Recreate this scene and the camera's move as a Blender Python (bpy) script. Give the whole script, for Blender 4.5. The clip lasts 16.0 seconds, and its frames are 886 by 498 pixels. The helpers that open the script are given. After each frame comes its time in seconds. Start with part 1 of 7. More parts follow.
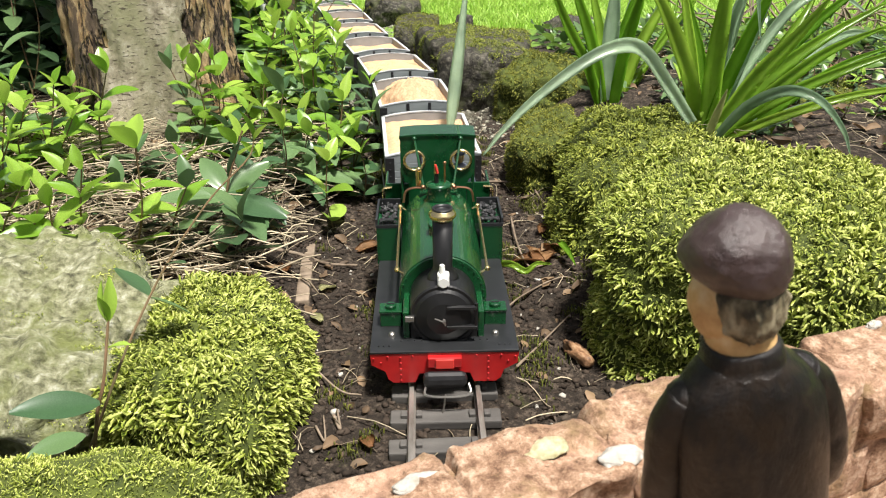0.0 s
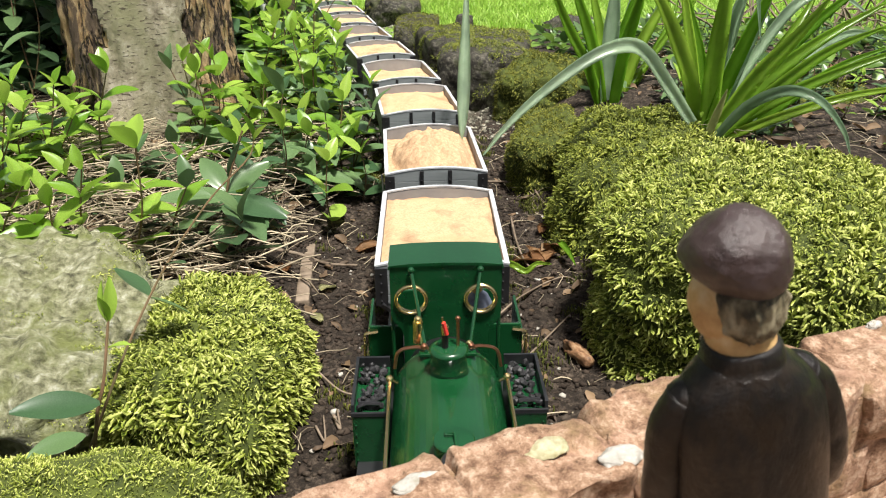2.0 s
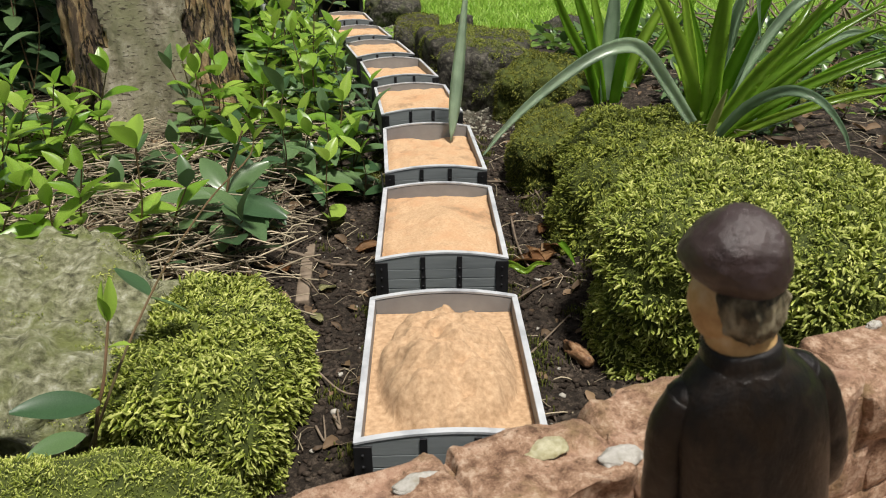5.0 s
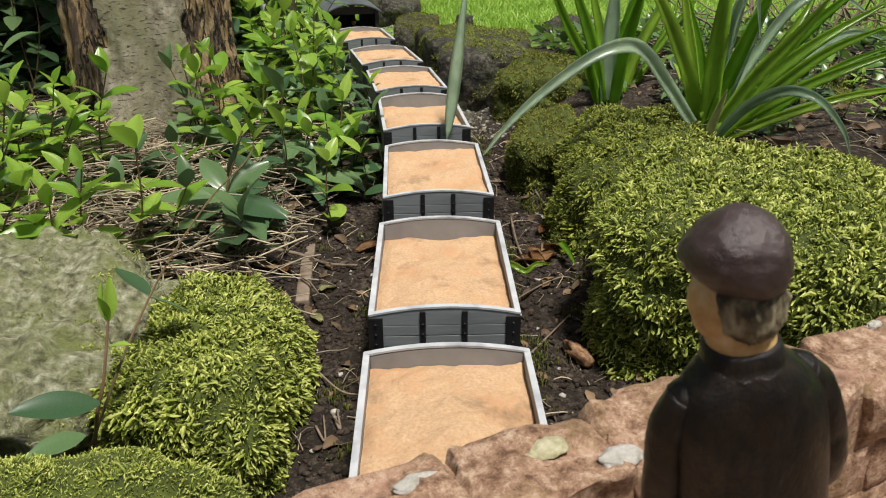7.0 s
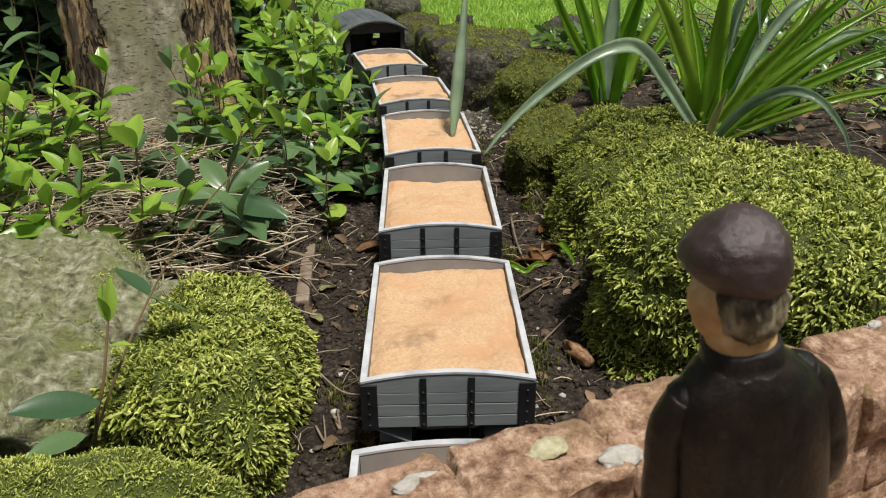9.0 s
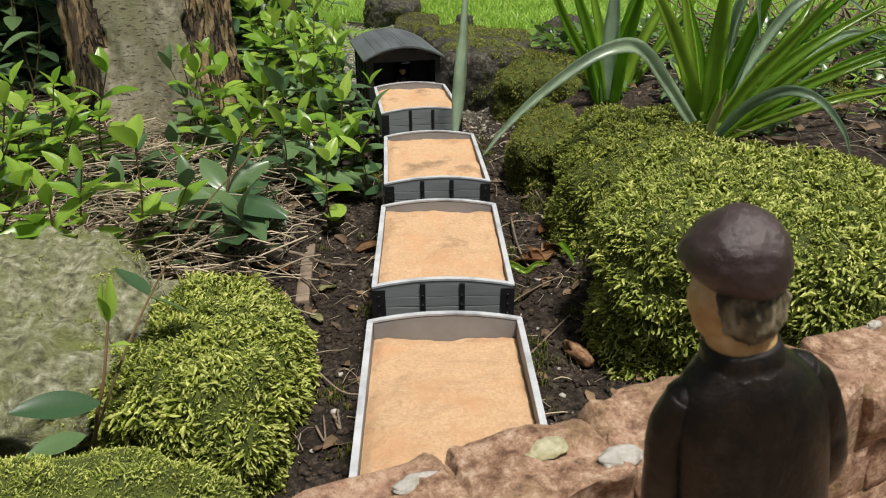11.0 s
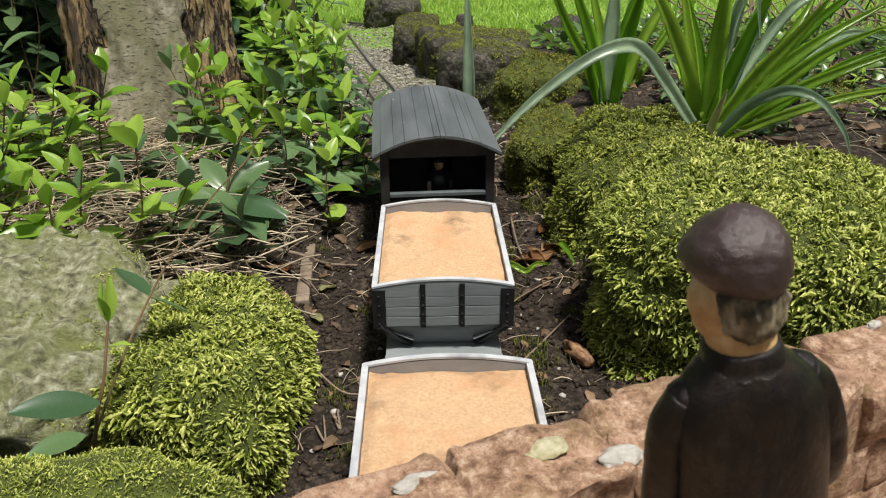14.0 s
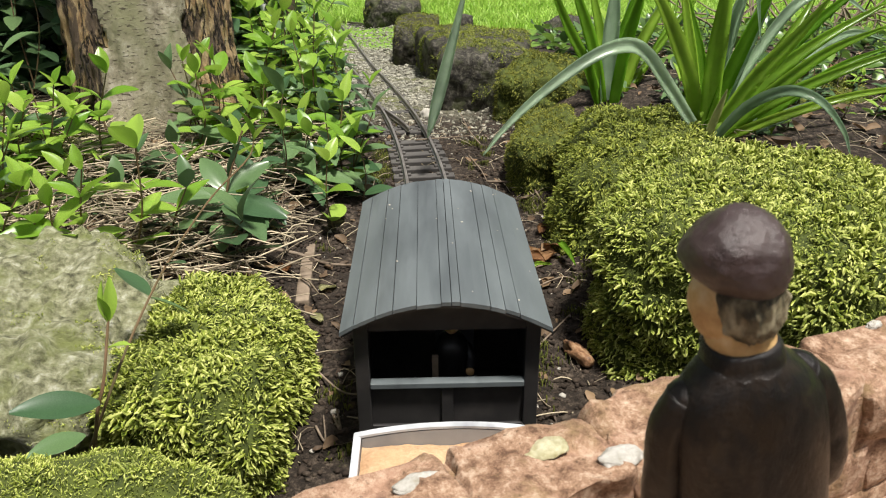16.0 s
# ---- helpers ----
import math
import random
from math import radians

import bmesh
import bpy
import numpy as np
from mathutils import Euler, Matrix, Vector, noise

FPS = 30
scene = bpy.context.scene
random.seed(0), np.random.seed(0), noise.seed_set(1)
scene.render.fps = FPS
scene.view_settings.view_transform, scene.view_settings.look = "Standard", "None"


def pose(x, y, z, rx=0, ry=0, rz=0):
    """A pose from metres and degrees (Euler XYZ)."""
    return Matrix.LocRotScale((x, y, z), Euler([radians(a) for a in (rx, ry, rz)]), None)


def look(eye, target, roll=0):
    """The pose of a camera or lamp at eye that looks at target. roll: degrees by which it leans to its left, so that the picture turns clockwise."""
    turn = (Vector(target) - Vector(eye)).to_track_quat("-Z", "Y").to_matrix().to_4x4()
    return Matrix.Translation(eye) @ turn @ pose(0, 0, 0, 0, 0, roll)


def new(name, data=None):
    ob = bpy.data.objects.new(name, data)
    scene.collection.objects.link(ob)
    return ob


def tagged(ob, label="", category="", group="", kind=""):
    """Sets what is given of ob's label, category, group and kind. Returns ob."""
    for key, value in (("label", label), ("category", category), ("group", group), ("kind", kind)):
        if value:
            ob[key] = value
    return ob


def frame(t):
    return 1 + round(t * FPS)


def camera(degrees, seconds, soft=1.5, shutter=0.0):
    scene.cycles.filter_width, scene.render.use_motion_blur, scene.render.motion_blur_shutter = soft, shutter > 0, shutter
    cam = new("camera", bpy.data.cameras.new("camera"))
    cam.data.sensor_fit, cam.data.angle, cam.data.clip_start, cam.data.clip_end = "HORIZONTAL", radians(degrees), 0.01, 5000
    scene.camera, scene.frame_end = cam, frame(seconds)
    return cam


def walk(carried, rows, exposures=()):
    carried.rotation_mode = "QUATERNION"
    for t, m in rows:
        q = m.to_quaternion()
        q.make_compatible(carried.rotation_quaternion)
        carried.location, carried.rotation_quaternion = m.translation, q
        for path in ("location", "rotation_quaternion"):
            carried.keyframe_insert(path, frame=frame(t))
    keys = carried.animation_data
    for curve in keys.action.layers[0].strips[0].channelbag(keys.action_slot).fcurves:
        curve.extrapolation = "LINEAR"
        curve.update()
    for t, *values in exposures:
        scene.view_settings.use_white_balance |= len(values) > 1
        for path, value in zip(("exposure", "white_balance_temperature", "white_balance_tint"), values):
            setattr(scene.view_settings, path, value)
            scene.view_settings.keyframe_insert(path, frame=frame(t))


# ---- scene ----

# The camera stands still on a small bridge above a garden railway.
EYE = Vector((-0.0117, 0.0, 0.329))
cam = camera(58.5, 16.0, soft=1.1)
cam.data.dof.use_dof = True
cam.data.dof.focus_distance = 0.62
cam.data.dof.aperture_fstop = 75
STAND = look(EYE, EYE + Vector((0.02199, 0.9063, -0.42207)), -0.5)
walk(cam, [(0.0, STAND), (16.0, STAND)],
     exposures=[(0.0, 1.24), (1.5, 1.16), (2.5, 0.88), (3.5, 0.46), (7.0, 0.38), (12.5, 0.32), (14.5, 0.54), (15.0, 0.46), (15.5, 0.6), (16.0, 0.86)])

# ---- light: bright overcast sky ----
world = bpy.data.worlds.new("sky")
scene.world = world
world.use_nodes = True
wn, wl = world.node_tree.nodes, world.node_tree.links
wn.clear()
sky = wn.new("ShaderNodeTexSky")
sky.sky_type = "NISHITA"
sky.sun_disc = False
sky.sun_elevation = radians(72.5)
sky.sun_rotation = radians(144)
sky.air_density = 1.0
sky.dust_density = 4.0
bg = wn.new("ShaderNodeBackground")
bg.inputs["Strength"].default_value = 0.042
wo = wn.new("ShaderNodeOutputWorld")
grey = wn.new("ShaderNodeHueSaturation")
grey.inputs["Saturation"].default_value = 0.35
wl.new(sky.outputs[0], grey.inputs["Color"])
wl.new(grey.outputs[0], bg.inputs[0])
wl.new(bg.outputs[0], wo.inputs[0])
sun = new("sun", bpy.data.lights.new("sun", "SUN"))
sun.data.energy = 3.7
sun.data.angle = radians(7)
sun.data.color = (1.0, 0.95, 0.88)
sun.matrix_world = look((0.55, -0.45, 3.0), (0, 0.3, 0))


# ---- materials ----
def material(name, build):
    m = bpy.data.materials.new(name)
    m.use_nodes = True
    nt = m.node_tree
    b = nt.nodes["Principled BSDF"]
    build(nt, b)
    return m


def coords(nt, scale=1.0, obj=True):
    tc = nt.nodes.new("ShaderNodeTexCoord")
    mp = nt.nodes.new("ShaderNodeMapping")
    s = scale if isinstance(scale, tuple) else (scale,) * 3
    mp.inputs["Scale"].default_value = s
    nt.links.new(tc.outputs["Object" if obj else "Generated"], mp.inputs[0])
    return mp.outputs[0]


def noise_tex(nt, vec, scale, detail=6, rough=0.6):
    n = nt.nodes.new("ShaderNodeTexNoise")
    n.inputs["Scale"].default_value = scale
    n.inputs["Detail"].default_value = detail
    n.inputs["Roughness"].default_value = rough
    nt.links.new(vec, n.inputs["Vector"])
    return n.outputs["Fac"]


def ramp(nt, fac, stops):
    r = nt.nodes.new("ShaderNodeValToRGB")
    els = r.color_ramp.elements
    while len(els) < len(stops):
        els.new(0.5)
    for e, (p, c) in zip(els, stops):
        e.position = p
        e.color = (*c, 1)
    nt.links.new(fac, r.inputs[0])
    return r.outputs[0]


def mix(nt, fac, a, b, mode="MIX"):
    m = nt.nodes.new("ShaderNodeMix")
    m.data_type = "RGBA"
    m.blend_type = mode
    ins = [s for s in m.inputs if s.enabled]
    for sock, v in zip(ins, (fac, a, b)):
        if hasattr(v, "links"):
            nt.links.new(v, sock)
        elif isinstance(v, tuple):
            sock.default_value = (*v, 1)
        else:
            sock.default_value = v
    return [s for s in m.outputs if s.enabled][0]


def bump(nt, b, height, strength=0.5, distance=0.002):
    n = nt.nodes.new("ShaderNodeBump")
    n.inputs["Strength"].default_value = strength
    n.inputs["Distance"].default_value = distance
    nt.links.new(height, n.inputs["Height"])
    nt.links.new(n.outputs[0], b.inputs["Normal"])


def random_of(nt, island=False):
    if island:
        g = nt.nodes.new("ShaderNodeNewGeometry")
        return g.outputs["Random Per Island"]
    return nt.nodes.new("ShaderNodeObjectInfo").outputs["Random"]


def surface(name, stops, scale, rough=0.8, big=None, bump_scale=None, bump_strength=0.4, bump_dist=0.001,
            metal=0.0, spec=0.5, coat=0.0, stretch=None, detail=8):
    """A grained surface: colours by fine noise, stained by a second, larger noise."""
    def build(nt, b):
        v = coords(nt, stretch or 1.0)
        col = ramp(nt, noise_tex(nt, v, scale, detail), stops)
        if big:
            bscale, bcol, lo, hi = big
            f = ramp(nt, noise_tex(nt, v, bscale, 4), [(lo, (0, 0, 0)), (hi, (1, 1, 1))])
            col = mix(nt, f, col, bcol)
        nt.links.new(col, b.inputs["Base Color"])
        b.inputs["Roughness"].default_value = rough
        b.inputs["Metallic"].default_value = metal
        b.inputs["Specular IOR Level"].default_value = spec
        b.inputs["Coat Weight"].default_value = coat
        b.inputs["Coat Roughness"].default_value = 0.08
        if bump_scale:
            bump(nt, b, noise_tex(nt, v, bump_scale, 8, 0.7), bump_strength, bump_dist)
    return material(name, build)


def foliage(name, dark, light, rough=0.45, island=False, through_light=0.25, grain=60):
    def build(nt, b):
        r = random_of(nt, island)
        c = ramp(nt, r, [(0.0, dark), (1.0, light)])
        g = ramp(nt, noise_tex(nt, coords(nt), grain, 4), [(0.3, (0.72, 0.75, 0.7)), (0.7, (1.15, 1.15, 1.1))])
        c = mix(nt, 1.0, c, g, "MULTIPLY")
        nt.links.new(c, b.inputs["Base Color"])
        b.inputs["Roughness"].default_value = rough
        t = nt.nodes.new("ShaderNodeBsdfTranslucent")
        nt.links.new(c, t.inputs[0])
        ms = nt.nodes.new("ShaderNodeMixShader")
        ms.inputs[0].default_value = through_light
        nt.links.new(b.outputs[0], ms.inputs[1])
        nt.links.new(t.outputs[0], ms.inputs[2])
        nt.links.new(ms.outputs[0], nt.nodes["Material Output"].inputs[0])
    return material(name, build)


M = {}
M["soil"] = surface("dark_soil", [(0.3, (0.018, 0.012, 0.008)), (0.55, (0.055, 0.039, 0.027)), (0.8, (0.13, 0.1, 0.075))], 90, 0.9,
                    big=(9, (0.03, 0.022, 0.015), 0.45, 0.62), bump_scale=140, bump_strength=1.0, bump_dist=0.004, spec=0.3)
M["clod"] = surface("soil_crumbs", [(0.3, (0.014, 0.01, 0.007)), (0.55, (0.045, 0.032, 0.023)), (0.75, (0.1, 0.08, 0.06)), (0.9, (0.22, 0.18, 0.14))], 35, 0.9,
                    bump_scale=300, bump_strength=0.6, spec=0.3)
M["gravel"] = surface("pale_gravel", [(0.35, (0.08, 0.075, 0.055)), (0.5, (0.23, 0.22, 0.17)), (0.65, (0.46, 0.44, 0.36))], 90, 0.9,
                      bump_scale=200, bump_strength=0.7)
M["grass"] = foliage("lawn_grass", (0.25, 0.45, 0.045), (0.6, 0.8, 0.19), 0.5, True, 0.4)
M["rock"] = surface("dark_rock", [(0.36, (0.009, 0.008, 0.005)), (0.5, (0.03, 0.026, 0.018)), (0.64, (0.12, 0.11, 0.085))], 150, 0.75,
                    big=(30, (0.05, 0.055, 0.02), 0.5, 0.64), detail=12, bump_scale=140, bump_strength=0.8, bump_dist=0.004)
M["lichen"] = surface("lichened_stone", [(0.3, (0.06, 0.06, 0.03)), (0.44, (0.25, 0.255, 0.14)), (0.56, (0.44, 0.44, 0.28)), (0.7, (0.72, 0.72, 0.58))], 140, 0.9,
                      big=(34, (0.24, 0.27, 0.09), 0.46, 0.68), detail=14, bump_scale=200, bump_strength=1.0, bump_dist=0.008)
M["moss_base"] = surface("moss_bed", [(0.3, (0.025, 0.036, 0.005)), (0.7, (0.09, 0.115, 0.014))], 120, 0.95, bump_scale=200, bump_strength=1.0)
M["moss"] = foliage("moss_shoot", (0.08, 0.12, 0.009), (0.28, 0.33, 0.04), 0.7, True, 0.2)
# naturally pale tips, made paler still so sunlight on the moss is in the colour
M["moss_tip"] = foliage("pale_sunlit_moss_tip", (0.27, 0.33, 0.03), (0.7, 0.72, 0.24), 0.65, True, 0.25)
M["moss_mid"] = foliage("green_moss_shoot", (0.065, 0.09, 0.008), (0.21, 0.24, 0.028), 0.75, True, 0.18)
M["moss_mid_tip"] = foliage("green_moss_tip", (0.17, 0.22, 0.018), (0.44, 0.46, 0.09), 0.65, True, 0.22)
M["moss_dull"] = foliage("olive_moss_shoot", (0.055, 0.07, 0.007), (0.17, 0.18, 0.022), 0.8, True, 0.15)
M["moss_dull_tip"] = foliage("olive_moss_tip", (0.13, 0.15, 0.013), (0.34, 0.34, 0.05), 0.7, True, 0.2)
def sandstone_build(nt, b):
    v = coords(nt)
    col = ramp(nt, noise_tex(nt, v, 190, 14, 0.85), [(0.4, (0.1, 0.05, 0.027)), (0.47, (0.24, 0.14, 0.085)), (0.52, (0.33, 0.205, 0.13)), (0.6, (0.52, 0.39, 0.285))])
    grime = ramp(nt, noise_tex(nt, v, 55, 6, 0.65), [(0.52, (0, 0, 0)), (0.64, (0.55, 0.55, 0.55))])
    col = mix(nt, grime, col, (0.22, 0.155, 0.065))
    pink = ramp(nt, noise_tex(nt, v, 90, 5), [(0.52, (0, 0, 0)), (0.66, (0.4, 0.4, 0.4))])
    col = mix(nt, pink, col, (0.45, 0.27, 0.19))
    pits = ramp(nt, noise_tex(nt, v, 700, 3), [(0.62, (0, 0, 0)), (0.7, (0.8, 0.8, 0.8))])
    col = mix(nt, pits, col, (0.09, 0.055, 0.03))
    nt.links.new(col, b.inputs["Base Color"])
    b.inputs["Roughness"].default_value = 0.9
    bump(nt, b, noise_tex(nt, v, 260, 8, 0.7), 0.7, 0.0016)


M["sandstone"] = material("red_sandstone", sandstone_build)
M["yellow_mortar"] = surface("lichened_mortar", [(0.3, (0.34, 0.31, 0.17)), (0.7, (0.6, 0.57, 0.4))], 350, 0.9, big=(120, (0.3, 0.27, 0.12), 0.5, 0.65), bump_scale=500, bump_strength=1.0)
M["mortar"] = surface("lime_mortar", [(0.3, (0.33, 0.31, 0.26)), (0.7, (0.6, 0.58, 0.54))], 350, 0.9, big=(150, (0.3, 0.27, 0.2), 0.55, 0.7), bump_scale=500, bump_strength=1.0)
M["green_paint"] = surface("gloss_green_paint", [(0.3, (0.004, 0.043, 0.013)), (0.7, (0.007, 0.062, 0.019))], 40, 0.22, coat=0.6)
M["black_paint"] = surface("satin_black_paint", [(0.3, (0.006, 0.006, 0.006)), (0.7, (0.014, 0.014, 0.015))], 60, 0.36, bump_scale=400, bump_strength=0.05)
M["foot_paint"] = surface("grey_black_footplate", [(0.3, (0.012, 0.013, 0.014)), (0.7, (0.024, 0.025, 0.027))], 60, 0.32)
M["red_paint"] = surface("buffer_red_paint", [(0.3, (0.32, 0.008, 0.01)), (0.7, (0.45, 0.014, 0.014))], 60, 0.35, coat=0.3)
M["brass"] = surface("brass", [(0.3, (0.72, 0.55, 0.25)), (0.7, (0.85, 0.7, 0.38))], 80, 0.25, metal=1.0)
M["copper"] = surface("copper_pipe", [(0.3, (0.45, 0.2, 0.12)), (0.7, (0.6, 0.3, 0.18))], 80, 0.3, metal=1.0)
M["steel"] = surface("dull_steel", [(0.3, (0.3, 0.29, 0.27)), (0.7, (0.45, 0.43, 0.4))], 80, 0.4, metal=0.9)
M["rail"] = surface("weathered_rail", [(0.3, (0.16, 0.14, 0.115)), (0.7, (0.46, 0.43, 0.39))], 70, 0.4, metal=0.7, stretch=(1, 0.3, 1))
M["sleeper"] = surface("dark_plastic_sleeper", [(0.3, (0.035, 0.032, 0.03)), (0.7, (0.1, 0.093, 0.085))], 60, 0.75, stretch=(0.3, 1, 1), bump_scale=200)
M["coal"] = surface("coal", [(0.3, (0.006, 0.006, 0.007)), (0.7, (0.03, 0.03, 0.032))], 60, 0.55, bump_scale=200)
M["wagon_grey"] = surface("slate_grey_wagon_paint", [(0.3, (0.16, 0.18, 0.185)), (0.7, (0.25, 0.275, 0.28))], 40, 0.6, stretch=(0.4, 1, 3), bump_scale=160, bump_strength=0.15)
M["wagon_inner"] = surface("mid_grey_wagon_lining", [(0.3, (0.22, 0.22, 0.225)), (0.7, (0.31, 0.31, 0.31))], 40, 0.7)
M["wagon_rim"] = surface("pale_grey_rim", [(0.3, (0.38, 0.4, 0.42)), (0.7, (0.56, 0.58, 0.6))], 50, 0.6, big=(30, (0.25, 0.26, 0.28), 0.55, 0.75))
M["strap"] = surface("black_iron_strap", [(0.3, (0.01, 0.01, 0.011)), (0.7, (0.022, 0.022, 0.024))], 80, 0.4)
M["van_paint"] = surface("weathered_black_van_paint", [(0.3, (0.014, 0.013, 0.013)), (0.7, (0.032, 0.03, 0.029))], 40, 0.55, big=(20, (0.05, 0.043, 0.04), 0.5, 0.75))
M["roof_paint"] = surface("slate_grey_roof_paint", [(0.3, (0.085, 0.1, 0.104)), (0.7, (0.135, 0.155, 0.16))], 40, 0.45, big=(30, (0.06, 0.07, 0.074), 0.5, 0.72), bump_scale=120, bump_strength=0.12, stretch=(1, 0.2, 1))
def sand_build(nt, b):
    """Dried sand, each load stained in its own way."""
    v = nt.nodes.new("ShaderNodeVectorMath")
    v.operation = "ADD"
    nt.links.new(coords(nt), v.inputs[0])
    k = nt.nodes.new("ShaderNodeMath")
    k.operation = "MULTIPLY"
    k.inputs[1].default_value = 40
    nt.links.new(random_of(nt), k.inputs[0])
    nt.links.new(k.outputs[0], v.inputs[1])
    v = v.outputs[0]
    col = ramp(nt, noise_tex(nt, v, 480, 10, 0.7), [(0.25, (0.44, 0.27, 0.145)), (0.5, (0.58, 0.385, 0.225)), (0.75, (0.68, 0.49, 0.315))])
    rust = ramp(nt, noise_tex(nt, v, 26, 4), [(0.5, (0, 0, 0)), (0.68, (0.8, 0.8, 0.8))])
    col = mix(nt, rust, col, (0.56, 0.32, 0.17))
    damp = ramp(nt, noise_tex(nt, v, 20, 7, 0.7), [(0.55, (0, 0, 0)), (0.68, (0.85, 0.85, 0.85))])
    col = mix(nt, damp, col, (0.27, 0.18, 0.105))
    nt.links.new(col, b.inputs["Base Color"])
    b.inputs["Roughness"].default_value = 0.95
    b.inputs["Specular IOR Level"].default_value = 0.2
    bump(nt, b, noise_tex(nt, v, 210, 10, 0.75), 0.8, 0.002)


M["sand"] = material("orange_sand", sand_build)


def bark_build(nt, b):
    v = coords(nt)
    dash = noise_tex(nt, coords(nt, (1.0, 1.0, 3.2)), 120, 3, 0.5)
    col = ramp(nt, noise_tex(nt, v, 75, 10, 0.7), [(0.32, (0.15, 0.13, 0.085)), (0.5, (0.33, 0.295, 0.21)), (0.68, (0.54, 0.5, 0.4))])
    stain = ramp(nt, noise_tex(nt, coords(nt, (1, 1, 0.5)), 16, 4), [(0.45, (0, 0, 0)), (0.65, (1, 1, 1))])
    col = mix(nt, stain, col, (0.3, 0.29, 0.17))
    marks = ramp(nt, dash, [(0.61, (0, 0, 0)), (0.67, (0.85, 0.85, 0.85))])
    col = mix(nt, marks, col, (0.11, 0.088, 0.06))
    pale = ramp(nt, noise_tex(nt, v, 9, 3), [(0.63, (0, 0, 0)), (0.66, (1, 1, 1))])
    col = mix(nt, pale, col, (0.5, 0.42, 0.27))
    nt.links.new(col, b.inputs["Base Color"])
    b.inputs["Roughness"].default_value = 0.7
    h = mix(nt, 0.5, marks, noise_tex(nt, v, 130, 8, 0.75))
    bump(nt, b, h, 1.0, 0.004)


M["sand_dark"] = surface("damp_brown_sand", [(0.25, (0.32, 0.2, 0.11)), (0.5, (0.48, 0.32, 0.19)), (0.75, (0.62, 0.44, 0.28))], 300, 0.95,
                         bump_scale=260, bump_strength=0.6, bump_dist=0.0012, spec=0.2)
M["bark"] = material("smooth_ringed_bark", bark_build)
def split_build(nt, b):
    """Torn bark: tan and orange wood between dark upright cracks and flakes."""
    up = coords(nt, (1, 1, 0.38))
    col = ramp(nt, noise_tex(nt, up, 75, 10, 0.7), [(0.32, (0.16, 0.095, 0.05)), (0.46, (0.4, 0.26, 0.12)), (0.58, (0.6, 0.45, 0.25)), (0.72, (0.7, 0.6, 0.42))])
    flake = ramp(nt, noise_tex(nt, up, 30, 6, 0.65), [(0.45, (1, 1, 1)), (0.52, (0, 0, 0))])
    col = mix(nt, flake, col, (0.12, 0.085, 0.055))
    crack = ramp(nt, noise_tex(nt, coords(nt, (1, 1, 0.25)), 60, 4, 0.6), [(0.46, (0, 0, 0)), (0.49, (1, 1, 1)), (0.51, (1, 1, 1)), (0.54, (0, 0, 0))])
    col = mix(nt, crack, col, (0.035, 0.024, 0.015))
    nt.links.new(col, b.inputs["Base Color"])
    b.inputs["Roughness"].default_value = 0.9
    bump(nt, b, mix(nt, 0.5, mix(nt, 1.0, (1.0, 1.0, 1.0), crack, "SUBTRACT"), noise_tex(nt, up, 90, 10, 0.75)), 1.0, 0.012)


M["bark_split"] = material("split_orange_bark", split_build)
M["vinca"] = foliage("periwinkle_leaf", (0.045, 0.1, 0.045), (0.15, 0.24, 0.1), 0.3, False, 0.18)
M["vinca_young"] = foliage("young_periwinkle_leaf", (0.17, 0.34, 0.03), (0.42, 0.6, 0.1), 0.32, False, 0.4)
M["stem"] = surface("plant_stem", [(0.3, (0.08, 0.07, 0.025)), (0.7, (0.17, 0.095, 0.05))], 60, 0.6)
M["strap_leaf"] = foliage("strap_leaf_green", (0.16, 0.36, 0.025), (0.42, 0.6, 0.09), 0.22, False, 0.45, 20)
# grey-green leaf, its base colour whitened to carry the sheen of glossy blades
M["grey_leaf"] = foliage("grey_green_sheen_leaf", (0.3, 0.43, 0.29), (0.5, 0.62, 0.48), 0.22, False, 0.35, 20)
M["straw"] = foliage("dead_stalks", (0.08, 0.056, 0.036), (0.6, 0.5, 0.36), 0.7, True, 0.05)
M["dry_leaf"] = foliage("dry_leaf", (0.2, 0.085, 0.03), (0.42, 0.24, 0.12), 0.6, False, 0.2)
M["twig"] = surface("dead_twig", [(0.3, (0.1, 0.07, 0.045)), (0.7, (0.28, 0.22, 0.16))], 60, 0.8)
M["coat"] = surface("dark_brown_coat_paint", [(0.3, (0.004, 0.0035, 0.003)), (0.5, (0.008, 0.006, 0.005)), (0.68, (0.018, 0.012, 0.008)), (0.85, (0.06, 0.045, 0.032))], 340, 0.34,
                    spec=0.3, big=(110, (0.014, 0.008, 0.004), 0.5, 0.68), coat=0.16, bump_scale=200, bump_strength=0.55, bump_dist=0.0014, stretch=(1, 1, 0.6))
M["cap"] = surface("maroon_cap_paint", [(0.3, (0.028, 0.016, 0.016)), (0.7, (0.06, 0.036, 0.034))], 160, 0.36, spec=0.8, big=(90, (0.09, 0.07, 0.065), 0.52, 0.75), bump_scale=330, bump_strength=0.6, bump_dist=0.001)
M["skin"] = surface("ochre_skin_paint", [(0.3, (0.46, 0.25, 0.09)), (0.5, (0.66, 0.42, 0.18)), (0.7, (0.78, 0.6, 0.34))], 240, 0.5, bump_scale=300)
M["hair"] = surface("grey_hair_paint", [(0.36, (0.035, 0.03, 0.018)), (0.5, (0.16, 0.13, 0.075)), (0.66, (0.42, 0.37, 0.25))], 420, 0.5, bump_scale=500, bump_strength=0.8, stretch=(1, 1, 0.45))
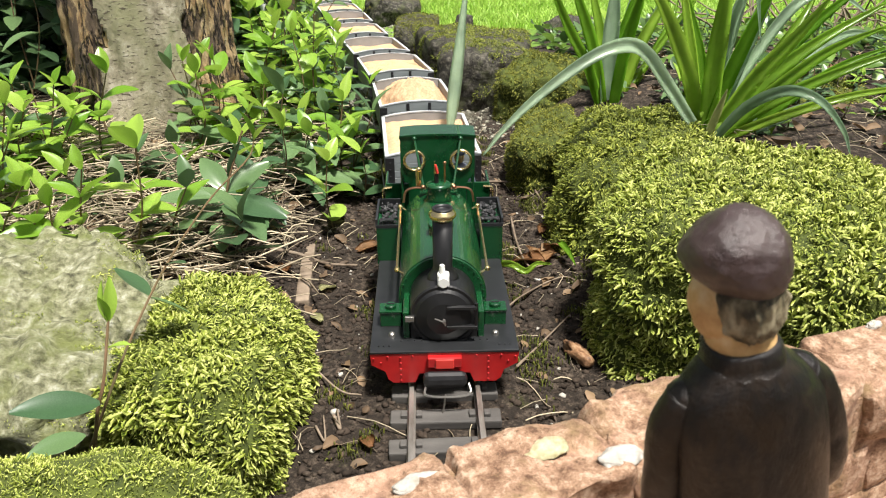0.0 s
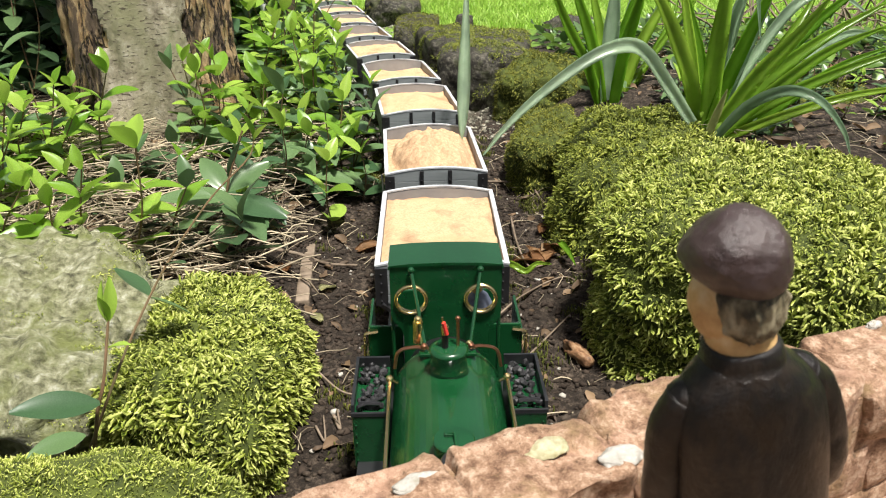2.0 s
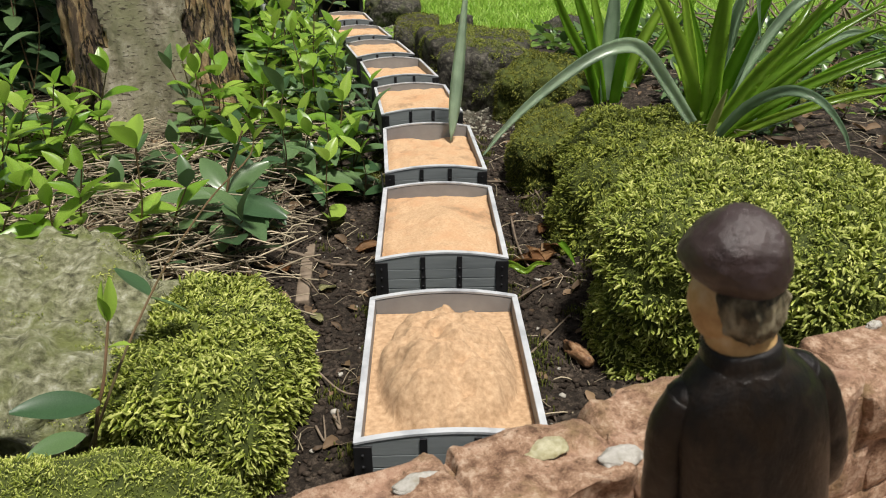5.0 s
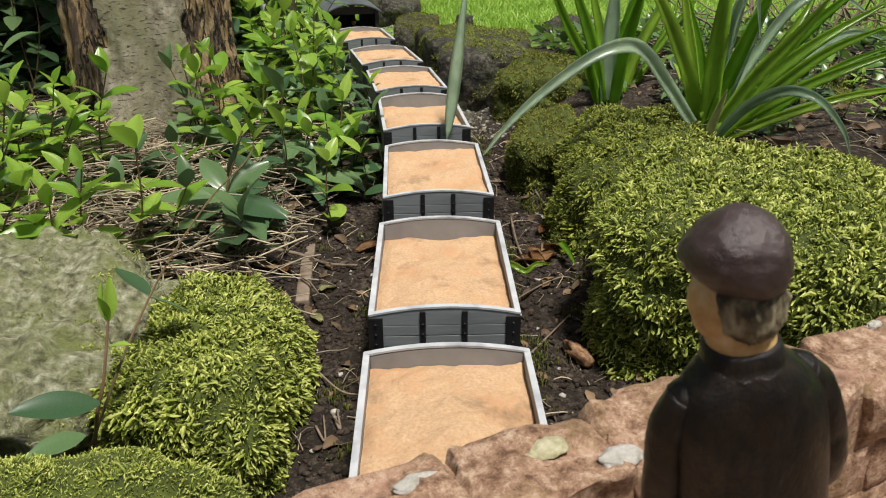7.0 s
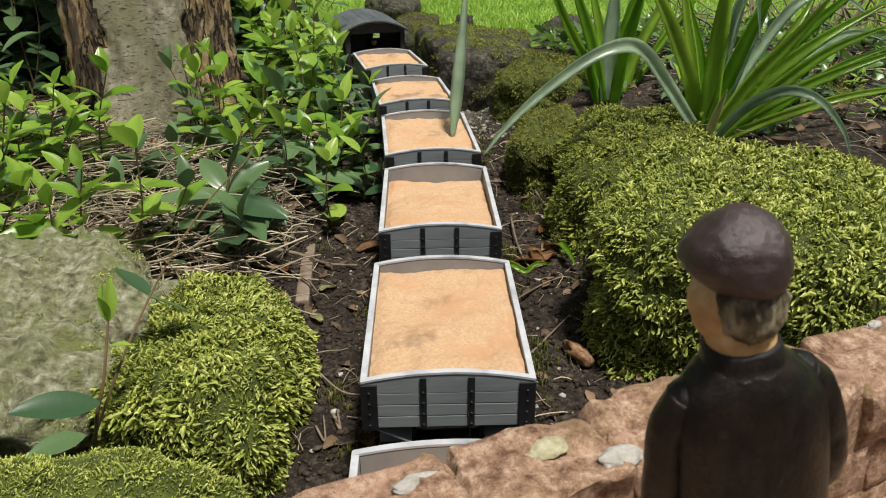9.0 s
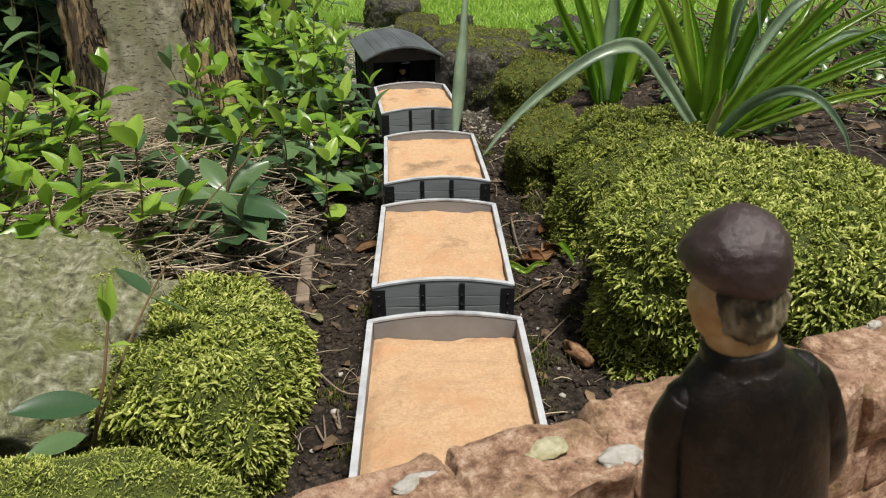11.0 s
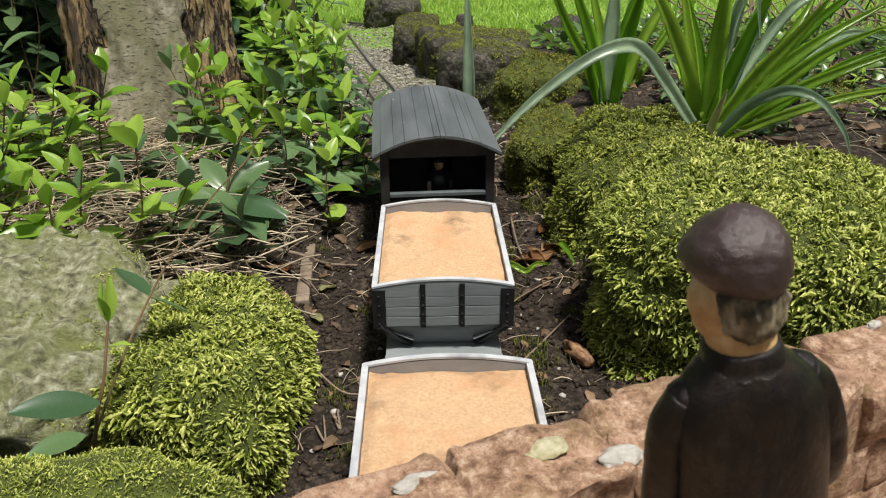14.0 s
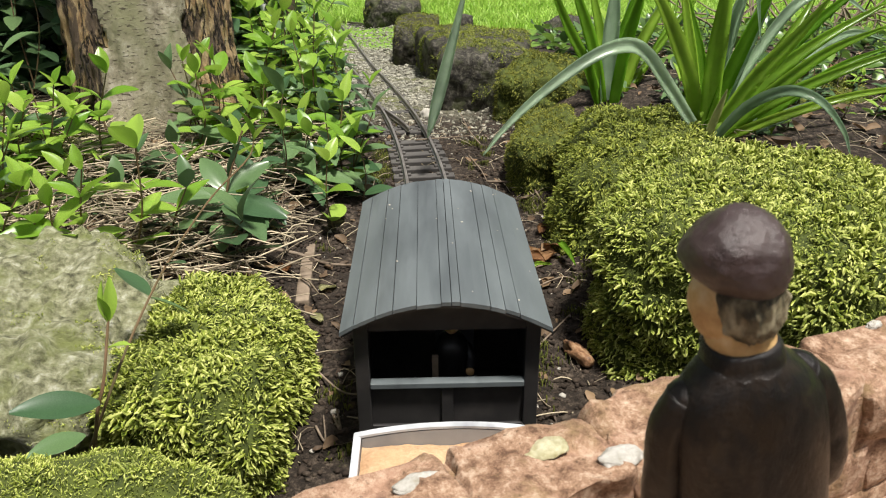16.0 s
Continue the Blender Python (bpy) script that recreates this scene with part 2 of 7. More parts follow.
M["white"] = surface("white_enamel", [(0.3, (0.7, 0.7, 0.66)), (0.7, (0.85, 0.85, 0.82))], 60, 0.4)
M["pebble"] = surface("pale_pebble", [(0.3, (0.3, 0.28, 0.24)), (0.7, (0.55, 0.52, 0.46))], 60, 0.8)
M["navy"] = surface("navy_cloth_paint", [(0.3, (0.03, 0.04, 0.07)), (0.7, (0.16, 0.18, 0.24))], 90, 0.5)
M["glow_red"] = surface("red_plastic", [(0.3, (0.6, 0.04, 0.03)), (0.7, (0.7, 0.06, 0.05))], 60, 0.4)


# ---- mesh helpers ----
def part(name, bm, mat, parent=None, label="", smooth=False):
    me = bpy.data.meshes.new(name)
    if smooth:
        for f in bm.faces:
            f.smooth = True
    bm.to_mesh(me)
    bm.free()
    mats = mat if isinstance(mat, (list, tuple)) else [mat]
    for m in mats:
        me.materials.append(M[m])
    ob = new(name, me)
    if parent is not None:
        ob.parent = parent
    if label:
        ob["label"] = label
    return ob


def shared(name, me, parent, m):
    ob = new(name, me)
    ob.parent = parent
    ob.matrix_local = m
    return ob


def holder(name, m=None):
    ob = new(name)
    ob.empty_display_size = 0.02
    if m is not None:
        ob.matrix_world = m
    return ob


def box(bm, x0, x1, y0, y1, z0, z1, bevel=0.0):
    r = bmesh.ops.create_cube(bm, size=1.0, matrix=Matrix.Translation(((x0 + x1) / 2, (y0 + y1) / 2, (z0 + z1) / 2))
                              @ Matrix.Diagonal((x1 - x0, y1 - y0, z1 - z0, 1)))
    if bevel:
        es = {e for v in r["verts"] for e in v.link_edges}
        bmesh.ops.bevel(bm, geom=list(es), offset=bevel, segments=2, affect="EDGES", profile=0.5)


def cyl(bm, p, q, r0, r1=None, seg=16):
    """A capped cylinder or cone from p to q."""
    p, q = Vector(p), Vector(q)
    d = q - p
    m = Matrix.Translation((p + q) / 2) @ d.to_track_quat("Z", "Y").to_matrix().to_4x4()
    bmesh.ops.create_cone(bm, cap_ends=True, segments=seg, radius1=r0, radius2=r0 if r1 is None else r1, depth=d.length, matrix=m)


def ball(bm, p, r, sub=2, scale=(1, 1, 1)):
    bmesh.ops.create_icosphere(bm, subdivisions=sub, radius=r, matrix=Matrix.Translation(p) @ Matrix.Diagonal((*scale, 1)))


def lathe(bm, profile, origin=(0, 0, 0), seg=28, axis="Z"):
    """Turns a profile of (radius, height) about an axis through origin."""
    o = Vector(origin)
    rings = []
    for r, h in profile:
        ring = []
        for i in range(seg):
            a = 2 * math.pi * i / seg
            if axis == "Z":
                v = Vector((r * math.cos(a), r * math.sin(a), h))
            else:
                v = Vector((r * math.cos(a), h, r * math.sin(a)))
            ring.append(bm.verts.new(o + v))
        rings.append(ring)
    for a, b in zip(rings, rings[1:]):
        for i in range(seg):
            bm.faces.new((a[i], a[(i + 1) % seg], b[(i + 1) % seg], b[i]))
    bm.faces.new(rings[0])
    bm.faces.new(rings[-1])
    bmesh.ops.recalc_face_normals(bm, faces=bm.faces[:])


def tube(bm, pts, r, seg=6, taper=1.0):
    """A round bar along points, thinning to taper times its radius."""
    pts = [Vector(p) for p in pts]
    rings = []
    for i, p in enumerate(pts):
        d = pts[min(i + 1, len(pts) - 1)] - pts[max(i - 1, 0)]
        q = d.to_track_quat("Z", "Y")
        rr = r * (1 + (taper - 1) * i / (len(pts) - 1))
        rings.append([bm.verts.new(p + q @ Vector((rr * math.cos(2 * math.pi * k / seg), rr * math.sin(2 * math.pi * k / seg), 0))) for k in range(seg)])
    for a, b in zip(rings, rings[1:]):
        for i in range(seg):
            bm.faces.new((a[i], a[(i + 1) % seg], b[(i + 1) % seg], b[i]))
    bm.faces.new(rings[0][::-1])
    bm.faces.new(rings[-1])


def curve_points(pts, n=12):
    """A smooth line through points (Catmull-Rom)."""
    p = [Vector(q) for q in pts]
    p = [p[0] * 2 - p[1]] + p + [p[-1] * 2 - p[-2]]
    out = []
    for i in range(1, len(p) - 2):
        for k in range(n):
            t = k / n
            a, b, c, d = p[i - 1], p[i], p[i + 1], p[i + 2]
            out.append(0.5 * (2 * b + (c - a) * t + (2 * a - 5 * b + 4 * c - d) * t * t + (3 * b - a - 3 * c + d) * t ** 3))
    out.append(p[-2])
    return out


def prism(bm, outline, y0, y1, back=True):
    """An outline in x, z drawn out from y0 to y1."""
    a = [bm.verts.new((x, y0, z)) for x, z in outline]
    b = [bm.verts.new((x, y1, z)) for x, z in outline]
    n = len(a)
    bm.faces.new(a)
    bm.faces.new(b[::-1])
    for i in range(n):
        bm.faces.new((a[(i + 1) % n], a[i], b[i], b[(i + 1) % n]))
    bmesh.ops.recalc_face_normals(bm, faces=bm.faces[:])


def from_arrays(name, verts, faces, mats, parent=None, label="", smooth=False):
    me = bpy.data.meshes.new(name)
    me.vertices.add(len(verts))
    me.vertices.foreach_set("co", np.asarray(verts, dtype=np.float32).ravel())
    faces = np.asarray(faces, dtype=np.int32)
    k = faces.shape[1]
    me.loops.add(faces.size)
    me.loops.foreach_set("vertex_index", faces.ravel())
    me.polygons.add(len(faces))
    me.polygons.foreach_set("loop_start", np.arange(0, faces.size, k, dtype=np.int32))
    if smooth:
        me.polygons.foreach_set("use_smooth", np.ones(len(faces), dtype=bool))
    me.update(calc_edges=True)
    for m in (mats if isinstance(mats, (list, tuple)) else [mats]):
        me.materials.append(M[m])
    ob = new(name, me)
    if parent is not None:
        ob.parent = parent
    if label:
        ob["label"] = label
    return ob


def fbm(x, y, z=0.0, octaves=4):
    v, a, f = 0.0, 1.0, 1.0
    for _ in range(octaves):
        v += a * noise.noise((x * f, y * f, z * f))
        a, f = a * 0.5, f * 2.03
    return v


# ---- the line of the track ----
LINE = [(0, -2.0), (0, -0.6), (0, 0.0), (0, 0.4), (0, 0.72), (-0.0085, 0.9), (-0.0235, 1.061), (-0.047, 1.231), (-0.086, 1.43),
        (-0.147, 1.711), (-0.203, 2.006), (-0.244, 2.207), (-0.298, 2.453), (-0.382, 2.788), (-0.534, 3.345), (-0.69, 4.014), (-0.946, 4.906)]


def fall(y):
    """The line falls away gently beyond the near straight."""
    t = min(1.25, max(0.0, y - 0.95))
    return -0.03 * (t - 0.06 * (1 - math.exp(-t / 0.06)))


def dense(line, n=24):
    return np.array([(v.x, v.y) for v in curve_points([(x, y, 0) for x, y in line], n)])


def arc(table, zero_y=None):
    s = np.concatenate([[0], np.cumsum(np.hypot(*np.diff(table, axis=0).T))])
    if zero_y is not None:
        s -= np.interp(zero_y, table[:, 1], s)
    return s


MAIN = dense(LINE)
MAIN_S = arc(MAIN, 0.0)


def on_track(s):
    y = float(np.interp(s, MAIN_S, MAIN[:, 1]))
    return Vector((float(np.interp(s, MAIN_S, MAIN[:, 0])), y, fall(y)))


# ---- ground: one sheet ----
def step(a, b, v):
    t = min(1.0, max(0.0, (v - a) / (b - a)))
    return t * t * (3 - 2 * t)


def ground_z(x, y):
    cx = float(np.interp(y, MAIN[:, 1], MAIN[:, 0]))
    d = x - cx
    z = -0.0138 + fall(y) + 0.0062 * step(1.1, 1.35, y)
    left = step(-0.06, -0.26, d) if d < 0 else 0.0
    z += 0.045 * left * step(0.35, 0.62, y) * (1 - 0.6 * step(1.5, 2.2, y))
    right = step(0.1, 0.3, d) if d > 0 else 0.0
    z += 0.065 * right * (1 - 0.5 * step(1.4, 2.0, y))
    if y < 3 and abs(x) < 2:
        rough = 0.35 + 0.65 * step(0.03, 0.07, abs(d))
        z += rough * (0.006 * fbm(x * 14, y * 14, 0.3, 3) + 0.0035 * fbm(x * 60, y * 60, 1.7, 2))
    return z


def build_ground():
    xs = np.unique(np.concatenate([[-400, -60, -12, -4, -2.2, -1.4], np.arange(-1.0, -0.3, 0.02), np.arange(-0.3, 0.3, 0.005), np.arange(0.3, 1.0, 0.02), [1.4, 2.2, 4, 12, 60, 400]]))
    ys = np.unique(np.concatenate([[-400, -60, -12, -4, -1.5, -0.6], np.arange(-0.2, 0.3, 0.03), np.arange(0.3, 1.2, 0.0055), np.arange(1.2, 2.6, 0.014), [2.8, 3.2, 4, 6, 14, 60, 400]]))
    verts = [(x, y, ground_z(x, y)) for y in ys for x in xs]
    nx = len(xs)
    i = np.arange(len(ys) - 1)[:, None] * nx + np.arange(nx - 1)[None, :]
    faces = np.stack([i, i + 1, i + nx + 1, i + nx], -1).reshape(-1, 4)
    ob = from_arrays("ground", verts, faces, ["ground_mix"], smooth=True)
    return tagged(ob, "dark crumbly garden soil turning to pale gravel and lawn", "ground", kind="structure")


def ground_material(nt, b):
    v = coords(nt)
    soil = ramp(nt, noise_tex(nt, v, 150, 12, 0.75), [(0.36, (0.008, 0.006, 0.0045)), (0.5, (0.034, 0.025, 0.018)), (0.62, (0.13, 0.1, 0.075))])
    damp = ramp(nt, noise_tex(nt, v, 9, 4), [(0.42, (0, 0, 0)), (0.6, (0.55, 0.55, 0.55))])
    soil = mix(nt, damp, soil, (0.02, 0.0145, 0.01))
    green = ramp(nt, noise_tex(nt, v, 24, 10, 0.75), [(0.6, (0, 0, 0)), (0.68, (0.6, 0.6, 0.6))])
    soil = mix(nt, green, soil, (0.07, 0.08, 0.015))
    grav = ramp(nt, noise_tex(nt, v, 110, 8), [(0.35, (0.045, 0.042, 0.032)), (0.5, (0.2, 0.195, 0.155)), (0.68, (0.5, 0.49, 0.41))])
    grav = mix(nt, ramp(nt, noise_tex(nt, v, 12, 5), [(0.5, (0, 0, 0)), (0.64, (1, 1, 1))]), grav, (0.13, 0.14, 0.05))
    lawn = ramp(nt, noise_tex(nt, v, 40, 6), [(0.3, (0.1, 0.2, 0.02)), (0.7, (0.22, 0.38, 0.05))])
    sep = nt.nodes.new("ShaderNodeSeparateXYZ")
    nt.links.new(v, sep.inputs[0])
    wob = noise_tex(nt, v, 5, 4)

    def along(a, bb, sock, k):
        add = nt.nodes.new("ShaderNodeMath")
        add.operation = "MULTIPLY_ADD"
        nt.links.new(wob, add.inputs[0])
        add.inputs[1].default_value = k
        nt.links.new(sock, add.inputs[2])
        mr = nt.nodes.new("ShaderNodeMapRange")
        mr.inputs[1].default_value, mr.inputs[2].default_value = a, bb
        nt.links.new(add.outputs[0], mr.inputs[0])
        return mr.outputs[0]
    near = nt.nodes.new("ShaderNodeMath")
    near.operation = "MULTIPLY"
    nt.links.new(along(1.3, 1.5, sep.outputs["Y"], 0.2), near.inputs[0])
    slant = nt.nodes.new("ShaderNodeMath")
    slant.operation = "MULTIPLY_ADD"
    nt.links.new(sep.outputs["Y"], slant.inputs[0])
    slant.inputs[1].default_value = 0.22
    nt.links.new(sep.outputs["X"], slant.inputs[2])
    strip = nt.nodes.new("ShaderNodeMath")
    strip.operation = "MULTIPLY"
    nt.links.new(along(0.52, 0.46, slant.outputs[0], 0.1), strip.inputs[0])
    nt.links.new(along(0.1, 0.16, slant.outputs[0], 0.1), strip.inputs[1])
    nt.links.new(strip.outputs[0], near.inputs[1])
    c = mix(nt, near.outputs[0], soil, grav)
    skew = nt.nodes.new("ShaderNodeMath")
    skew.operation = "MULTIPLY_ADD"
    nt.links.new(sep.outputs["X"], skew.inputs[0])
    skew.inputs[1].default_value = 0.9
    nt.links.new(sep.outputs["Y"], skew.inputs[2])
    top = nt.nodes.new("ShaderNodeMath")
    top.operation = "MAXIMUM"
    nt.links.new(along(1.96, 2.02, sep.outputs["Y"], 0.1), top.inputs[0])
    nt.links.new(along(2.2, 2.26, skew.outputs[0], 0.1), top.inputs[1])
    c = mix(nt, top.outputs[0], c, lawn)
    nt.links.new(c, b.inputs["Base Color"])
    b.inputs["Roughness"].default_value = 0.9
    b.inputs["Specular IOR Level"].default_value = 0.3
    bump(nt, b, noise_tex(nt, v, 150, 8, 0.75), 1.0, 0.004)


M["ground_mix"] = material("soil_gravel_and_lawn", ground_material)
build_ground()


# ---- rocks ----
def rock_mesh(size, seed, rough=0.16, square=3.0, sub=5, lumps=0.0):
    """A worn block: a squared-off ball with hollows and cracks."""
    bm = bmesh.new()
    bmesh.ops.create_icosphere(bm, subdivisions=sub, radius=1.0)
    sx, sy, sz = size
    for v in bm.verts:
        n = v.co.normalized()
        k = (abs(n.x) ** square + abs(n.y) ** square + abs(n.z) ** square) ** (-1 / square)
        p = n * k
        p *= 1 + rough * fbm(n.x * 1.3 + seed, n.y * 1.3, n.z * 1.3 + seed * 0.7, 2) + rough * 0.35 * fbm(n.x * 5 + seed, n.y * 5, n.z * 5, 3)
        v.co = Vector((p.x * sx, p.y * sy, p.z * sz))
        if lumps:
            v.co += n * lumps * (fbm(v.co.x * 42 + seed, v.co.y * 42, v.co.z * 42, 2) + 0.6 * fbm(v.co.x * 110, v.co.y * 110 + seed, v.co.z * 110, 2))
    return bm


def moss_on(ob, count, length, mat, seed, parent, low=-0.3, droop=0.5, cover=0.0, width=0.09):
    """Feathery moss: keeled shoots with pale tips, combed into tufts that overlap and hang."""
    me = ob.data
    rng = np.random.default_rng(seed)
    nf = len(me.polygons)
    area = np.zeros(nf)
    me.polygons.foreach_get("area", area)
    nor = np.zeros(nf * 3)
    me.polygons.foreach_get("normal", nor)
    nor = nor.reshape(-1, 3)
    cen = np.zeros(nf * 3)
    me.polygons.foreach_get("center", cen)
    cen = cen.reshape(-1, 3)
    w = area * (nor[:, 2] > low)
    if cover:
        mask = np.array([fbm(c[0] * 16 + seed, c[1] * 16, c[2] * 16, 3) for c in cen])
        w = w * (mask + 0.35 * nor[:, 2] > cover)
    pick = rng.choice(nf, count, p=w / w.sum())
    idx = np.array([p.vertices[:] for p in me.polygons])
    co = np.zeros(len(me.vertices) * 3)
    me.vertices.foreach_get("co", co)
    co = co.reshape(-1, 3)
    tri = co[idx[pick]]
    a, b = rng.random(count), rng.random(count)
    fl = a + b > 1
    a[fl], b[fl] = 1 - a[fl], 1 - b[fl]
    base = tri[:, 0] + (tri[:, 1] - tri[:, 0]) * a[:, None] + (tri[:, 2] - tri[:, 0]) * b[:, None]

    def unit(q):
        return q / np.maximum(np.linalg.norm(q, axis=1), 1e-6)[:, None]
    comb = np.array([(fbm(c[0] * 45 + seed, c[1] * 45, c[2] * 45, 2), fbm(c[0] * 45, c[1] * 45 + 9, c[2] * 45, 2), fbm(c[0] * 45, c[1] * 45, c[2] * 45 + 17, 2)) for c in cen])[pick]
    tuft = np.array([fbm(c[0] * 60 + seed, c[1] * 60, c[2] * 60, 2) for c in cen])[pick]
    nn = nor[pick]
    L = (length * (0.5 + 0.75 * rng.random(count)) * np.clip(1 + 0.9 * tuft, 0.4, 1.8))[:, None]
    down = np.array([0, 0, -1.0])
    lay = comb * 0.7 + nn * [0.5, 0.5, 0.1] + down * droop + rng.normal(0, 0.55, (count, 3))
    d0 = unit(nn * 0.9 + comb * 0.5 + rng.normal(0, 0.5, (count, 3)))
    d1 = unit(d0 * 0.6 + lay)
    d2 = unit(d0 * 0.15 + lay * 1.2 + rng.normal(0, 0.6, (count, 3)))
    p0 = base - nn * L * 0.12
    p1 = base + d0 * L * 0.4
    p2 = p1 + d1 * L * 0.34
    p3 = p2 + d2 * L * 0.2
    side = unit(np.cross(d1, nn + rng.normal(0, 0.5, (count, 3))))
    keel = unit(np.cross(side, d1))
    hw = side * L * width
    kw = keel * L * width * 0.7
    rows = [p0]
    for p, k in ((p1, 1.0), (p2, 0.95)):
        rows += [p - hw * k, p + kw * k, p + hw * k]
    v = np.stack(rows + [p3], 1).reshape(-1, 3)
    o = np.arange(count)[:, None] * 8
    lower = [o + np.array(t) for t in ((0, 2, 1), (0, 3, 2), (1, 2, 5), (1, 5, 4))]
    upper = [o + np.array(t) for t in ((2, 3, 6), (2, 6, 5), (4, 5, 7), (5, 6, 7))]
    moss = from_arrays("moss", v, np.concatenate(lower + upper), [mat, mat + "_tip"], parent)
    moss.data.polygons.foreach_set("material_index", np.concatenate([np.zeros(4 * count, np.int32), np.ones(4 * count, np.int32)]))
    return tagged(moss, kind="stuff")


def rock(x, y, z, size, yaw, seed, mat, label, moss=0, length=0.006, moss_mat="moss", low=-0.3, droop=0.5, cover=0.0,
         rough=0.16, square=3.0, tilt=(0, 0), name="mossy_rock", sub=5):
    drop = -fall(y) / 2
    z, size = z - drop, (size[0], size[1], size[2] + drop)
    ob = part(name, rock_mesh(size, seed, rough, square, sub, 0.0065 if mat == "moss_base" and length > 0.0045 else 0.008 if mat == "lichen" else 0.0025), mat, smooth=True)
    ob.matrix_world = pose(x, y, z, tilt[0], tilt[1], yaw)
    tagged(ob, label, "rock", "rocks beside the track")
    if moss:
        moss_on(ob, moss, length, moss_mat, seed, ob, low, droop, cover)
    return ob


rock(0.292, 0.555, 0.03, (0.155, 0.13, 0.088), -28, 3, "moss_base", "large block thickly covered in bright feathery moss", 58000, 0.0084, "moss", -0.75, 0.35, 0, 0.1, 4.0)
rock(0.228, 0.83, 0.01, (0.086, 0.145, 0.066), -16, 7, "moss_base", "long boulder covered in bright green moss", 28000, 0.0079, "moss_mid", -0.75, 0.4, 0, 0.12, 4.0)
rock(0.142, 0.985, 0.008, (0.036, 0.1, 0.042), -12, 11, "moss_base", "small mossy stone beside the trackbed", 13000, 0.0056, "moss_dull", -0.7, 0.45, 0, 0.16, 4.0)
rock(0.185, 1.25, 0.02, (0.072, 0.09, 0.05), -15, 17, "moss_base", "rounded olive-moss covered stone", 12000, 0.0062, "moss_dull", -0.5, 0.5, 0, 0.16, 3.5)
rock(0.1, 1.4, 0.017, (0.076, 0.13, 0.066), -8, 23, "rock", "dark weathered boulder with patchy moss on top", 9000, 0.005, "moss_mid", -0.1, 0.3, 0.24, 0.06, 8.0)
rock(0.034, 1.6, 0.014, (0.046, 0.09, 0.046), 10, 29, "rock", "dark boulder with an olive moss crown", 8000, 0.005, "moss_mid", -0.2, 0.3, -0.2, 0.08, 7.0)
rock(-0.022, 1.8, 0.014, (0.046, 0.1, 0.037), -5, 31, "rock", "dark edging stone with moss patches", 3000, 0.005, "moss_dull", 0.3, 0.3, 0.0, 0.08, 7.0)
rock(-0.09, 2.32, 0.008, (0.078, 0.07, 0.038), 0, 37, "rock", "grey boulder at the edge of the lawn", 1600, 0.006, "moss_dull", 0.5, 0.3, 0.2)
rock(0.092, 1.95, 0.01, (0.022, 0.02, 0.03), 0, 41, "rock", "small dark stone by the lawn", name="stone", sub=3)
rock(0.36, 1.85, 0.005, (0.1, 0.04, 0.04), 0, 43, "rock", "dark low edging stone by the lawn", 500, 0.006, "moss_dull", 0.5, 0.3, 0.3)
rock(0.5, 1.12, 0.015, (0.15, 0.09, 0.045), 5, 67, "moss_base", "low mound of olive moss in the bed behind", 7000, 0.007, "moss_dull", 0.0, 0.3, 0.05)
rock(-0.3, 0.475, 0.018, (0.096, 0.105, 0.07), 12, 53, "lichen", "pale grey-green lichened stone", 5000, 0.0026, "moss", 0.45, 0.2, 0.42, 0.26, 5.0, name="lichened_rock", tilt=(6, 6), sub=6)
rock(-0.156, 0.452, -0.004, (0.053, 0.085, 0.07), -6, 59, "moss_base", "block covered in bright curly moss", 31000, 0.0075, "moss", -0.8, 0.3, 0, 0.1, 4.2)
rock(-0.19, 0.265, 0.014, (0.112, 0.062, 0.082), 6, 61, "moss_base", "low hump of fine short moss", 48000, 0.0035, "moss", -0.5, 0.2, 0, 0.1, 2.4)


# ---- track ----
def rail_line(name, table, side, parent, z=0.0, y_from=None, y_to=None):
    g = 0.0236 * side
    pts = []
    for i, (x, y) in enumerate(table):
        if (y_from is not None and y < y_from) or (y_to is not None and y > y_to):
            continue
        a, b = table[max(i - 1, 0)], table[min(i + 1, len(table) - 1)]
        d = np.array(b) - np.array(a)
        d = d / np.hypot(*d)
        pts.append((x + d[1] * g, y - d[0] * g, d))
    prof = [(-0.0016, 0), (0.0016, 0), (0.0016, -0.0017), (0.0007, -0.0025), (0.0007, -0.0055), (0.0028, -0.0062), (0.0028, -0.0072),
            (-0.0028, -0.0072), (-0.0028, -0.0062), (-0.0007, -0.0055), (-0.0007, -0.0025), (-0.0016, -0.0017)]
    bm = bmesh.new()
    rings = [[bm.verts.new((x + d[1] * u, y - d[0] * u, z + fall(y) + w)) for u, w in prof] for x, y, d in pts]
    n = len(prof)
    for a, b in zip(rings, rings[1:]):
        for i in range(n):
            bm.faces.new((a[i], a[(i + 1) % n], b[(i + 1) % n], b[i]))
    bm.faces.new(rings[0])
    bm.faces.new(rings[-1])
    bmesh.ops.recalc_face_normals(bm, faces=bm.faces[:])
    return part(name, bm, "rail", parent)


def sleeper_mesh():
    bm = bmesh.new()
    box(bm, -0.0385, 0.0385, -0.0075, 0.0075, -0.0145, -0.0074, 0.0012)
    for s in (-1, 1):
        for k in (-1, 1):
            box(bm, s * 0.0236 + k * 0.0052 - 0.0022, s * 0.0236 + k * 0.0052 + 0.0022, -0.0032, 0.0032, -0.0078, -0.0046, 0.0006)
    me = bpy.data.meshes.new("sleeper")
    bm.to_mesh(me)
    bm.free()
    me.materials.append(M["sleeper"])
    return me


SLEEPER = sleeper_mesh()


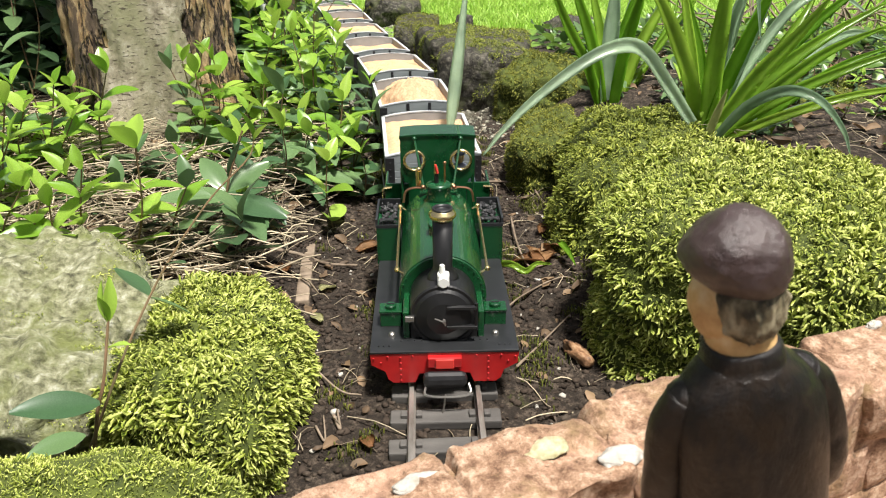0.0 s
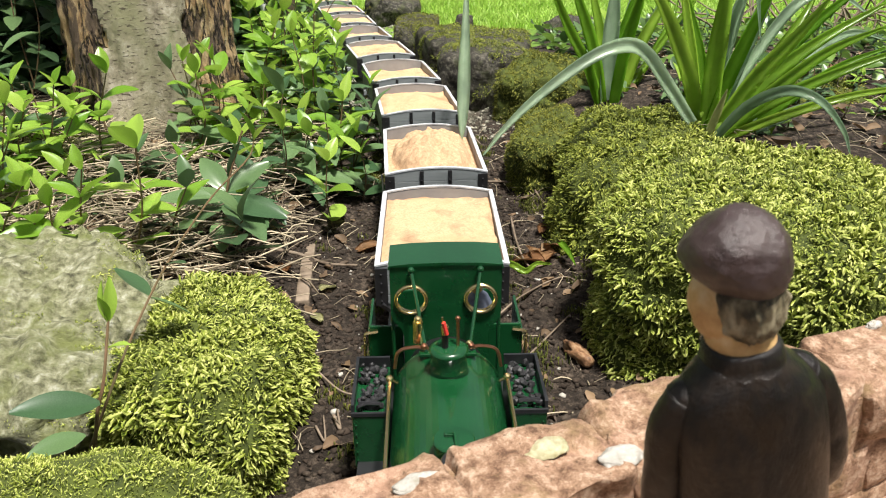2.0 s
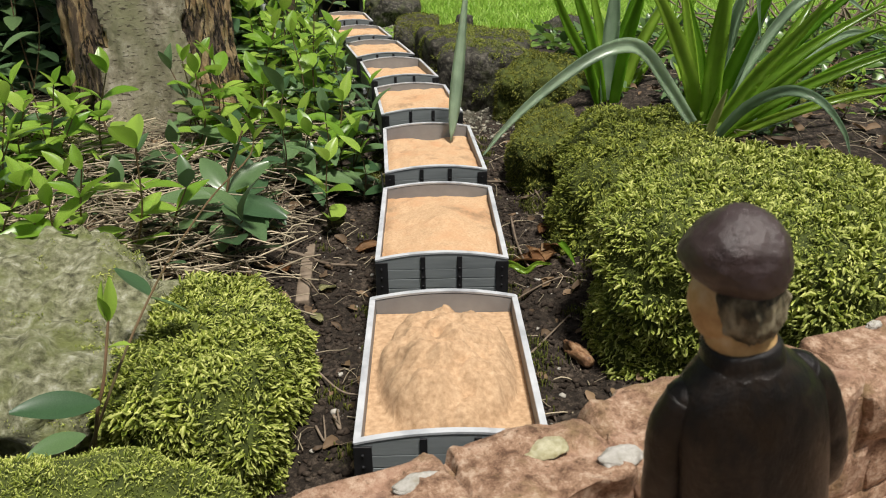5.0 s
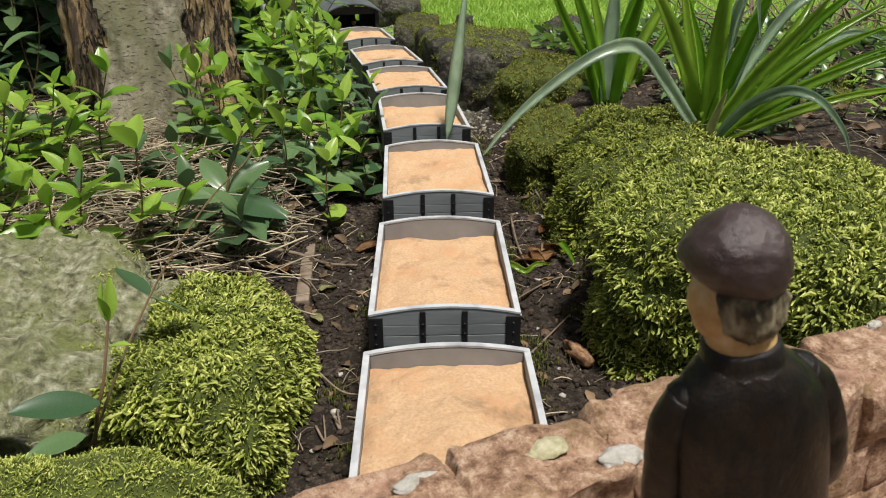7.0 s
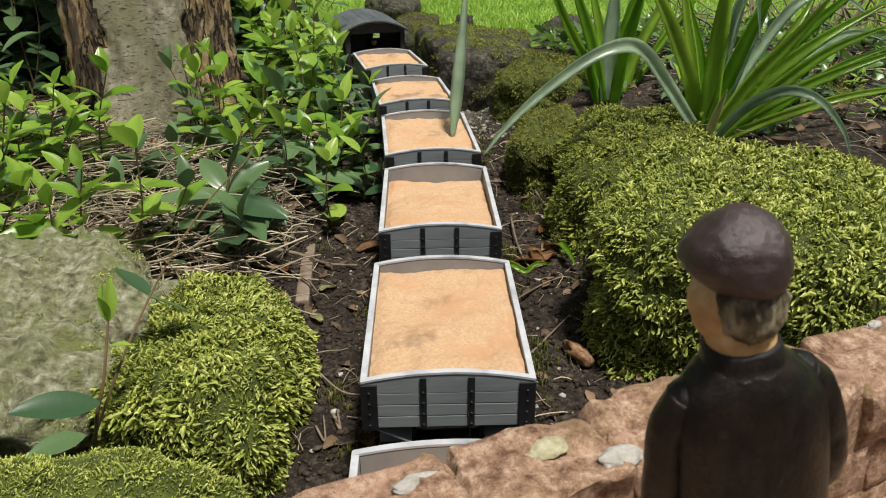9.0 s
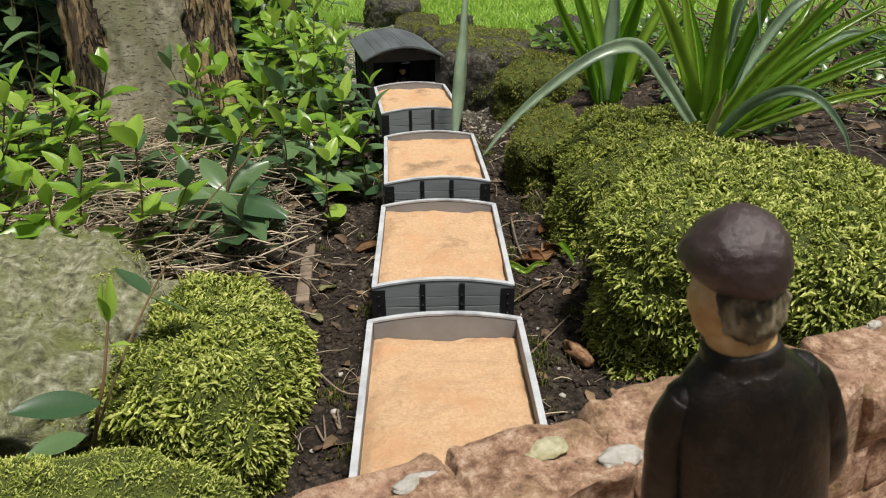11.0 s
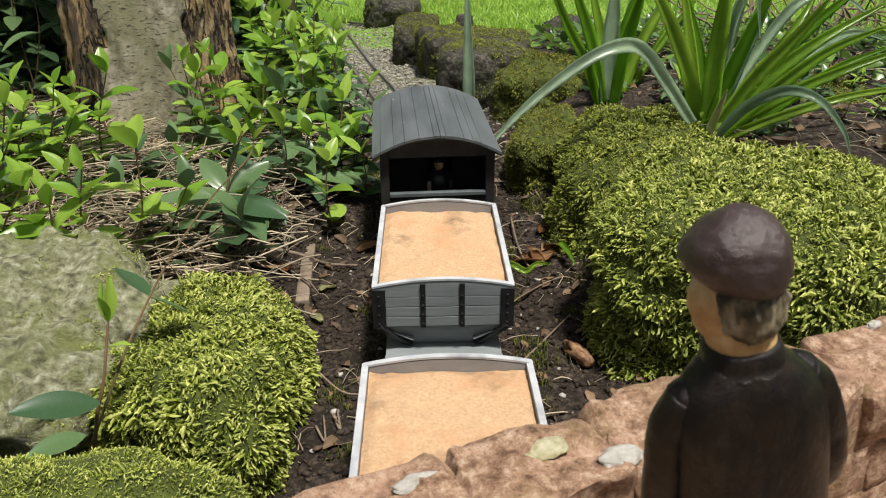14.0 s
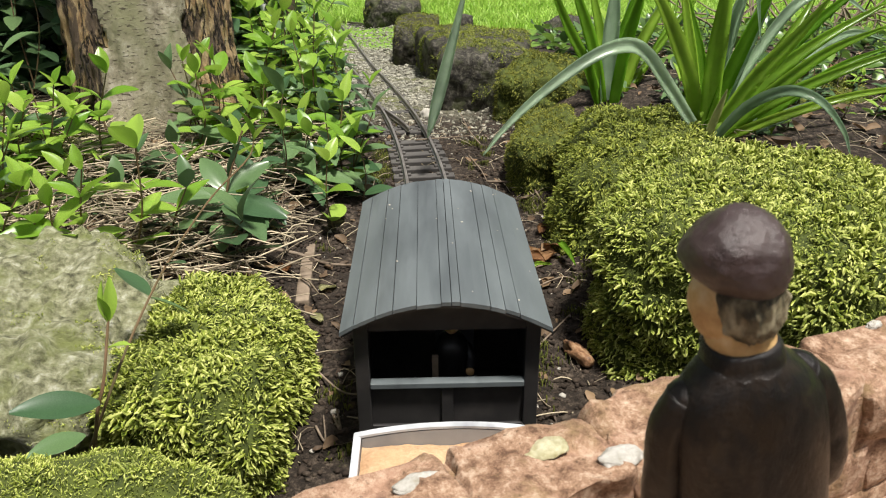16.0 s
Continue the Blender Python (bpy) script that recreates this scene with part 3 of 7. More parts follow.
def build_track(name, line, y_from, y_to, label, pitch=0.031):
    t = holder(name)
    table = dense(line)
    for s in (-1, 1):
        rail_line("rail", table, s, t, 0, y_from, y_to)
    ss = arc(table)
    for s in np.arange(0, ss[-1], pitch):
        x, y = np.interp(s, ss, table[:, 0]), np.interp(s, ss, table[:, 1])
        if not (y_from <= y <= y_to):
            continue
        x2, y2 = np.interp(s + 0.01, ss, table[:, 0]), np.interp(s + 0.01, ss, table[:, 1])
        rz = math.degrees(math.atan2(y2 - y, x2 - x)) - 90
        j = random.uniform(-1, 1)
        sunk = 0.0045 * abs(j) + (0.004 if int(s / pitch) % 2 else 0.0) if y > 1.08 else 0.0
        shared("sleeper", SLEEPER, t, pose(x, y, fall(y) - sunk, 0, 0, rz + 2 * j))
    return tagged(t, label, "railway track", kind="structure")


build_track("track_main", LINE, -0.5, 3.4, "narrow-gauge model track with weathered rails on dark sleepers")
build_track("track_branch", [(-0.034, 1.061), (-0.076, 1.208), (-0.134, 1.347), (-0.209, 1.49), (-0.307, 1.636), (-0.43, 1.787)], 1.14, 1.75,
            "model track branch curving away from the points")
build_track("track_rear", [(0.057, 2.139), (-0.032, 2.221), (-0.121, 2.297), (-0.222, 2.375), (-0.333, 2.42), (-0.467, 2.431)], 2.0, 2.6, "model track passing behind the boulders")


# ---- tree ----
def peeled(a, h):
    """Where the bark has split away: one strip on each flank of the trunk."""
    w = 0.22 * noise.noise((a * 2.0, h * 9.0, 1.0)) + 0.12 * noise.noise((a * 6.0, h * 26.0, 4.0))
    a = (a + w) % (2 * math.pi)
    return 2.9 < a < 4.48 or a > 5.56 or a < 0.3


def build_tree():
    t = holder("tree", Matrix.Translation((-0.382, 1.1, 0.0)))
    bm = bmesh.new()
    seg, hs = 150, list(np.linspace(-0.06, 0.34, 110)) + [0.4, 0.5] + [0.8, 1.3, 2.0, 2.8]
    rings = []
    for h in hs:
        ring = []
        for i in range(seg):
            a = 2 * math.pi * i / seg
            flare = 0.016 * math.exp(-max(h, -0.02) / 0.06) * (1 + 0.8 * math.sin(3 * a + 1))
            r = 0.106 - 0.008 * min(h, 1) + flare
            cx, sx = math.cos(a), math.sin(a)
            r += 0.008 * fbm(cx * 2.2, sx * 2.2, h * 3, 3) + 0.003 * fbm(cx * 9, sx * 9, h * 16, 3)
            if peeled(a, h):
                r += -0.003 + 0.009 * fbm(cx * 14, sx * 14, h * 9, 4) + 0.004 * fbm(cx * 40, sx * 40, h * 22, 2)
            ring.append(bm.verts.new((r * cx, r * sx + 0.0, h)))
        rings.append(ring)
    for k, (a, b) in enumerate(zip(rings, rings[1:])):
        for i in range(seg):
            bm.faces.new((a[i], a[(i + 1) % seg], b[(i + 1) % seg], b[i])).material_index = int(peeled(2 * math.pi * (i + 0.5) / seg, hs[k]))
    part("trunk", bm, ["bark", "bark_split"], t, smooth=True)
    # bare split limb stubs and crown far above the view
    bm = bmesh.new()
    rng = random.Random(4)
    for k in range(9):
        a = k * 2.4
        e = Vector((-1.4 + 0.5 * math.cos(a), 0.5 + 0.5 * math.sin(a), 3.7 + 0.5 * rng.random()))
        m = Vector((-0.5 + 0.15 * math.cos(a), 0.2 + 0.15 * math.sin(a), 2.8))
        tube(bm, curve_points([(0, 0, 2.0 + 0.08 * k), m, e], 5), 0.04, 6, 0.25)
    part("limbs", bm, "bark", t)
    # the crown starts high overhead, to one side of the open sky
    rr = np.random.default_rng(9)
    n = 5000
    c = rr.normal(0, 1, (n, 3))
    c /= np.linalg.norm(c, axis=1)[:, None]
    c *= (0.4 + 0.6 * rr.random(n))[:, None] * [0.8, 0.8, 0.6]
    c += [-1.5, 0.5, 4.0]
    d1, d2 = rr.normal(0, 0.03, (n, 3)), rr.normal(0, 0.03, (n, 3))
    v = np.stack([c - d1, c + d2, c + d1, c - d2], 1).reshape(-1, 3)
    crown = from_arrays("crown", v, np.arange(n * 4).reshape(-1, 4), "strap_leaf", t)
    tagged(crown, kind="stuff")
    return tagged(t, "tree trunk with smooth grey-brown bark peeling to orange wood", "tree")


build_tree()


# ---- bridge parapet ----
def build_bridge():
    b = holder("bridge_parapet", pose(0.04, 0.16, 0.0, 0, 0, 22.5))
    rng = random.Random(12)

    def stone(x0, x1, y0, y1, z0, z1, seed, mat="sandstone", amp=0.0022, name="stone"):
        bm = bmesh.new()
        box(bm, x0, x1, y0, y1, z0, z1, min(x1 - x0, z1 - z0) * 0.13)
        bmesh.ops.subdivide_edges(bm, edges=bm.edges[:], cuts=8, use_grid_fill=True)
        bmesh.ops.triangulate(bm, faces=bm.faces[:])
        for v in bm.verts:
            n = Vector((fbm(v.co.x * 60 + seed, v.co.y * 60, v.co.z * 60, 3), fbm(v.co.x * 60, v.co.y * 60 + seed, v.co.z * 60 + 3, 3),
                        fbm(v.co.x * 45, v.co.y * 45 + 7, v.co.z * 45 + seed, 3)))
            fine = fbm(v.co.x * 260 + seed, v.co.y * 260, v.co.z * 260, 3)
            v.co += n * amp + Vector((0, 0, 1)) * fine * 0.0006 + n * abs(fine) * 0.0006
        return part(name, bm, mat, b, smooth=True)
    # coping stones, one after another along the top
    tops = [(-0.12, -0.0485, 0.2035), (-0.0486, -0.008, 0.206), (-0.0081, 0.03, 0.205), (0.0299, 0.068, 0.204), (0.0679, 0.15, 0.204)]
    for i, (x0, x1, z) in enumerate(tops):
        stone(x0, x1, -0.014, 0.0135, 0.184, z, i * 3.1, amp=0.0036)
    # courses of the inner and outer faces below, leaving the arch over the line
    for row in range(2):
        z1 = 0.1835 - row * 0.0185
        x = -0.12 - 0.012 * row
        while x < 0.15:
            w = rng.uniform(0.026, 0.042)
            stone(x, min(x + w, 0.15), -0.0125, 0.012, z1 - 0.018, z1, x * 70 + row, amp=0.0016)
            x += w + 0.0005
    core = bmesh.new()
    box(core, -0.118, 0.1485, -0.0118, 0.0112, 0.146, 0.2005)
    part("core", core, "sandstone", b)
    for x, y, z, sx, sy, sz, mt in ((-0.0575, 0.0033, 0.2062, 0.0062, 0.003, 0.0013, "mortar"), (-0.0252, 0.0015, 0.2062, 0.0062, 0.0038, 0.0013, "yellow_mortar"), (-0.0101, -0.0084, 0.2062, 0.0058, 0.0036, 0.0016, "mortar"), (0.0962, 0.0099, 0.2062, 0.003, 0.0015, 0.0015, "mortar")):
        bm = bmesh.new()
        bmesh.ops.create_icosphere(bm, subdivisions=4, radius=1)
        for v in bm.verts:
            k = 1 + 0.16 * fbm(v.co.x * 2 + x * 90, v.co.y * 2, v.co.z * 2, 3)
            v.co = Vector((x + v.co.x * sx * k, y + v.co.y * sy * k, z - 0.0016 + v.co.z * sz * k))
        part("mortar_patch", bm, mt, b, smooth=True)
    tagged(b, "reddish sandstone bridge parapet with pale mortar patches", "parapet")
    # the deck and the abutments under it
    d = holder("bridge_deck", pose(0.04, 0.16, 0.0, 0, 0, 22.5))
    bm = bmesh.new()
    box(bm, -0.12, 0.15, -0.15, -0.0135, 0.1465, 0.16)
    part("deck", bm, "sandstone", d)
    for x0, x1 in ((-0.22, -0.1205), (0.0745, 0.15)):
        bm = bmesh.new()
        box(bm, x0, x1, -0.15, 0.01, -0.05, 0.1455)
        part("abutment", bm, "sandstone", d)
    tagged(d, "sandstone bridge deck on abutments over the line", "bridge")


build_bridge()


def build_bridge_figure():
    """A painted statuette, one mesh with painted zones: 0 coat, 1 cap, 2 skin, 3 hair."""
    bm = bmesh.new()

    def blob(p, r, scale, mat, rx=0, ry=0, rz=0, sub=4):
        before = set(bm.faces)
        m = pose(*p, rx, ry, rz) @ Matrix.Diagonal((*scale, 1))
        bmesh.ops.create_icosphere(bm, subdivisions=sub, radius=r, matrix=m)
        for f in bm.faces:
            if f not in before:
                f.material_index = mat

    def rings(profile, mat, seg=40):
        """Elliptic rings: (z, half width, half depth, x, y)."""
        rr = []
        for z, a, d, x, y in profile:
            rr.append([bm.verts.new((x + a * math.copysign(abs(math.cos(t)) ** 0.8, math.cos(t)), y + d * math.copysign(abs(math.sin(t)) ** 0.9, math.sin(t)), z))
                       for t in [2 * math.pi * i / seg for i in range(seg)]])
        for p, q in zip(rr, rr[1:]):
            for i in range(seg):
                bm.faces.new((p[i], p[(i + 1) % seg], q[(i + 1) % seg], q[i])).material_index = mat
        bm.faces.new(rr[0]).material_index = mat
        bm.faces.new(rr[-1]).material_index = mat
    # legs and coat
    for s in (-1, 1):
        rings([(0.0, 0.0042, 0.007, s * 0.0045, 0.001), (0.004, 0.004, 0.005, s * 0.0045, 0), (0.036, 0.0048, 0.005, s * 0.0045, 0)], 0, 20)
    rings([(0.028, 0.0132, 0.0085, 0.0006, 0), (0.04, 0.0128, 0.0082, 0.0006, 0), (0.05, 0.0126, 0.0078, 0.0006, 0), (0.056, 0.0124, 0.0076, 0.0006, 0), (0.0605, 0.0117, 0.0072, 0.0006, 0),
           (0.0635, 0.0103, 0.0066, 0.0005, 0.0001), (0.0658, 0.0086, 0.006, 0.0004, 0.0002), (0.0675, 0.0068, 0.0054, 0.0004, 0.0004), (0.069, 0.0058, 0.005, 0.0004, 0.0006)], 0)
    # stand-up collar with a rolled edge
    rings([(0.0668, 0.0066, 0.0056, 0.0004, 0.0004), (0.0688, 0.006, 0.0054, 0.0004, 0.0006), (0.0704, 0.0056, 0.0053, 0.0004, 0.0008), (0.0709, 0.0052, 0.0049, 0.0004, 0.0008)], 0)
    for s, k in ((-1, 0.86), (1, 1.0)):
        pts = curve_points([(s * k * 0.0092, 0.001, 0.0622), (s * k * 0.0124, 0.0012, 0.0578), (s * k * 0.0142, 0.0012, 0.05), (s * k * 0.015, 0.002, 0.042), (s * k * 0.0142, 0.006, 0.034)], 8)
        before = set(bm.faces)
        tube(bm, pts, 0.0036, 20, 0.95)
        for f in set(bm.faces) - before:
            f.material_index = 0
        blob(tuple(pts[0]), 0.0036, (1, 1, 0.9), 0)
        blob(tuple(pts[-1]), 0.0028, (1, 1.3, 1), 2)
    # neck, head with jaw, ear and cropped hair
    rings([(0.0692, 0.0044, 0.0042, 0.0004, 0.0008), (0.0712, 0.005, 0.0047, 0.0004, 0.0008), (0.0722, 0.0047, 0.0044, 0.0003, 0.0009), (0.074, 0.0046, 0.0046, 0.0002, 0.001), (0.078, 0.0046, 0.0046, 0.0, 0.001)], 2, 32)
    blob((-0.0016, 0.0018, 0.0772), 0.0054, (0.92, 0.92, 1.18), 2)
    blob((-0.0024, 0.0026, 0.0752), 0.0036, (0.9, 0.9, 1.0), 2)
    before = set(bm.faces)
    hair_verts = bmesh.ops.create_icosphere(bm, subdivisions=5, radius=1.0)["verts"]
    for v in hair_verts:
        n = v.co.copy()
        lock = 0.07 * noise.noise((n.x * 7, n.y * 7, n.z * 2.5)) + 0.05 * noise.noise((n.x * 15, n.y * 15, n.z * 5))
        v.co = Vector((n.x * 0.0054, n.y * 0.005, n.z * 0.0066)) * (1 + lock) + Vector((0.0008, -0.0007, 0.0779))
    for f in bm.faces:
        if f not in before:
            f.material_index = 3
    # the cap: one soft shape, its front drawn out and sagging over the peak
    before = set(bm.faces)
    ball_verts = bmesh.ops.create_icosphere(bm, subdivisions=5, radius=1.0)["verts"]
    for v in ball_verts:
        n = v.co.copy()
        ahead = n.dot(Vector((-0.8, 0.6, 0)))
        push = 0.0016 * max(0.0, ahead) ** 2
        low = 1.0 - 0.3 * max(0.0, ahead) ** 2.2
        drop = -0.0024 * max(0.0, -ahead) * (1 if n.z < 0 else 0.35)
        dent = 1 + 0.025 * noise.noise((n.x * 2.2, n.y * 2.2, n.z * 2.2 + 3)) + 0.02 * noise.noise((n.x * 6, n.y * 6, n.z * 6))
        v.co = Vector((n.x * 0.0068 - 0.8 * push, n.y * 0.0068 + 0.6 * push, n.z * (0.0067 if n.z > 0 else 0.0062) * low + drop)) * dent + Vector((0.0, -0.0002, 0.0858))
    for f in bm.faces:
        if f not in before:
            f.material_index = 1
    for v in bm.verts:
        v.co += Vector((fbm(v.co.x * 300, v.co.y * 300, v.co.z * 300, 2), fbm(v.co.x * 300 + 5, v.co.y * 300, v.co.z * 300, 2), 0)) * 0.00028
    for v in bm.verts:
        # long legs reach down to the deck
        v.co.z = v.co.z + 0.0388 if v.co.z > 0.0275 else v.co.z * (0.0663 / 0.0275)
    ob = part("figurine", bm, ["coat", "cap", "skin", "hair"], smooth=True)
    ob.matrix_world = pose(0.0527, 0.1, 0.16, 0, -10, 8)
    return tagged(ob, "painted figurine with flat cap and dark coat on the bridge", "figurine")


build_bridge_figure()


# ---- plants and litter ----
def leaf_mesh(name, mat, width=0.36, fold=0.25, bend=0.25, tip=1.0):
    """A pointed leaf of unit length along +y, folded at its midrib and curving down."""
    bm = bmesh.new()
    n = 9
    rows = []
    for i in range(n + 1):
        t = i / n
        w = width * 0.5 * (math.sin(math.pi * min(1, t * 0.94 + 0.03)) ** 0.85) * (1 - 0.35 * t * tip)
        z = bend * (0.35 * t - t * t * 0.75)
        rib = 0.008
        rows.append([bm.verts.new((-w, t, z + fold * w)), bm.verts.new((-w * 0.5, t, z + fold * w * 0.62 + 0.004)), bm.verts.new((0, t, z - rib)),
                     bm.verts.new((w * 0.5, t, z + fold * w * 0.62 + 0.004)), bm.verts.new((w, t, z + fold * w))])
    for a, b in zip(rows, rows[1:]):
        for k in range(4):
            bm.faces.new((a[k], a[k + 1], b[k + 1], b[k]))
    for f in bm.faces:
        f.smooth = True
    me = bpy.data.meshes.new(name)
    bm.to_mesh(me)
    bm.free()
    me.materials.append(M[mat])
    return me


LEAF_OLD = [leaf_mesh("leaf", "vinca", 0.56, 0.22, 0.3, 0.7), leaf_mesh("leaf", "vinca", 0.48, 0.3, 0.5, 0.7), leaf_mesh("leaf", "vinca", 0.52, 0.18, 0.12, 0.7)]
LEAF_YOUNG = [leaf_mesh("leaf", "vinca_young", 0.54, 0.35, 0.25, 0.6), leaf_mesh("leaf", "vinca_young", 0.44, 0.45, 0.15, 0.7), leaf_mesh("leaf", "vinca_young", 0.6, 0.25, 0.4, 0.5)]
LR = random.Random(77)


def shoot(base, tip, young, length, pairs, group="periwinkle shoots"):
    """An upright shoot with leaves in opposite pairs up its stem."""
    base, tip = Vector(base), Vector(tip)
    base.z = ground_z(base.x, base.y) - 0.004
    if tip.z < base.z + 0.02:
        tip.z = base.z + 0.03
    ob = holder("periwinkle", Matrix.Translation(base))
    d = tip - base
    mid = d * 0.5 + Vector((LR.uniform(-1, 1), LR.uniform(-1, 1), 0)) * d.length * 0.12
    pts = curve_points([Vector((0, 0, 0)), mid, d], 6)
    bm = bmesh.new()
    tube(bm, pts, 0.0011, 5, 0.6)
    part("stem", bm, "stem", ob)
    a0 = LR.uniform(0, 360)
    for k in range(pairs + 1):
        f = (k + 0.6) / (pairs + 0.6)
        p = pts[min(len(pts) - 1, int(f * (len(pts) - 1)))]
        if k == pairs:
            p = pts[-1]
        top = f > 0.7
        fresh = young > 0 and LR.random() < (young if not top else young + 0.25)
        for s in (0, 180):
            L = length * LR.uniform(0.75, 1.15) * (0.7 if k == pairs else 1.0 - 0.25 * abs(f - 0.55))
            lift = (LR.uniform(42, 75) if k == pairs else LR.uniform(5, 42) if fresh else LR.uniform(-15, 25))
            rot = pose(p.x, p.y, p.z, 0, 0, a0 + s + 90 * k + LR.uniform(-22, 22)) @ pose(0, 0, 0, lift, LR.uniform(-20, 20), 0)
            shared("leaf", LR.choice(LEAF_YOUNG if fresh else LEAF_OLD), ob, rot @ Matrix.Diagonal((L, L, L, 1)))
    lab = "leafy periwinkle shoot with fresh bright green leaves" if young > 0.5 else "periwinkle shoot with dark glossy leaves" if young < 0.25 else "periwinkle shoot with mixed dark and young leaves"
    return tagged(ob, lab, "periwinkle", group)


def strap(parent, width, mat, *pts, slender=False):
    """A long strap leaf along points, keeled like a shallow trough."""
    line = curve_points(pts, 7)
    bm = bmesh.new()
    rows = []
    n = len(line) - 1
    prev = None
    for i, p in enumerate(line):
        t = i / n
        d = (line[min(i + 1, n)] - line[max(i - 1, 0)]).normalized()
        side = d.cross(Vector((0.1, -1, 0.35)).normalized())
        side = side.normalized() if side.length > 1e-4 else Vector((1, 0, 0))
        if prev and side.dot(prev) < 0:
            side = -side
        prev = side
        up = side.cross(d).normalized()
        w = width * 0.5 * min(1.0, 0.75 + t * 2) * max(0.0, 1 - max(0, t - 0.45) / 0.56) ** 0.75 + 0.0003
        if slender:
            w = width * 0.5 * math.sin(math.pi * t ** 2.8) ** 0.8 + 0.0006 * (1 - t) + 0.0001
        k = w * 0.55
        rows.append([bm.verts.new(p + side * w * u + up * (k * (abs(u) ** 1.5) - k * 0.4)) for u in (-1, -0.5, -0.06, 0.06, 0.5, 1)])
    for a, b in zip(rows, rows[1:]):
        for j in range(5):
            bm.faces.new((a[j], a[j + 1], b[j + 1], b[j]))
    bmesh.ops.solidify(bm, geom=bm.faces[:], thickness=0.0005)
    ob = part("leaf", bm, mat, parent, smooth=True)
    return ob


def twig(r, *pts):
    p = [Vector(q) for q in pts]
    for q in p:
        q.z = max(q.z, ground_z(q.x, q.y) + r * 0.8)
    bm = bmesh.new()
    tube(bm, curve_points(p, 6), r, 6, 0.55)
    return tagged(part("twig", bm, "twig", None, smooth=True), "thin dead twig lying on the soil", "twig", "dead twigs on the soil")


def dry_leaf(x, y, size, rz, mat):
    rng = random.Random(int(x * 9999) + int(y * 777))
    bm = bmesh.new()
    n, m = 9, 6
    grid = []
    for i in range(n + 1):
        t = i / n
        w = 0.3 * math.sin(math.pi * (0.06 + 0.9 * t)) ** 0.8
        row = []
        for j in range(m + 1):
            u = 2 * j / m - 1
            z = 0.22 * u * u * w * 2 + 0.12 * math.sin(3.2 * t + 1) + 0.07 * noise.noise((t * 3 + x * 50, u * 2, y * 50))
            row.append(bm.verts.new(((w * u + 0.04 * noise.noise((t * 8, u, x * 90))) * size, (t - 0.5) * size, z * size)))
        grid.append(row)
    for a, b in zip(grid, grid[1:]):
        for j in range(m):
            bm.faces.new((a[j], a[j + 1], b[j + 1], b[j]))
    bmesh.ops.solidify(bm, geom=bm.faces[:], thickness=0.0003)
    ob = part("dry_leaf", bm, mat, smooth=True)
    ob.matrix_world = pose(x, y, ground_z(x, y) + 0.003, rng.uniform(-8, 14), rng.uniform(-14, 14), rz)
    return tagged(ob, "curled dry brown leaf on the ground", "dead leaf", "dead leaves on the soil")


def cone(x, y):
    """A rolled-up dry leaf."""
    bm = bmesh.new()
    prof = [(0.003, 0.0), (0.005, 0.002), (0.0062, 0.01), (0.0064, 0.018), (0.0058, 0.027), (0.004, 0.031)]
    lathe(bm, prof, (0, 0, 0), 24)
    bmesh.ops.subdivide_edges(bm, edges=bm.edges[:], cuts=2, use_grid_fill=True)
    for v in bm.verts:
        a = math.atan2(v.co.y, v.co.x)
        v.co *= 0.92 + 0.09 * math.sin(3 * a + v.co.z * 260) + 0.06 * math.sin(v.co.z * 1500) + 0.05 * noise.noise(v.co * 330)
    ob = part("rolled_leaf", bm, "rolled", smooth=True)
    ob.matrix_world = pose(x + 0.006, y - 0.011, ground_z(x, y) + 0.0072, -88, 0, 28)
    return tagged(ob, "rolled-up brown dry leaf on the soil", "dead leaf")


M["litter"] = foliage("leaf_scraps", (0.05, 0.03, 0.018), (0.25, 0.16, 0.09), 0.7, True, 0.1)
M["rolled"] = surface("rolled_brown_leaf", [(0.35, (0.09, 0.045, 0.022)), (0.5, (0.24, 0.125, 0.06)), (0.66, (0.42, 0.27, 0.15))], 260, 0.6, bump_scale=400, bump_strength=0.8, stretch=(1, 1, 0.4))
M["straw_leaf"] = foliage("pale_leaf", (0.4, 0.42, 0.2), (0.55, 0.5, 0.3), 0.5, False, 0.3)
strap_clump_a = tagged(holder("strap_leaf_clump"), "clump of long arching bright green strap leaves", "plant", "strap-leaved clumps")
strap_clump_b = tagged(holder("strap_leaf_clump"), "upright clump of green strap leaves behind moss", "plant", "strap-leaved clumps")
fallen_leaf = tagged(holder("fallen_leaf"), "fallen green strap leaf pieces on the soil", "leaf")
strap(strap_clump_a, 0.0151, 'grey_leaf', (0.307, 0.870, 0.058), (0.258, 0.860, 0.123), (0.228, 0.845, 0.159), (0.202, 0.830, 0.172), (0.165, 0.820, 0.163), (0.111, 0.800, 0.131), (0.073, 0.785, 0.100), (0.049, 0.775, 0.073))
strap(strap_clump_a, 0.0190, 'strap_leaf', (0.309, 0.880, 0.055), (0.288, 0.880, 0.124), (0.262, 0.870, 0.176), (0.235, 0.860, 0.219), (0.200, 0.850, 0.248))
strap(strap_clump_a, 0.0224, 'strap_leaf', (0.312, 0.870, 0.058), (0.310, 0.870, 0.139), (0.309, 0.860, 0.212), (0.305, 0.850, 0.247))
strap(strap_clump_a, 0.0179, 'grey_leaf', (0.326, 0.900, 0.052), (0.359, 0.920, 0.141), (0.391, 0.950, 0.200), (0.411, 0.970, 0.229))
strap(strap_clump_a, 0.0179, 'strap_leaf', (0.315, 0.860, 0.064), (0.347, 0.850, 0.127), (0.384, 0.840, 0.179), (0.409, 0.830, 0.221))
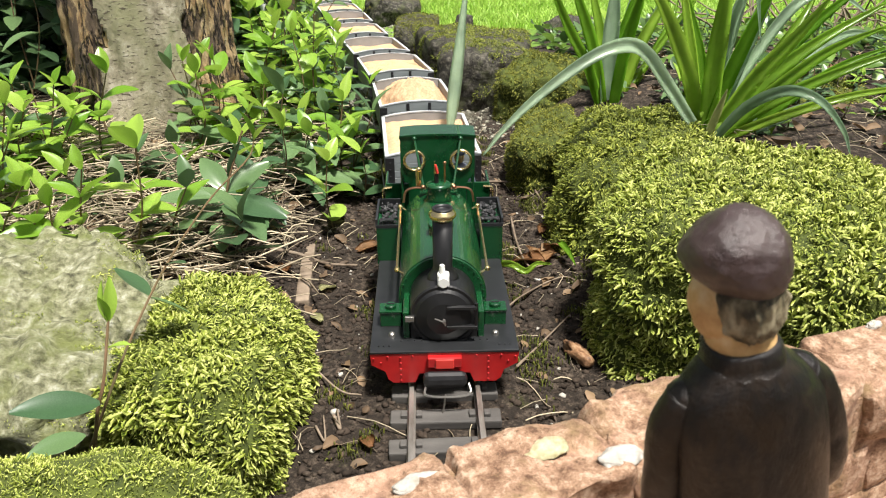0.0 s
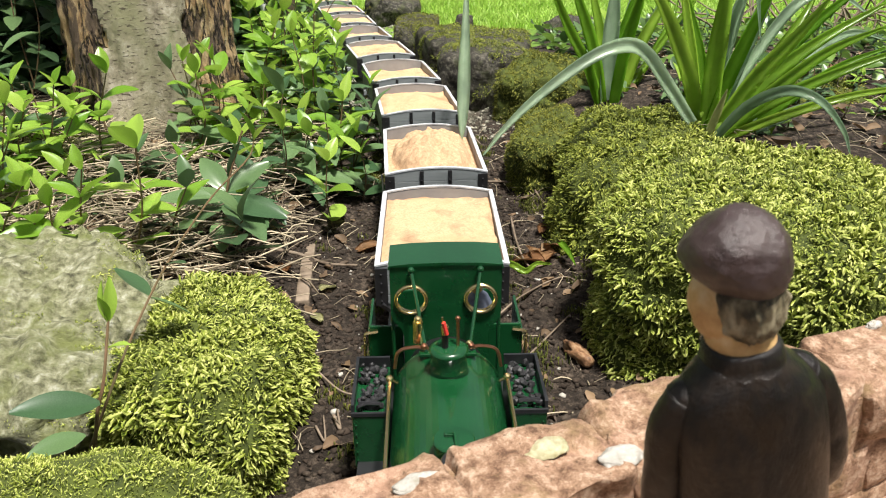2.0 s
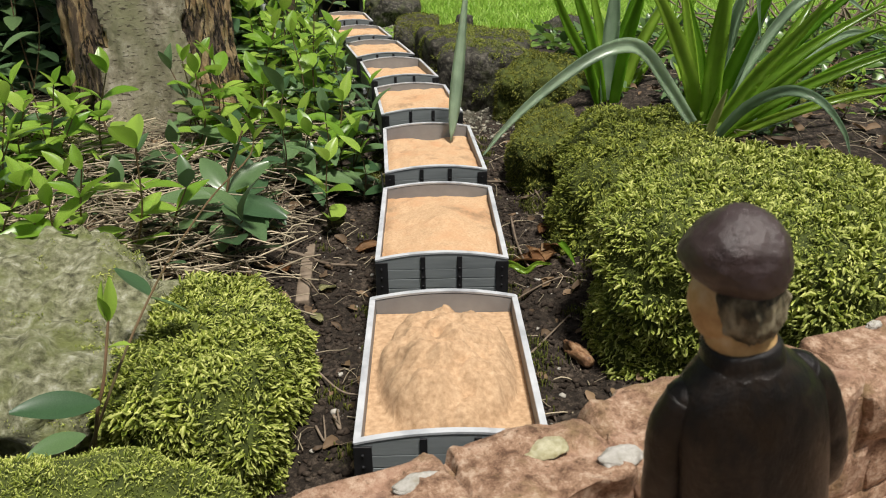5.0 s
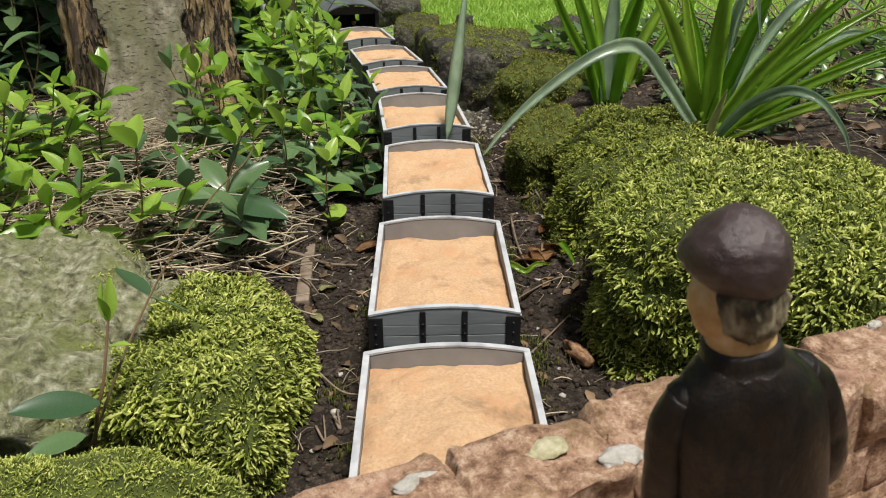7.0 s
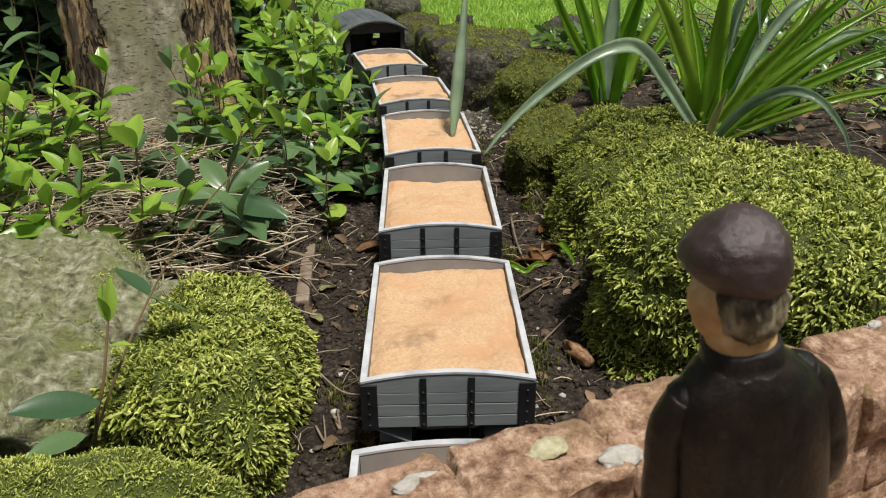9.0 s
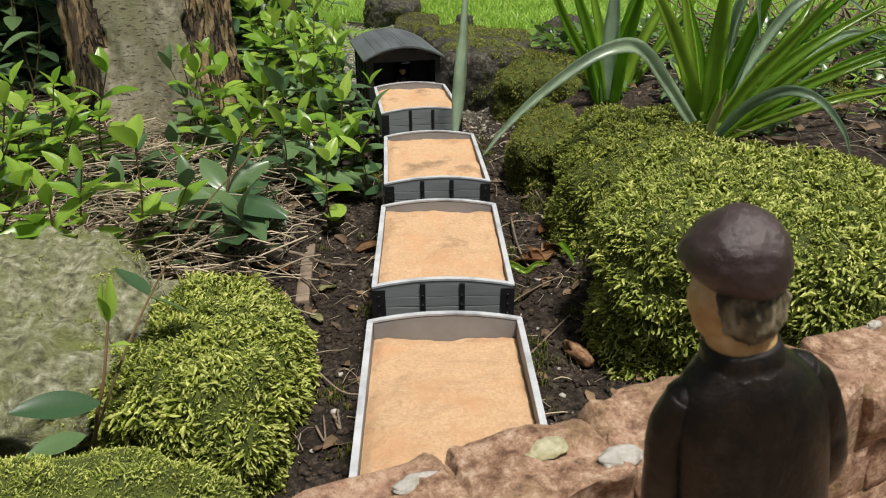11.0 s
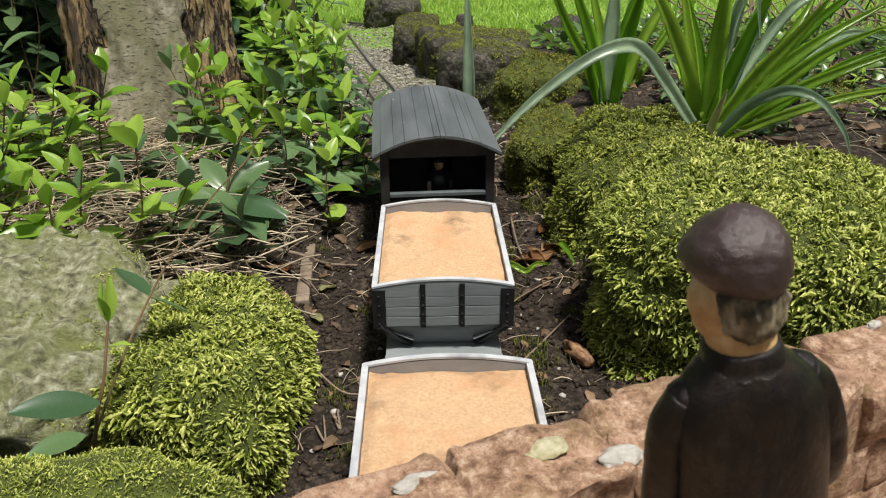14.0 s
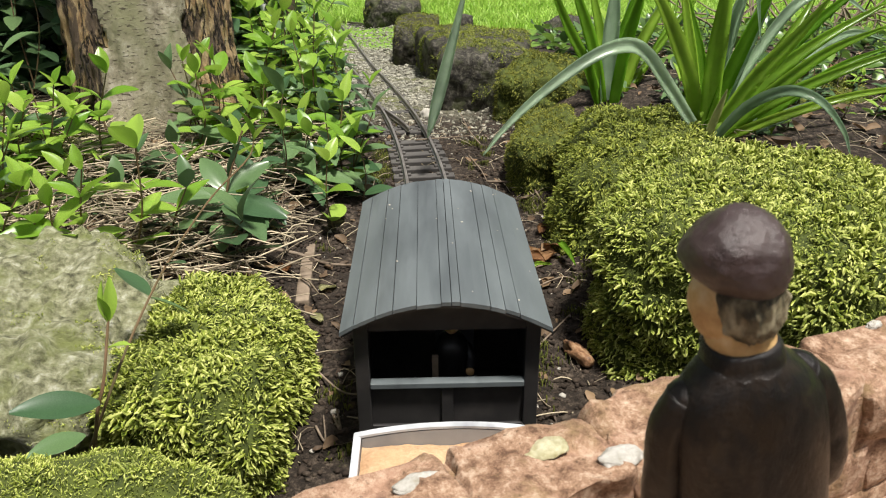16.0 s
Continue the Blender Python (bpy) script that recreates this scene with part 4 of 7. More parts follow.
strap(strap_clump_a, 0.0168, 'strap_leaf', (0.321, 0.870, 0.060), (0.363, 0.870, 0.116), (0.429, 0.880, 0.165), (0.513, 0.900, 0.205))
strap(strap_clump_a, 0.0145, 'strap_leaf', (0.316, 0.850, 0.065), (0.356, 0.840, 0.109), (0.412, 0.830, 0.161), (0.472, 0.820, 0.192))
strap(strap_clump_a, 0.0134, 'strap_leaf', (0.327, 0.880, 0.055), (0.379, 0.880, 0.081), (0.423, 0.880, 0.113), (0.471, 0.890, 0.138), (0.525, 0.900, 0.154))
strap(strap_clump_a, 0.0112, 'grey_leaf', (0.310, 0.840, 0.067), (0.333, 0.820, 0.108), (0.363, 0.800, 0.129), (0.390, 0.780, 0.124), (0.415, 0.770, 0.096), (0.426, 0.765, 0.070))
strap(strap_clump_a, 0.0134, 'grey_leaf', (0.365, 0.900, 0.051), (0.403, 0.900, 0.070), (0.457, 0.920, 0.082), (0.566, 0.950, 0.094))
strap(strap_clump_a, 0.0089, 'straw_leaf', (0.299, 0.830, 0.074), (0.305, 0.825, 0.103), (0.310, 0.820, 0.127))
strap(strap_clump_a, 0.0179, 'grey_leaf', (0.325, 0.910, 0.049), (0.340, 0.930, 0.132), (0.362, 0.950, 0.200), (0.375, 0.960, 0.224))
strap(strap_clump_a, 0.0089, 'grey_leaf', (0.317, 0.880, 0.055), (0.327, 0.880, 0.174), (0.332, 0.860, 0.229), (0.333, 0.840, 0.226), (0.342, 0.830, 0.173))
strap(strap_clump_a, 0.0134, 'strap_leaf', (0.328, 0.900, 0.052), (0.407, 0.950, 0.127), (0.462, 1.000, 0.172), (0.486, 1.020, 0.203))
strap(strap_clump_a, 0.0134, 'strap_leaf', (0.320, 0.900, 0.052), (0.314, 0.920, 0.128), (0.302, 0.940, 0.183), (0.292, 0.950, 0.220))
strap(strap_clump_a, 0.0112, 'grey_leaf', (0.331, 0.900, 0.052), (0.418, 0.940, 0.116), (0.512, 0.980, 0.154), (0.575, 1.000, 0.143))
strap(strap_clump_a, 0.0078, 'strap_leaf', (0.399, 0.900, 0.054), (0.413, 0.900, 0.105), (0.426, 0.900, 0.144))
strap(strap_clump_a, 0.0163, 'strap_leaf', (0.313, 0.875, 0.055), (0.330, 0.872, 0.130), (0.352, 0.868, 0.198), (0.372, 0.860, 0.252))
strap(strap_clump_a, 0.0146, 'strap_leaf', (0.318, 0.885, 0.055), (0.372, 0.890, 0.122), (0.440, 0.900, 0.190), (0.490, 0.905, 0.226))
strap(strap_clump_a, 0.0138, 'grey_leaf', (0.322, 0.895, 0.052), (0.352, 0.905, 0.135), (0.378, 0.915, 0.205), (0.392, 0.920, 0.250))
strap(strap_clump_a, 0.0129, 'grey_leaf', (0.322, 0.900, 0.052), (0.380, 0.930, 0.140), (0.430, 0.950, 0.196), (0.476, 0.955, 0.205), (0.520, 0.950, 0.180))
strap(strap_clump_a, 0.0129, 'strap_leaf', (0.318, 0.870, 0.058), (0.384, 0.862, 0.104), (0.462, 0.860, 0.140), (0.560, 0.870, 0.168))
strap(strap_clump_a, 0.0103, 'strap_leaf', (0.326, 0.865, 0.058), (0.392, 0.850, 0.090), (0.470, 0.850, 0.112), (0.570, 0.860, 0.120))
strap(strap_clump_a, 0.0129, 'strap_leaf', (0.310, 0.890, 0.052), (0.298, 0.900, 0.130), (0.284, 0.910, 0.200), (0.276, 0.915, 0.245))
strap(strap_clump_b, 0.0129, 'strap_leaf', (0.252, 1.130, 0.022), (0.268, 1.140, 0.110), (0.290, 1.150, 0.180), (0.304, 1.150, 0.230))
strap(strap_clump_b, 0.0112, 'grey_leaf', (0.258, 1.130, 0.022), (0.300, 1.160, 0.100), (0.340, 1.190, 0.165), (0.372, 1.200, 0.205))
strap(strap_clump_b, 0.0095, 'strap_leaf', (0.262, 1.130, 0.022), (0.320, 1.170, 0.080), (0.372, 1.200, 0.140), (0.420, 1.220, 0.190))
strap(strap_clump_b, 0.0145, 'strap_leaf', (0.241, 1.100, 0.031), (0.219, 1.100, 0.091), (0.187, 1.090, 0.147), (0.166, 1.080, 0.189), (0.153, 1.070, 0.215))
strap(strap_clump_b, 0.0168, 'strap_leaf', (0.244, 1.100, 0.031), (0.225, 1.100, 0.114), (0.200, 1.100, 0.182), (0.190, 1.100, 0.211))
strap(strap_clump_b, 0.0224, 'grey_leaf', (0.249, 1.100, 0.031), (0.249, 1.110, 0.116), (0.253, 1.120, 0.179), (0.252, 1.120, 0.209))
strap(strap_clump_b, 0.0168, 'strap_leaf', (0.255, 1.090, 0.033), (0.263, 1.080, 0.122), (0.275, 1.070, 0.185), (0.279, 1.060, 0.215))
strap(strap_clump_b, 0.0157, 'strap_leaf', (0.267, 1.120, 0.025), (0.297, 1.140, 0.106), (0.331, 1.160, 0.161), (0.351, 1.170, 0.187))
strap(strap_clump_b, 0.0134, 'strap_leaf', (0.257, 1.140, 0.020), (0.249, 1.160, 0.111), (0.237, 1.180, 0.175), (0.231, 1.180, 0.202))
strap(strap_clump_b, 0.0112, 'strap_leaf', (0.269, 1.120, 0.025), (0.326, 1.200, 0.068), (0.389, 1.300, 0.119), (0.408, 1.330, 0.150))
strap(strap_clump_b, 0.0123, 'grey_leaf', (0.265, 1.140, 0.020), (0.288, 1.200, 0.111), (0.310, 1.250, 0.170))
twig(0.0022, (-0.161, 0.691, -0.008), (-0.135, 0.695, -0.008), (-0.107, 0.691, -0.008), (-0.078, 0.690, -0.008))
twig(0.0016, (0.066, 0.918, -0.008), (0.092, 0.916, -0.008), (0.116, 0.909, -0.008), (0.123, 0.861, -0.008), (0.130, 0.801, -0.008), (0.135, 0.759, -0.008))
twig(0.0012, (0.056, 0.508, -0.008), (0.078, 0.539, -0.008), (0.111, 0.587, -0.008))
twig(0.0013, (0.083, 0.803, -0.008), (0.082, 0.735, -0.008), (0.087, 0.682, -0.008), (0.101, 0.682, -0.008))
twig(0.001, (0.048, 0.586, -0.008), (0.077, 0.625, -0.008), (0.118, 0.657, -0.008), (0.135, 0.623, -0.008))
twig(0.0011, (-0.105, 0.522, -0.008), (-0.077, 0.483, -0.008), (-0.060, 0.476, -0.008))
twig(0.0012, (-0.023, 1.096, -0.008), (0.021, 1.105, -0.008), (0.059, 1.114, -0.008))
twig(0.001, (0.049, 1.023, -0.008), (0.061, 0.964, -0.008), (0.066, 0.918, -0.008))
twig(0.0014, (-0.078, 0.453, -0.008), (-0.072, 0.437, -0.008), (-0.076, 0.459, -0.008))
twig(0.001, (-0.089, 0.441, -0.008), (-0.081, 0.425, -0.008), (-0.085, 0.453, -0.008))
twig(0.0012, (0.068, 1.072, -0.008), (0.056, 1.143, -0.008), (0.048, 1.239, -0.008))
dry_leaf(-0.311, 0.750, 0.055, 20, 'dry_leaf')
dry_leaf(-0.177, 0.619, 0.035, 80, 'dry_leaf')
dry_leaf(0.102, 0.712, 0.050, -10, 'dry_leaf')
dry_leaf(0.122, 0.732, 0.040, 30, 'dry_leaf')
dry_leaf(0.088, 0.693, 0.035, 60, 'dry_leaf')
dry_leaf(-0.072, 0.741, 0.030, 100, 'dry_leaf')
dry_leaf(-0.105, 0.585, 0.016, 40, 'straw_leaf')
dry_leaf(-0.101, 0.642, 0.022, -30, 'straw_leaf')
dry_leaf(-0.229, 0.636, 0.030, 60, 'straw_leaf')
dry_leaf(-0.143, 0.661, 0.022, 10, 'dry_leaf')
dry_leaf(-0.053, 0.425, 0.018, 20, 'dry_leaf')
dry_leaf(-0.317, 0.670, 0.030, 0, 'dry_leaf')
dry_leaf(-0.171, 0.724, 0.025, 100, 'straw_leaf')
dry_leaf(-0.174, 0.617, 0.020, 40, 'dry_leaf')
dry_leaf(-0.097, 0.516, 0.015, 15, 'straw_leaf')
dry_leaf(0.119, 0.768, 0.030, -40, 'dry_leaf')
cone(0.108, 0.522)
strap(fallen_leaf, 0.006, 'strap_leaf', (0.056, 0.674, 0.000), (0.068, 0.657, 0.006), (0.080, 0.651, 0.002), (0.091, 0.654, 0.008), (0.107, 0.668, -0.000))
strap(fallen_leaf, 0.006, 'strap_leaf', (0.121, 0.710, 0.004), (0.126, 0.691, 0.002), (0.129, 0.664, 0.000))
shoot((-0.264, 0.621, 0.030), (-0.241, 0.611, 0.138), 0.9, 0.046, 3)
shoot((-0.308, 0.591, 0.030), (-0.304, 0.581, 0.102), 0.9, 0.043, 3)
shoot((-0.364, 0.839, 0.030), (-0.339, 0.829, 0.151), 0.8, 0.038, 5)
shoot((-0.511, 1.163, 0.030), (-0.498, 1.153, 0.149), 0.9, 0.029, 2)
shoot((-0.470, 1.129, 0.030), (-0.456, 1.119, 0.147), 0.9, 0.029, 2)
shoot((-0.314, 0.960, 0.030), (-0.295, 0.950, 0.138), 0.8, 0.032, 4)
shoot((-0.293, 0.959, 0.030), (-0.271, 0.949, 0.147), 0.9, 0.035, 4)
shoot((-0.259, 0.934, 0.030), (-0.251, 0.924, 0.097), 0.9, 0.036, 3)
shoot((-0.281, 0.893, 0.030), (-0.263, 0.883, 0.138), 0.7, 0.035, 4)
shoot((-0.216, 1.011, 0.020), (-0.192, 1.001, 0.167), 0.7, 0.049, 6)
shoot((-0.221, 0.987, 0.020), (-0.207, 0.977, 0.103), 0.8, 0.049, 3)
shoot((-0.184, 1.035, 0.020), (-0.176, 1.025, 0.156), 0.7, 0.043, 6)
shoot((-0.162, 1.088, 0.020), (-0.152, 1.078, 0.175), 0.6, 0.041, 7)
shoot((-0.110, 0.785, -0.000), (-0.111, 0.775, 0.070), 0.8, 0.043, 2)
shoot((-0.096, 0.908, 0.000), (-0.089, 0.898, 0.063), 0.8, 0.043, 3)
shoot((-0.095, 1.154, 0.000), (-0.088, 1.144, 0.062), 0.7, 0.038, 2)
shoot((-0.167, 1.504, 0.000), (-0.165, 1.494, 0.080), 0.8, 0.043, 2)
shoot((-0.371, 0.626, 0.030), (-0.339, 0.616, 0.106), 0.8, 0.046, 4)
shoot((-0.407, 0.687, 0.030), (-0.374, 0.677, 0.126), 0.8, 0.049, 5)
shoot((-0.446, 0.843, 0.030), (-0.397, 0.833, 0.139), 0.7, 0.035, 5)
shoot((-0.407, 0.823, 0.030), (-0.376, 0.813, 0.108), 0.8, 0.041, 4)
shoot((-0.486, 0.883, 0.030), (-0.461, 0.873, 0.131), 0.5, 0.049, 5)
shoot((-0.222, 0.841, 0.020), (-0.216, 0.831, 0.072), 0.5, 0.038, 3)
shoot((-0.239, 0.642, 0.030), (-0.212, 0.632, 0.097), 0.1, 0.052, 3)
shoot((-0.199, 0.641, 0.030), (-0.168, 0.631, 0.066), 0, 0.058, 2)
shoot((-0.150, 0.864, 0.010), (-0.140, 0.854, 0.074), 0.2, 0.043, 4)
shoot((-0.134, 0.902, 0.010), (-0.124, 0.892, 0.089), 0.1, 0.043, 5)
shoot((-0.113, 0.889, 0.000), (-0.102, 0.879, 0.059), 0.1, 0.043, 3)
shoot((-0.085, 0.869, 0.000), (-0.082, 0.859, 0.051), 0.4, 0.041, 2)
shoot((-0.177, 0.839, 0.020), (-0.163, 0.829, 0.088), 0.2, 0.043, 4)
shoot((-0.217, 0.898, 0.020), (-0.210, 0.888, 0.091), 0.3, 0.043, 4)
shoot((-0.344, 0.615, 0.040), (-0.319, 0.605, 0.105), 0.8, 0.043, 3)
shoot((-0.296, 0.613, 0.040), (-0.283, 0.603, 0.124), 0.7, 0.035, 4)
shoot((-0.190, 1.149, 0.020), (-0.185, 1.139, 0.113), 0.5, 0.041, 5)
shoot((-0.235, 1.254, 0.020), (-0.221, 1.244, 0.152), 0.6, 0.043, 6)
shoot((-0.167, 1.287, 0.020), (-0.150, 1.277, 0.121), 0.5, 0.041, 5)
shoot((-0.288, 1.295, 0.020), (-0.281, 1.285, 0.147), 0.3, 0.041, 6)
shoot((-0.112, 1.044, 0.000), (-0.110, 1.034, 0.088), 0.5, 0.043, 4)


def leaf_between(parent, base, tip, mesh, roll=0.0, wide=1.0):
    """One leaf from its stalk to its tip."""
    base, tip = Vector(base), Vector(tip)
    d = tip - base
    m = Matrix.Translation(base) @ d.to_track_quat("Y", "Z").to_matrix().to_4x4() @ Matrix.Rotation(radians(-roll), 4, "Y")
    return shared("leaf", mesh, parent, m @ Matrix.Diagonal((d.length * wide, d.length, d.length, 1)))


def hand_plant(label, stem, leaves, r=0.0012):
    """A plant with a given stem and leaves: (stalk, tip, mesh, roll, width)."""
    p = tagged(holder("periwinkle"), label, "periwinkle", "periwinkle shoots")
    bm = bmesh.new()
    tube(bm, curve_points(stem, 6), r, 6, 0.7)
    part("stem", bm, "stem", p)
    for leaf in leaves:
        leaf_between(p, *leaf)
    return p


OLD, YOUNG = LEAF_OLD[2], LEAF_YOUNG[1]
# between the lichened stone and the mossy block
hand_plant("upright shoot with a fresh green bud and broad lower leaves", [(-0.203, 0.363, 0.03), (-0.196, 0.366, 0.062), (-0.191, 0.371, 0.08), (-0.19, 0.39, 0.108)],
           [((-0.19, 0.389, 0.107), (-0.194, 0.398, 0.128), YOUNG, 60, 0.8), ((-0.19, 0.389, 0.107), (-0.187, 0.396, 0.131), YOUNG, -60, 0.8), ((-0.19, 0.389, 0.107), (-0.19, 0.384, 0.126), YOUNG, 10, 0.8),
            ((-0.19, 0.382, 0.094), (-0.176, 0.379, 0.099), LEAF_YOUNG[0], 10, 1.0), ((-0.191, 0.361, 0.072), (-0.226, 0.338, 0.085), OLD, 25, 0.9), ((-0.194, 0.344, 0.064), (-0.215, 0.323, 0.068), OLD, 15, 1.0)])
hand_plant("woody trailing stem with large dark glossy leaves", [(-0.203, 0.363, 0.04), (-0.188, 0.385, 0.078), (-0.181, 0.42, 0.098), (-0.177, 0.471, 0.109), (-0.173, 0.565, 0.113), (-0.16, 0.64, 0.118), (-0.156, 0.655, 0.13)],
           [((-0.181, 0.43, 0.1), (-0.158, 0.436, 0.086), OLD, 20, 1.1), ((-0.181, 0.432, 0.1), (-0.206, 0.45, 0.112), OLD, -20, 1.0), ((-0.178, 0.46, 0.108), (-0.162, 0.45, 0.114), OLD, 10, 1.0),
            ((-0.156, 0.655, 0.13), (-0.143, 0.65, 0.146), YOUNG, 20, 0.9), ((-0.156, 0.655, 0.13), (-0.164, 0.655, 0.156), YOUNG, -40, 1.0)], 0.0009)
ROUND = leaf_mesh("leaf", "vinca_young", 0.95, 0.12, 0.2, 0.1)
for bx, by, hh in ((-0.44, 0.87, 0.075), (-0.47, 0.93, 0.09), (-0.4, 0.84, 0.06), (-0.385, 0.905, 0.07)):
    bz = ground_z(bx, by)
    tops = []
    for q in range(6):
        ang = q * 1.05 + bx * 30
        r0, r1, zz = 0.012, 0.036, bz + hh * (0.55 + 0.45 * ((q * 7) % 5) / 5)
        tops.append(((bx + r0 * math.cos(ang), by + r0 * math.sin(ang), zz), (bx + r1 * math.cos(ang), by + r1 * math.sin(ang), zz + 0.002), ROUND, 0, 1.0))
    hand_plant("low plant with rounded fresh green leaves", [(bx, by, bz - 0.004), (bx + 0.004, by, bz + hh * 0.5), (bx, by, bz + hh)], tops, 0.001)
# the cluster of big leathery leaves over the dead stalks
rosette = hand_plant("rosette of large leathery dark green leaves", [(-0.16, 0.64, 0.0), (-0.158, 0.642, 0.04), (-0.15, 0.65, 0.082), (-0.135, 0.66, 0.125)],
           [((-0.155, 0.645, 0.062), (-0.098, 0.628, 0.06), LEAF_OLD[0], -15, 1.0), ((-0.155, 0.645, 0.06), (-0.112, 0.604, 0.05), LEAF_OLD[0], 10, 1.1), ((-0.155, 0.646, 0.066), (-0.212, 0.64, 0.072), LEAF_OLD[2], 20, 0.9),
            ((-0.156, 0.645, 0.058), (-0.196, 0.612, 0.05), LEAF_OLD[0], 0, 0.9), ((-0.153, 0.65, 0.072), (-0.118, 0.675, 0.092), LEAF_OLD[2], -25, 1.0), ((-0.153, 0.65, 0.072), (-0.18, 0.675, 0.098), LEAF_OLD[0], 25, 0.9),
            ((-0.157, 0.644, 0.05), (-0.15, 0.598, 0.038), LEAF_OLD[2], 0, 1.0), ((-0.15, 0.652, 0.084), (-0.138, 0.655, 0.118), LEAF_OLD[2], 30, 0.9), ((-0.137, 0.659, 0.12), (-0.145, 0.66, 0.142), YOUNG, 30, 0.9),
            ((-0.137, 0.659, 0.12), (-0.122, 0.662, 0.136), YOUNG, -30, 0.9)], 0.0014)
rosette.location = (-0.036, 0.02, 0.006)

# more shoots filling the bed beside the tree and along the line
FR = random.Random(21)


def fill_shoots(count, xr, yr, heights, young, length, keep):
    made = 0
    while made < count:
        x, y = FR.uniform(*xr), FR.uniform(*yr)
        if not keep(x, y):
            continue
        h = FR.uniform(*heights)
        z = ground_z(x, y)
        shoot((x, y, z), (x + FR.gauss(0, 0.25) * h, y + FR.gauss(0, 0.2) * h - 0.1 * h, z + h), FR.choice(young), FR.uniform(*length), FR.randint(3, 5 + int(h * 20)))
        made += 1


def off_trunk(x, y):
    return math.hypot(x + 0.372, y - 1.1) > 0.145


def beside_line(x, y, gap=0.055):
    return x < float(np.interp(y, MAIN[:, 1], MAIN[:, 0])) - gap


fill_shoots(34, (-0.28, -0.06), (0.92, 1.55), (0.05, 0.13), (0.0, 0.2, 0.7), (0.038, 0.056), lambda x, y: off_trunk(x, y) and beside_line(x, y, 0.075))
fill_shoots(26, (-0.45, -0.18), (1.3, 2.1), (0.12, 0.26), (0.0, 0.5, 0.8), (0.035, 0.05), lambda x, y: off_trunk(x, y) and beside_line(x, y, 0.105))
fill_shoots(26, (-0.62, -0.12), (0.64, 0.98), (0.025, 0.055), (0.0, 0.0, 0.3), (0.036, 0.054), lambda x, y: off_trunk(x, y) and beside_line(x, y, 0.11))
fill_shoots(80, (-1.15, -0.47), (1.05, 1.9), (0.1, 0.34), (0.0, 0.0, 0.2), (0.045, 0.06), lambda x, y: off_trunk(x, y))
fill_shoots(20, (-0.62, -0.42), (0.7, 1.05), (0.06, 0.12), (0.5, 0.8), (0.035, 0.05), lambda x, y: off_trunk(x, y))
fill_shoots(60, (0.2, 0.8), (1.0, 1.7), (0.02, 0.06), (0.0, 0.3), (0.022, 0.036), lambda x, y: x > 0.24)
fill_shoots(26, (0.3, 0.7), (0.8, 1.15), (0.015, 0.04), (0.1, 0.6), (0.014, 0.022), lambda x, y: x > 0.3)


# ---- small loose stuff ----
def strands(name, count, region, length, r, mat, seed, rise, label, category):
    """Thin dead stalks lying criss-cross."""
    rng = np.random.default_rng(seed)
    verts, faces = [], []
    for i in range(count):
        x, y = region(rng)
        a, L = rng.uniform(0, 2 * math.pi), length * rng.uniform(0.4, 1.3)
        c = rng.normal(0, 0.6)
        z0 = rise * rng.random() ** 1.5
        sl = rng.normal(0, 0.12)
        base = len(verts)
        rr = r * rng.uniform(0.5, 1.3)
        k = 5
        for j in range(k + 1):
            t = j / k - 0.5
            aa = a + c * t
            px, py = x + math.cos(aa) * L * t, y + math.sin(aa) * L * t
            pz = max(ground_z(px, py) + 0.001, ground_z(x, y) + z0 + sl * L * t) + 0.004 * math.sin(5 * t + i)
            nx, ny = -math.sin(aa), math.cos(aa)
            verts += [(px + nx * rr, py + ny * rr, pz), (px - nx * rr, py - ny * rr, pz), (px, py, pz + rr * 1.5)]
        for j in range(k):
            o = base + j * 3
            for q in range(3):
                faces.append((o + q, o + (q + 1) % 3, o + 3 + (q + 1) % 3, o + 3 + q))
    return tagged(from_arrays(name, verts, faces, mat), label, category, kind="stuff")


def bed(rng):
    while True:
        x, y = rng.uniform(-0.62, -0.085), rng.uniform(0.58, 1.15)
        if off_trunk(x, y) and x < -0.125 - 0.06 * rng.random():
            return x, y


strands("dead_stalks", 2400, bed, 0.11, 0.00075, "straw", 5, 0.036, "tangle of pale dead stalks over the flower bed", "plant litter")
strands("soil_fibres", 280, lambda r: (r.uniform(-0.13, 0.17), r.uniform(0.38, 1.2)), 0.05, 0.00045, "straw", 8, 0.002, "fine dead fibres scattered over the soil", "plant litter")
def mossy_spot(rng):
    while True:
        x, y = rng.uniform(-0.15, 0.16), rng.uniform(0.36, 1.2)
        if abs(x) > 0.045 and fbm(x * 22, y * 22, 6.0, 2) > 0.42:
            return x + rng.normal(0, 0.003), y + rng.normal(0, 0.003)


strands("soil_moss", 2600, mossy_spot, 0.0045, 0.0005, "moss_dull", 14, 0.0012, "small tufts of green moss on the soil", "moss")
strands("bed_litter", 420, lambda r: (r.uniform(0.3, 1.0), r.uniform(0.8, 1.55)), 0.07, 0.0006, "straw", 11, 0.02, "dead stalks behind the mossy rocks", "plant litter")


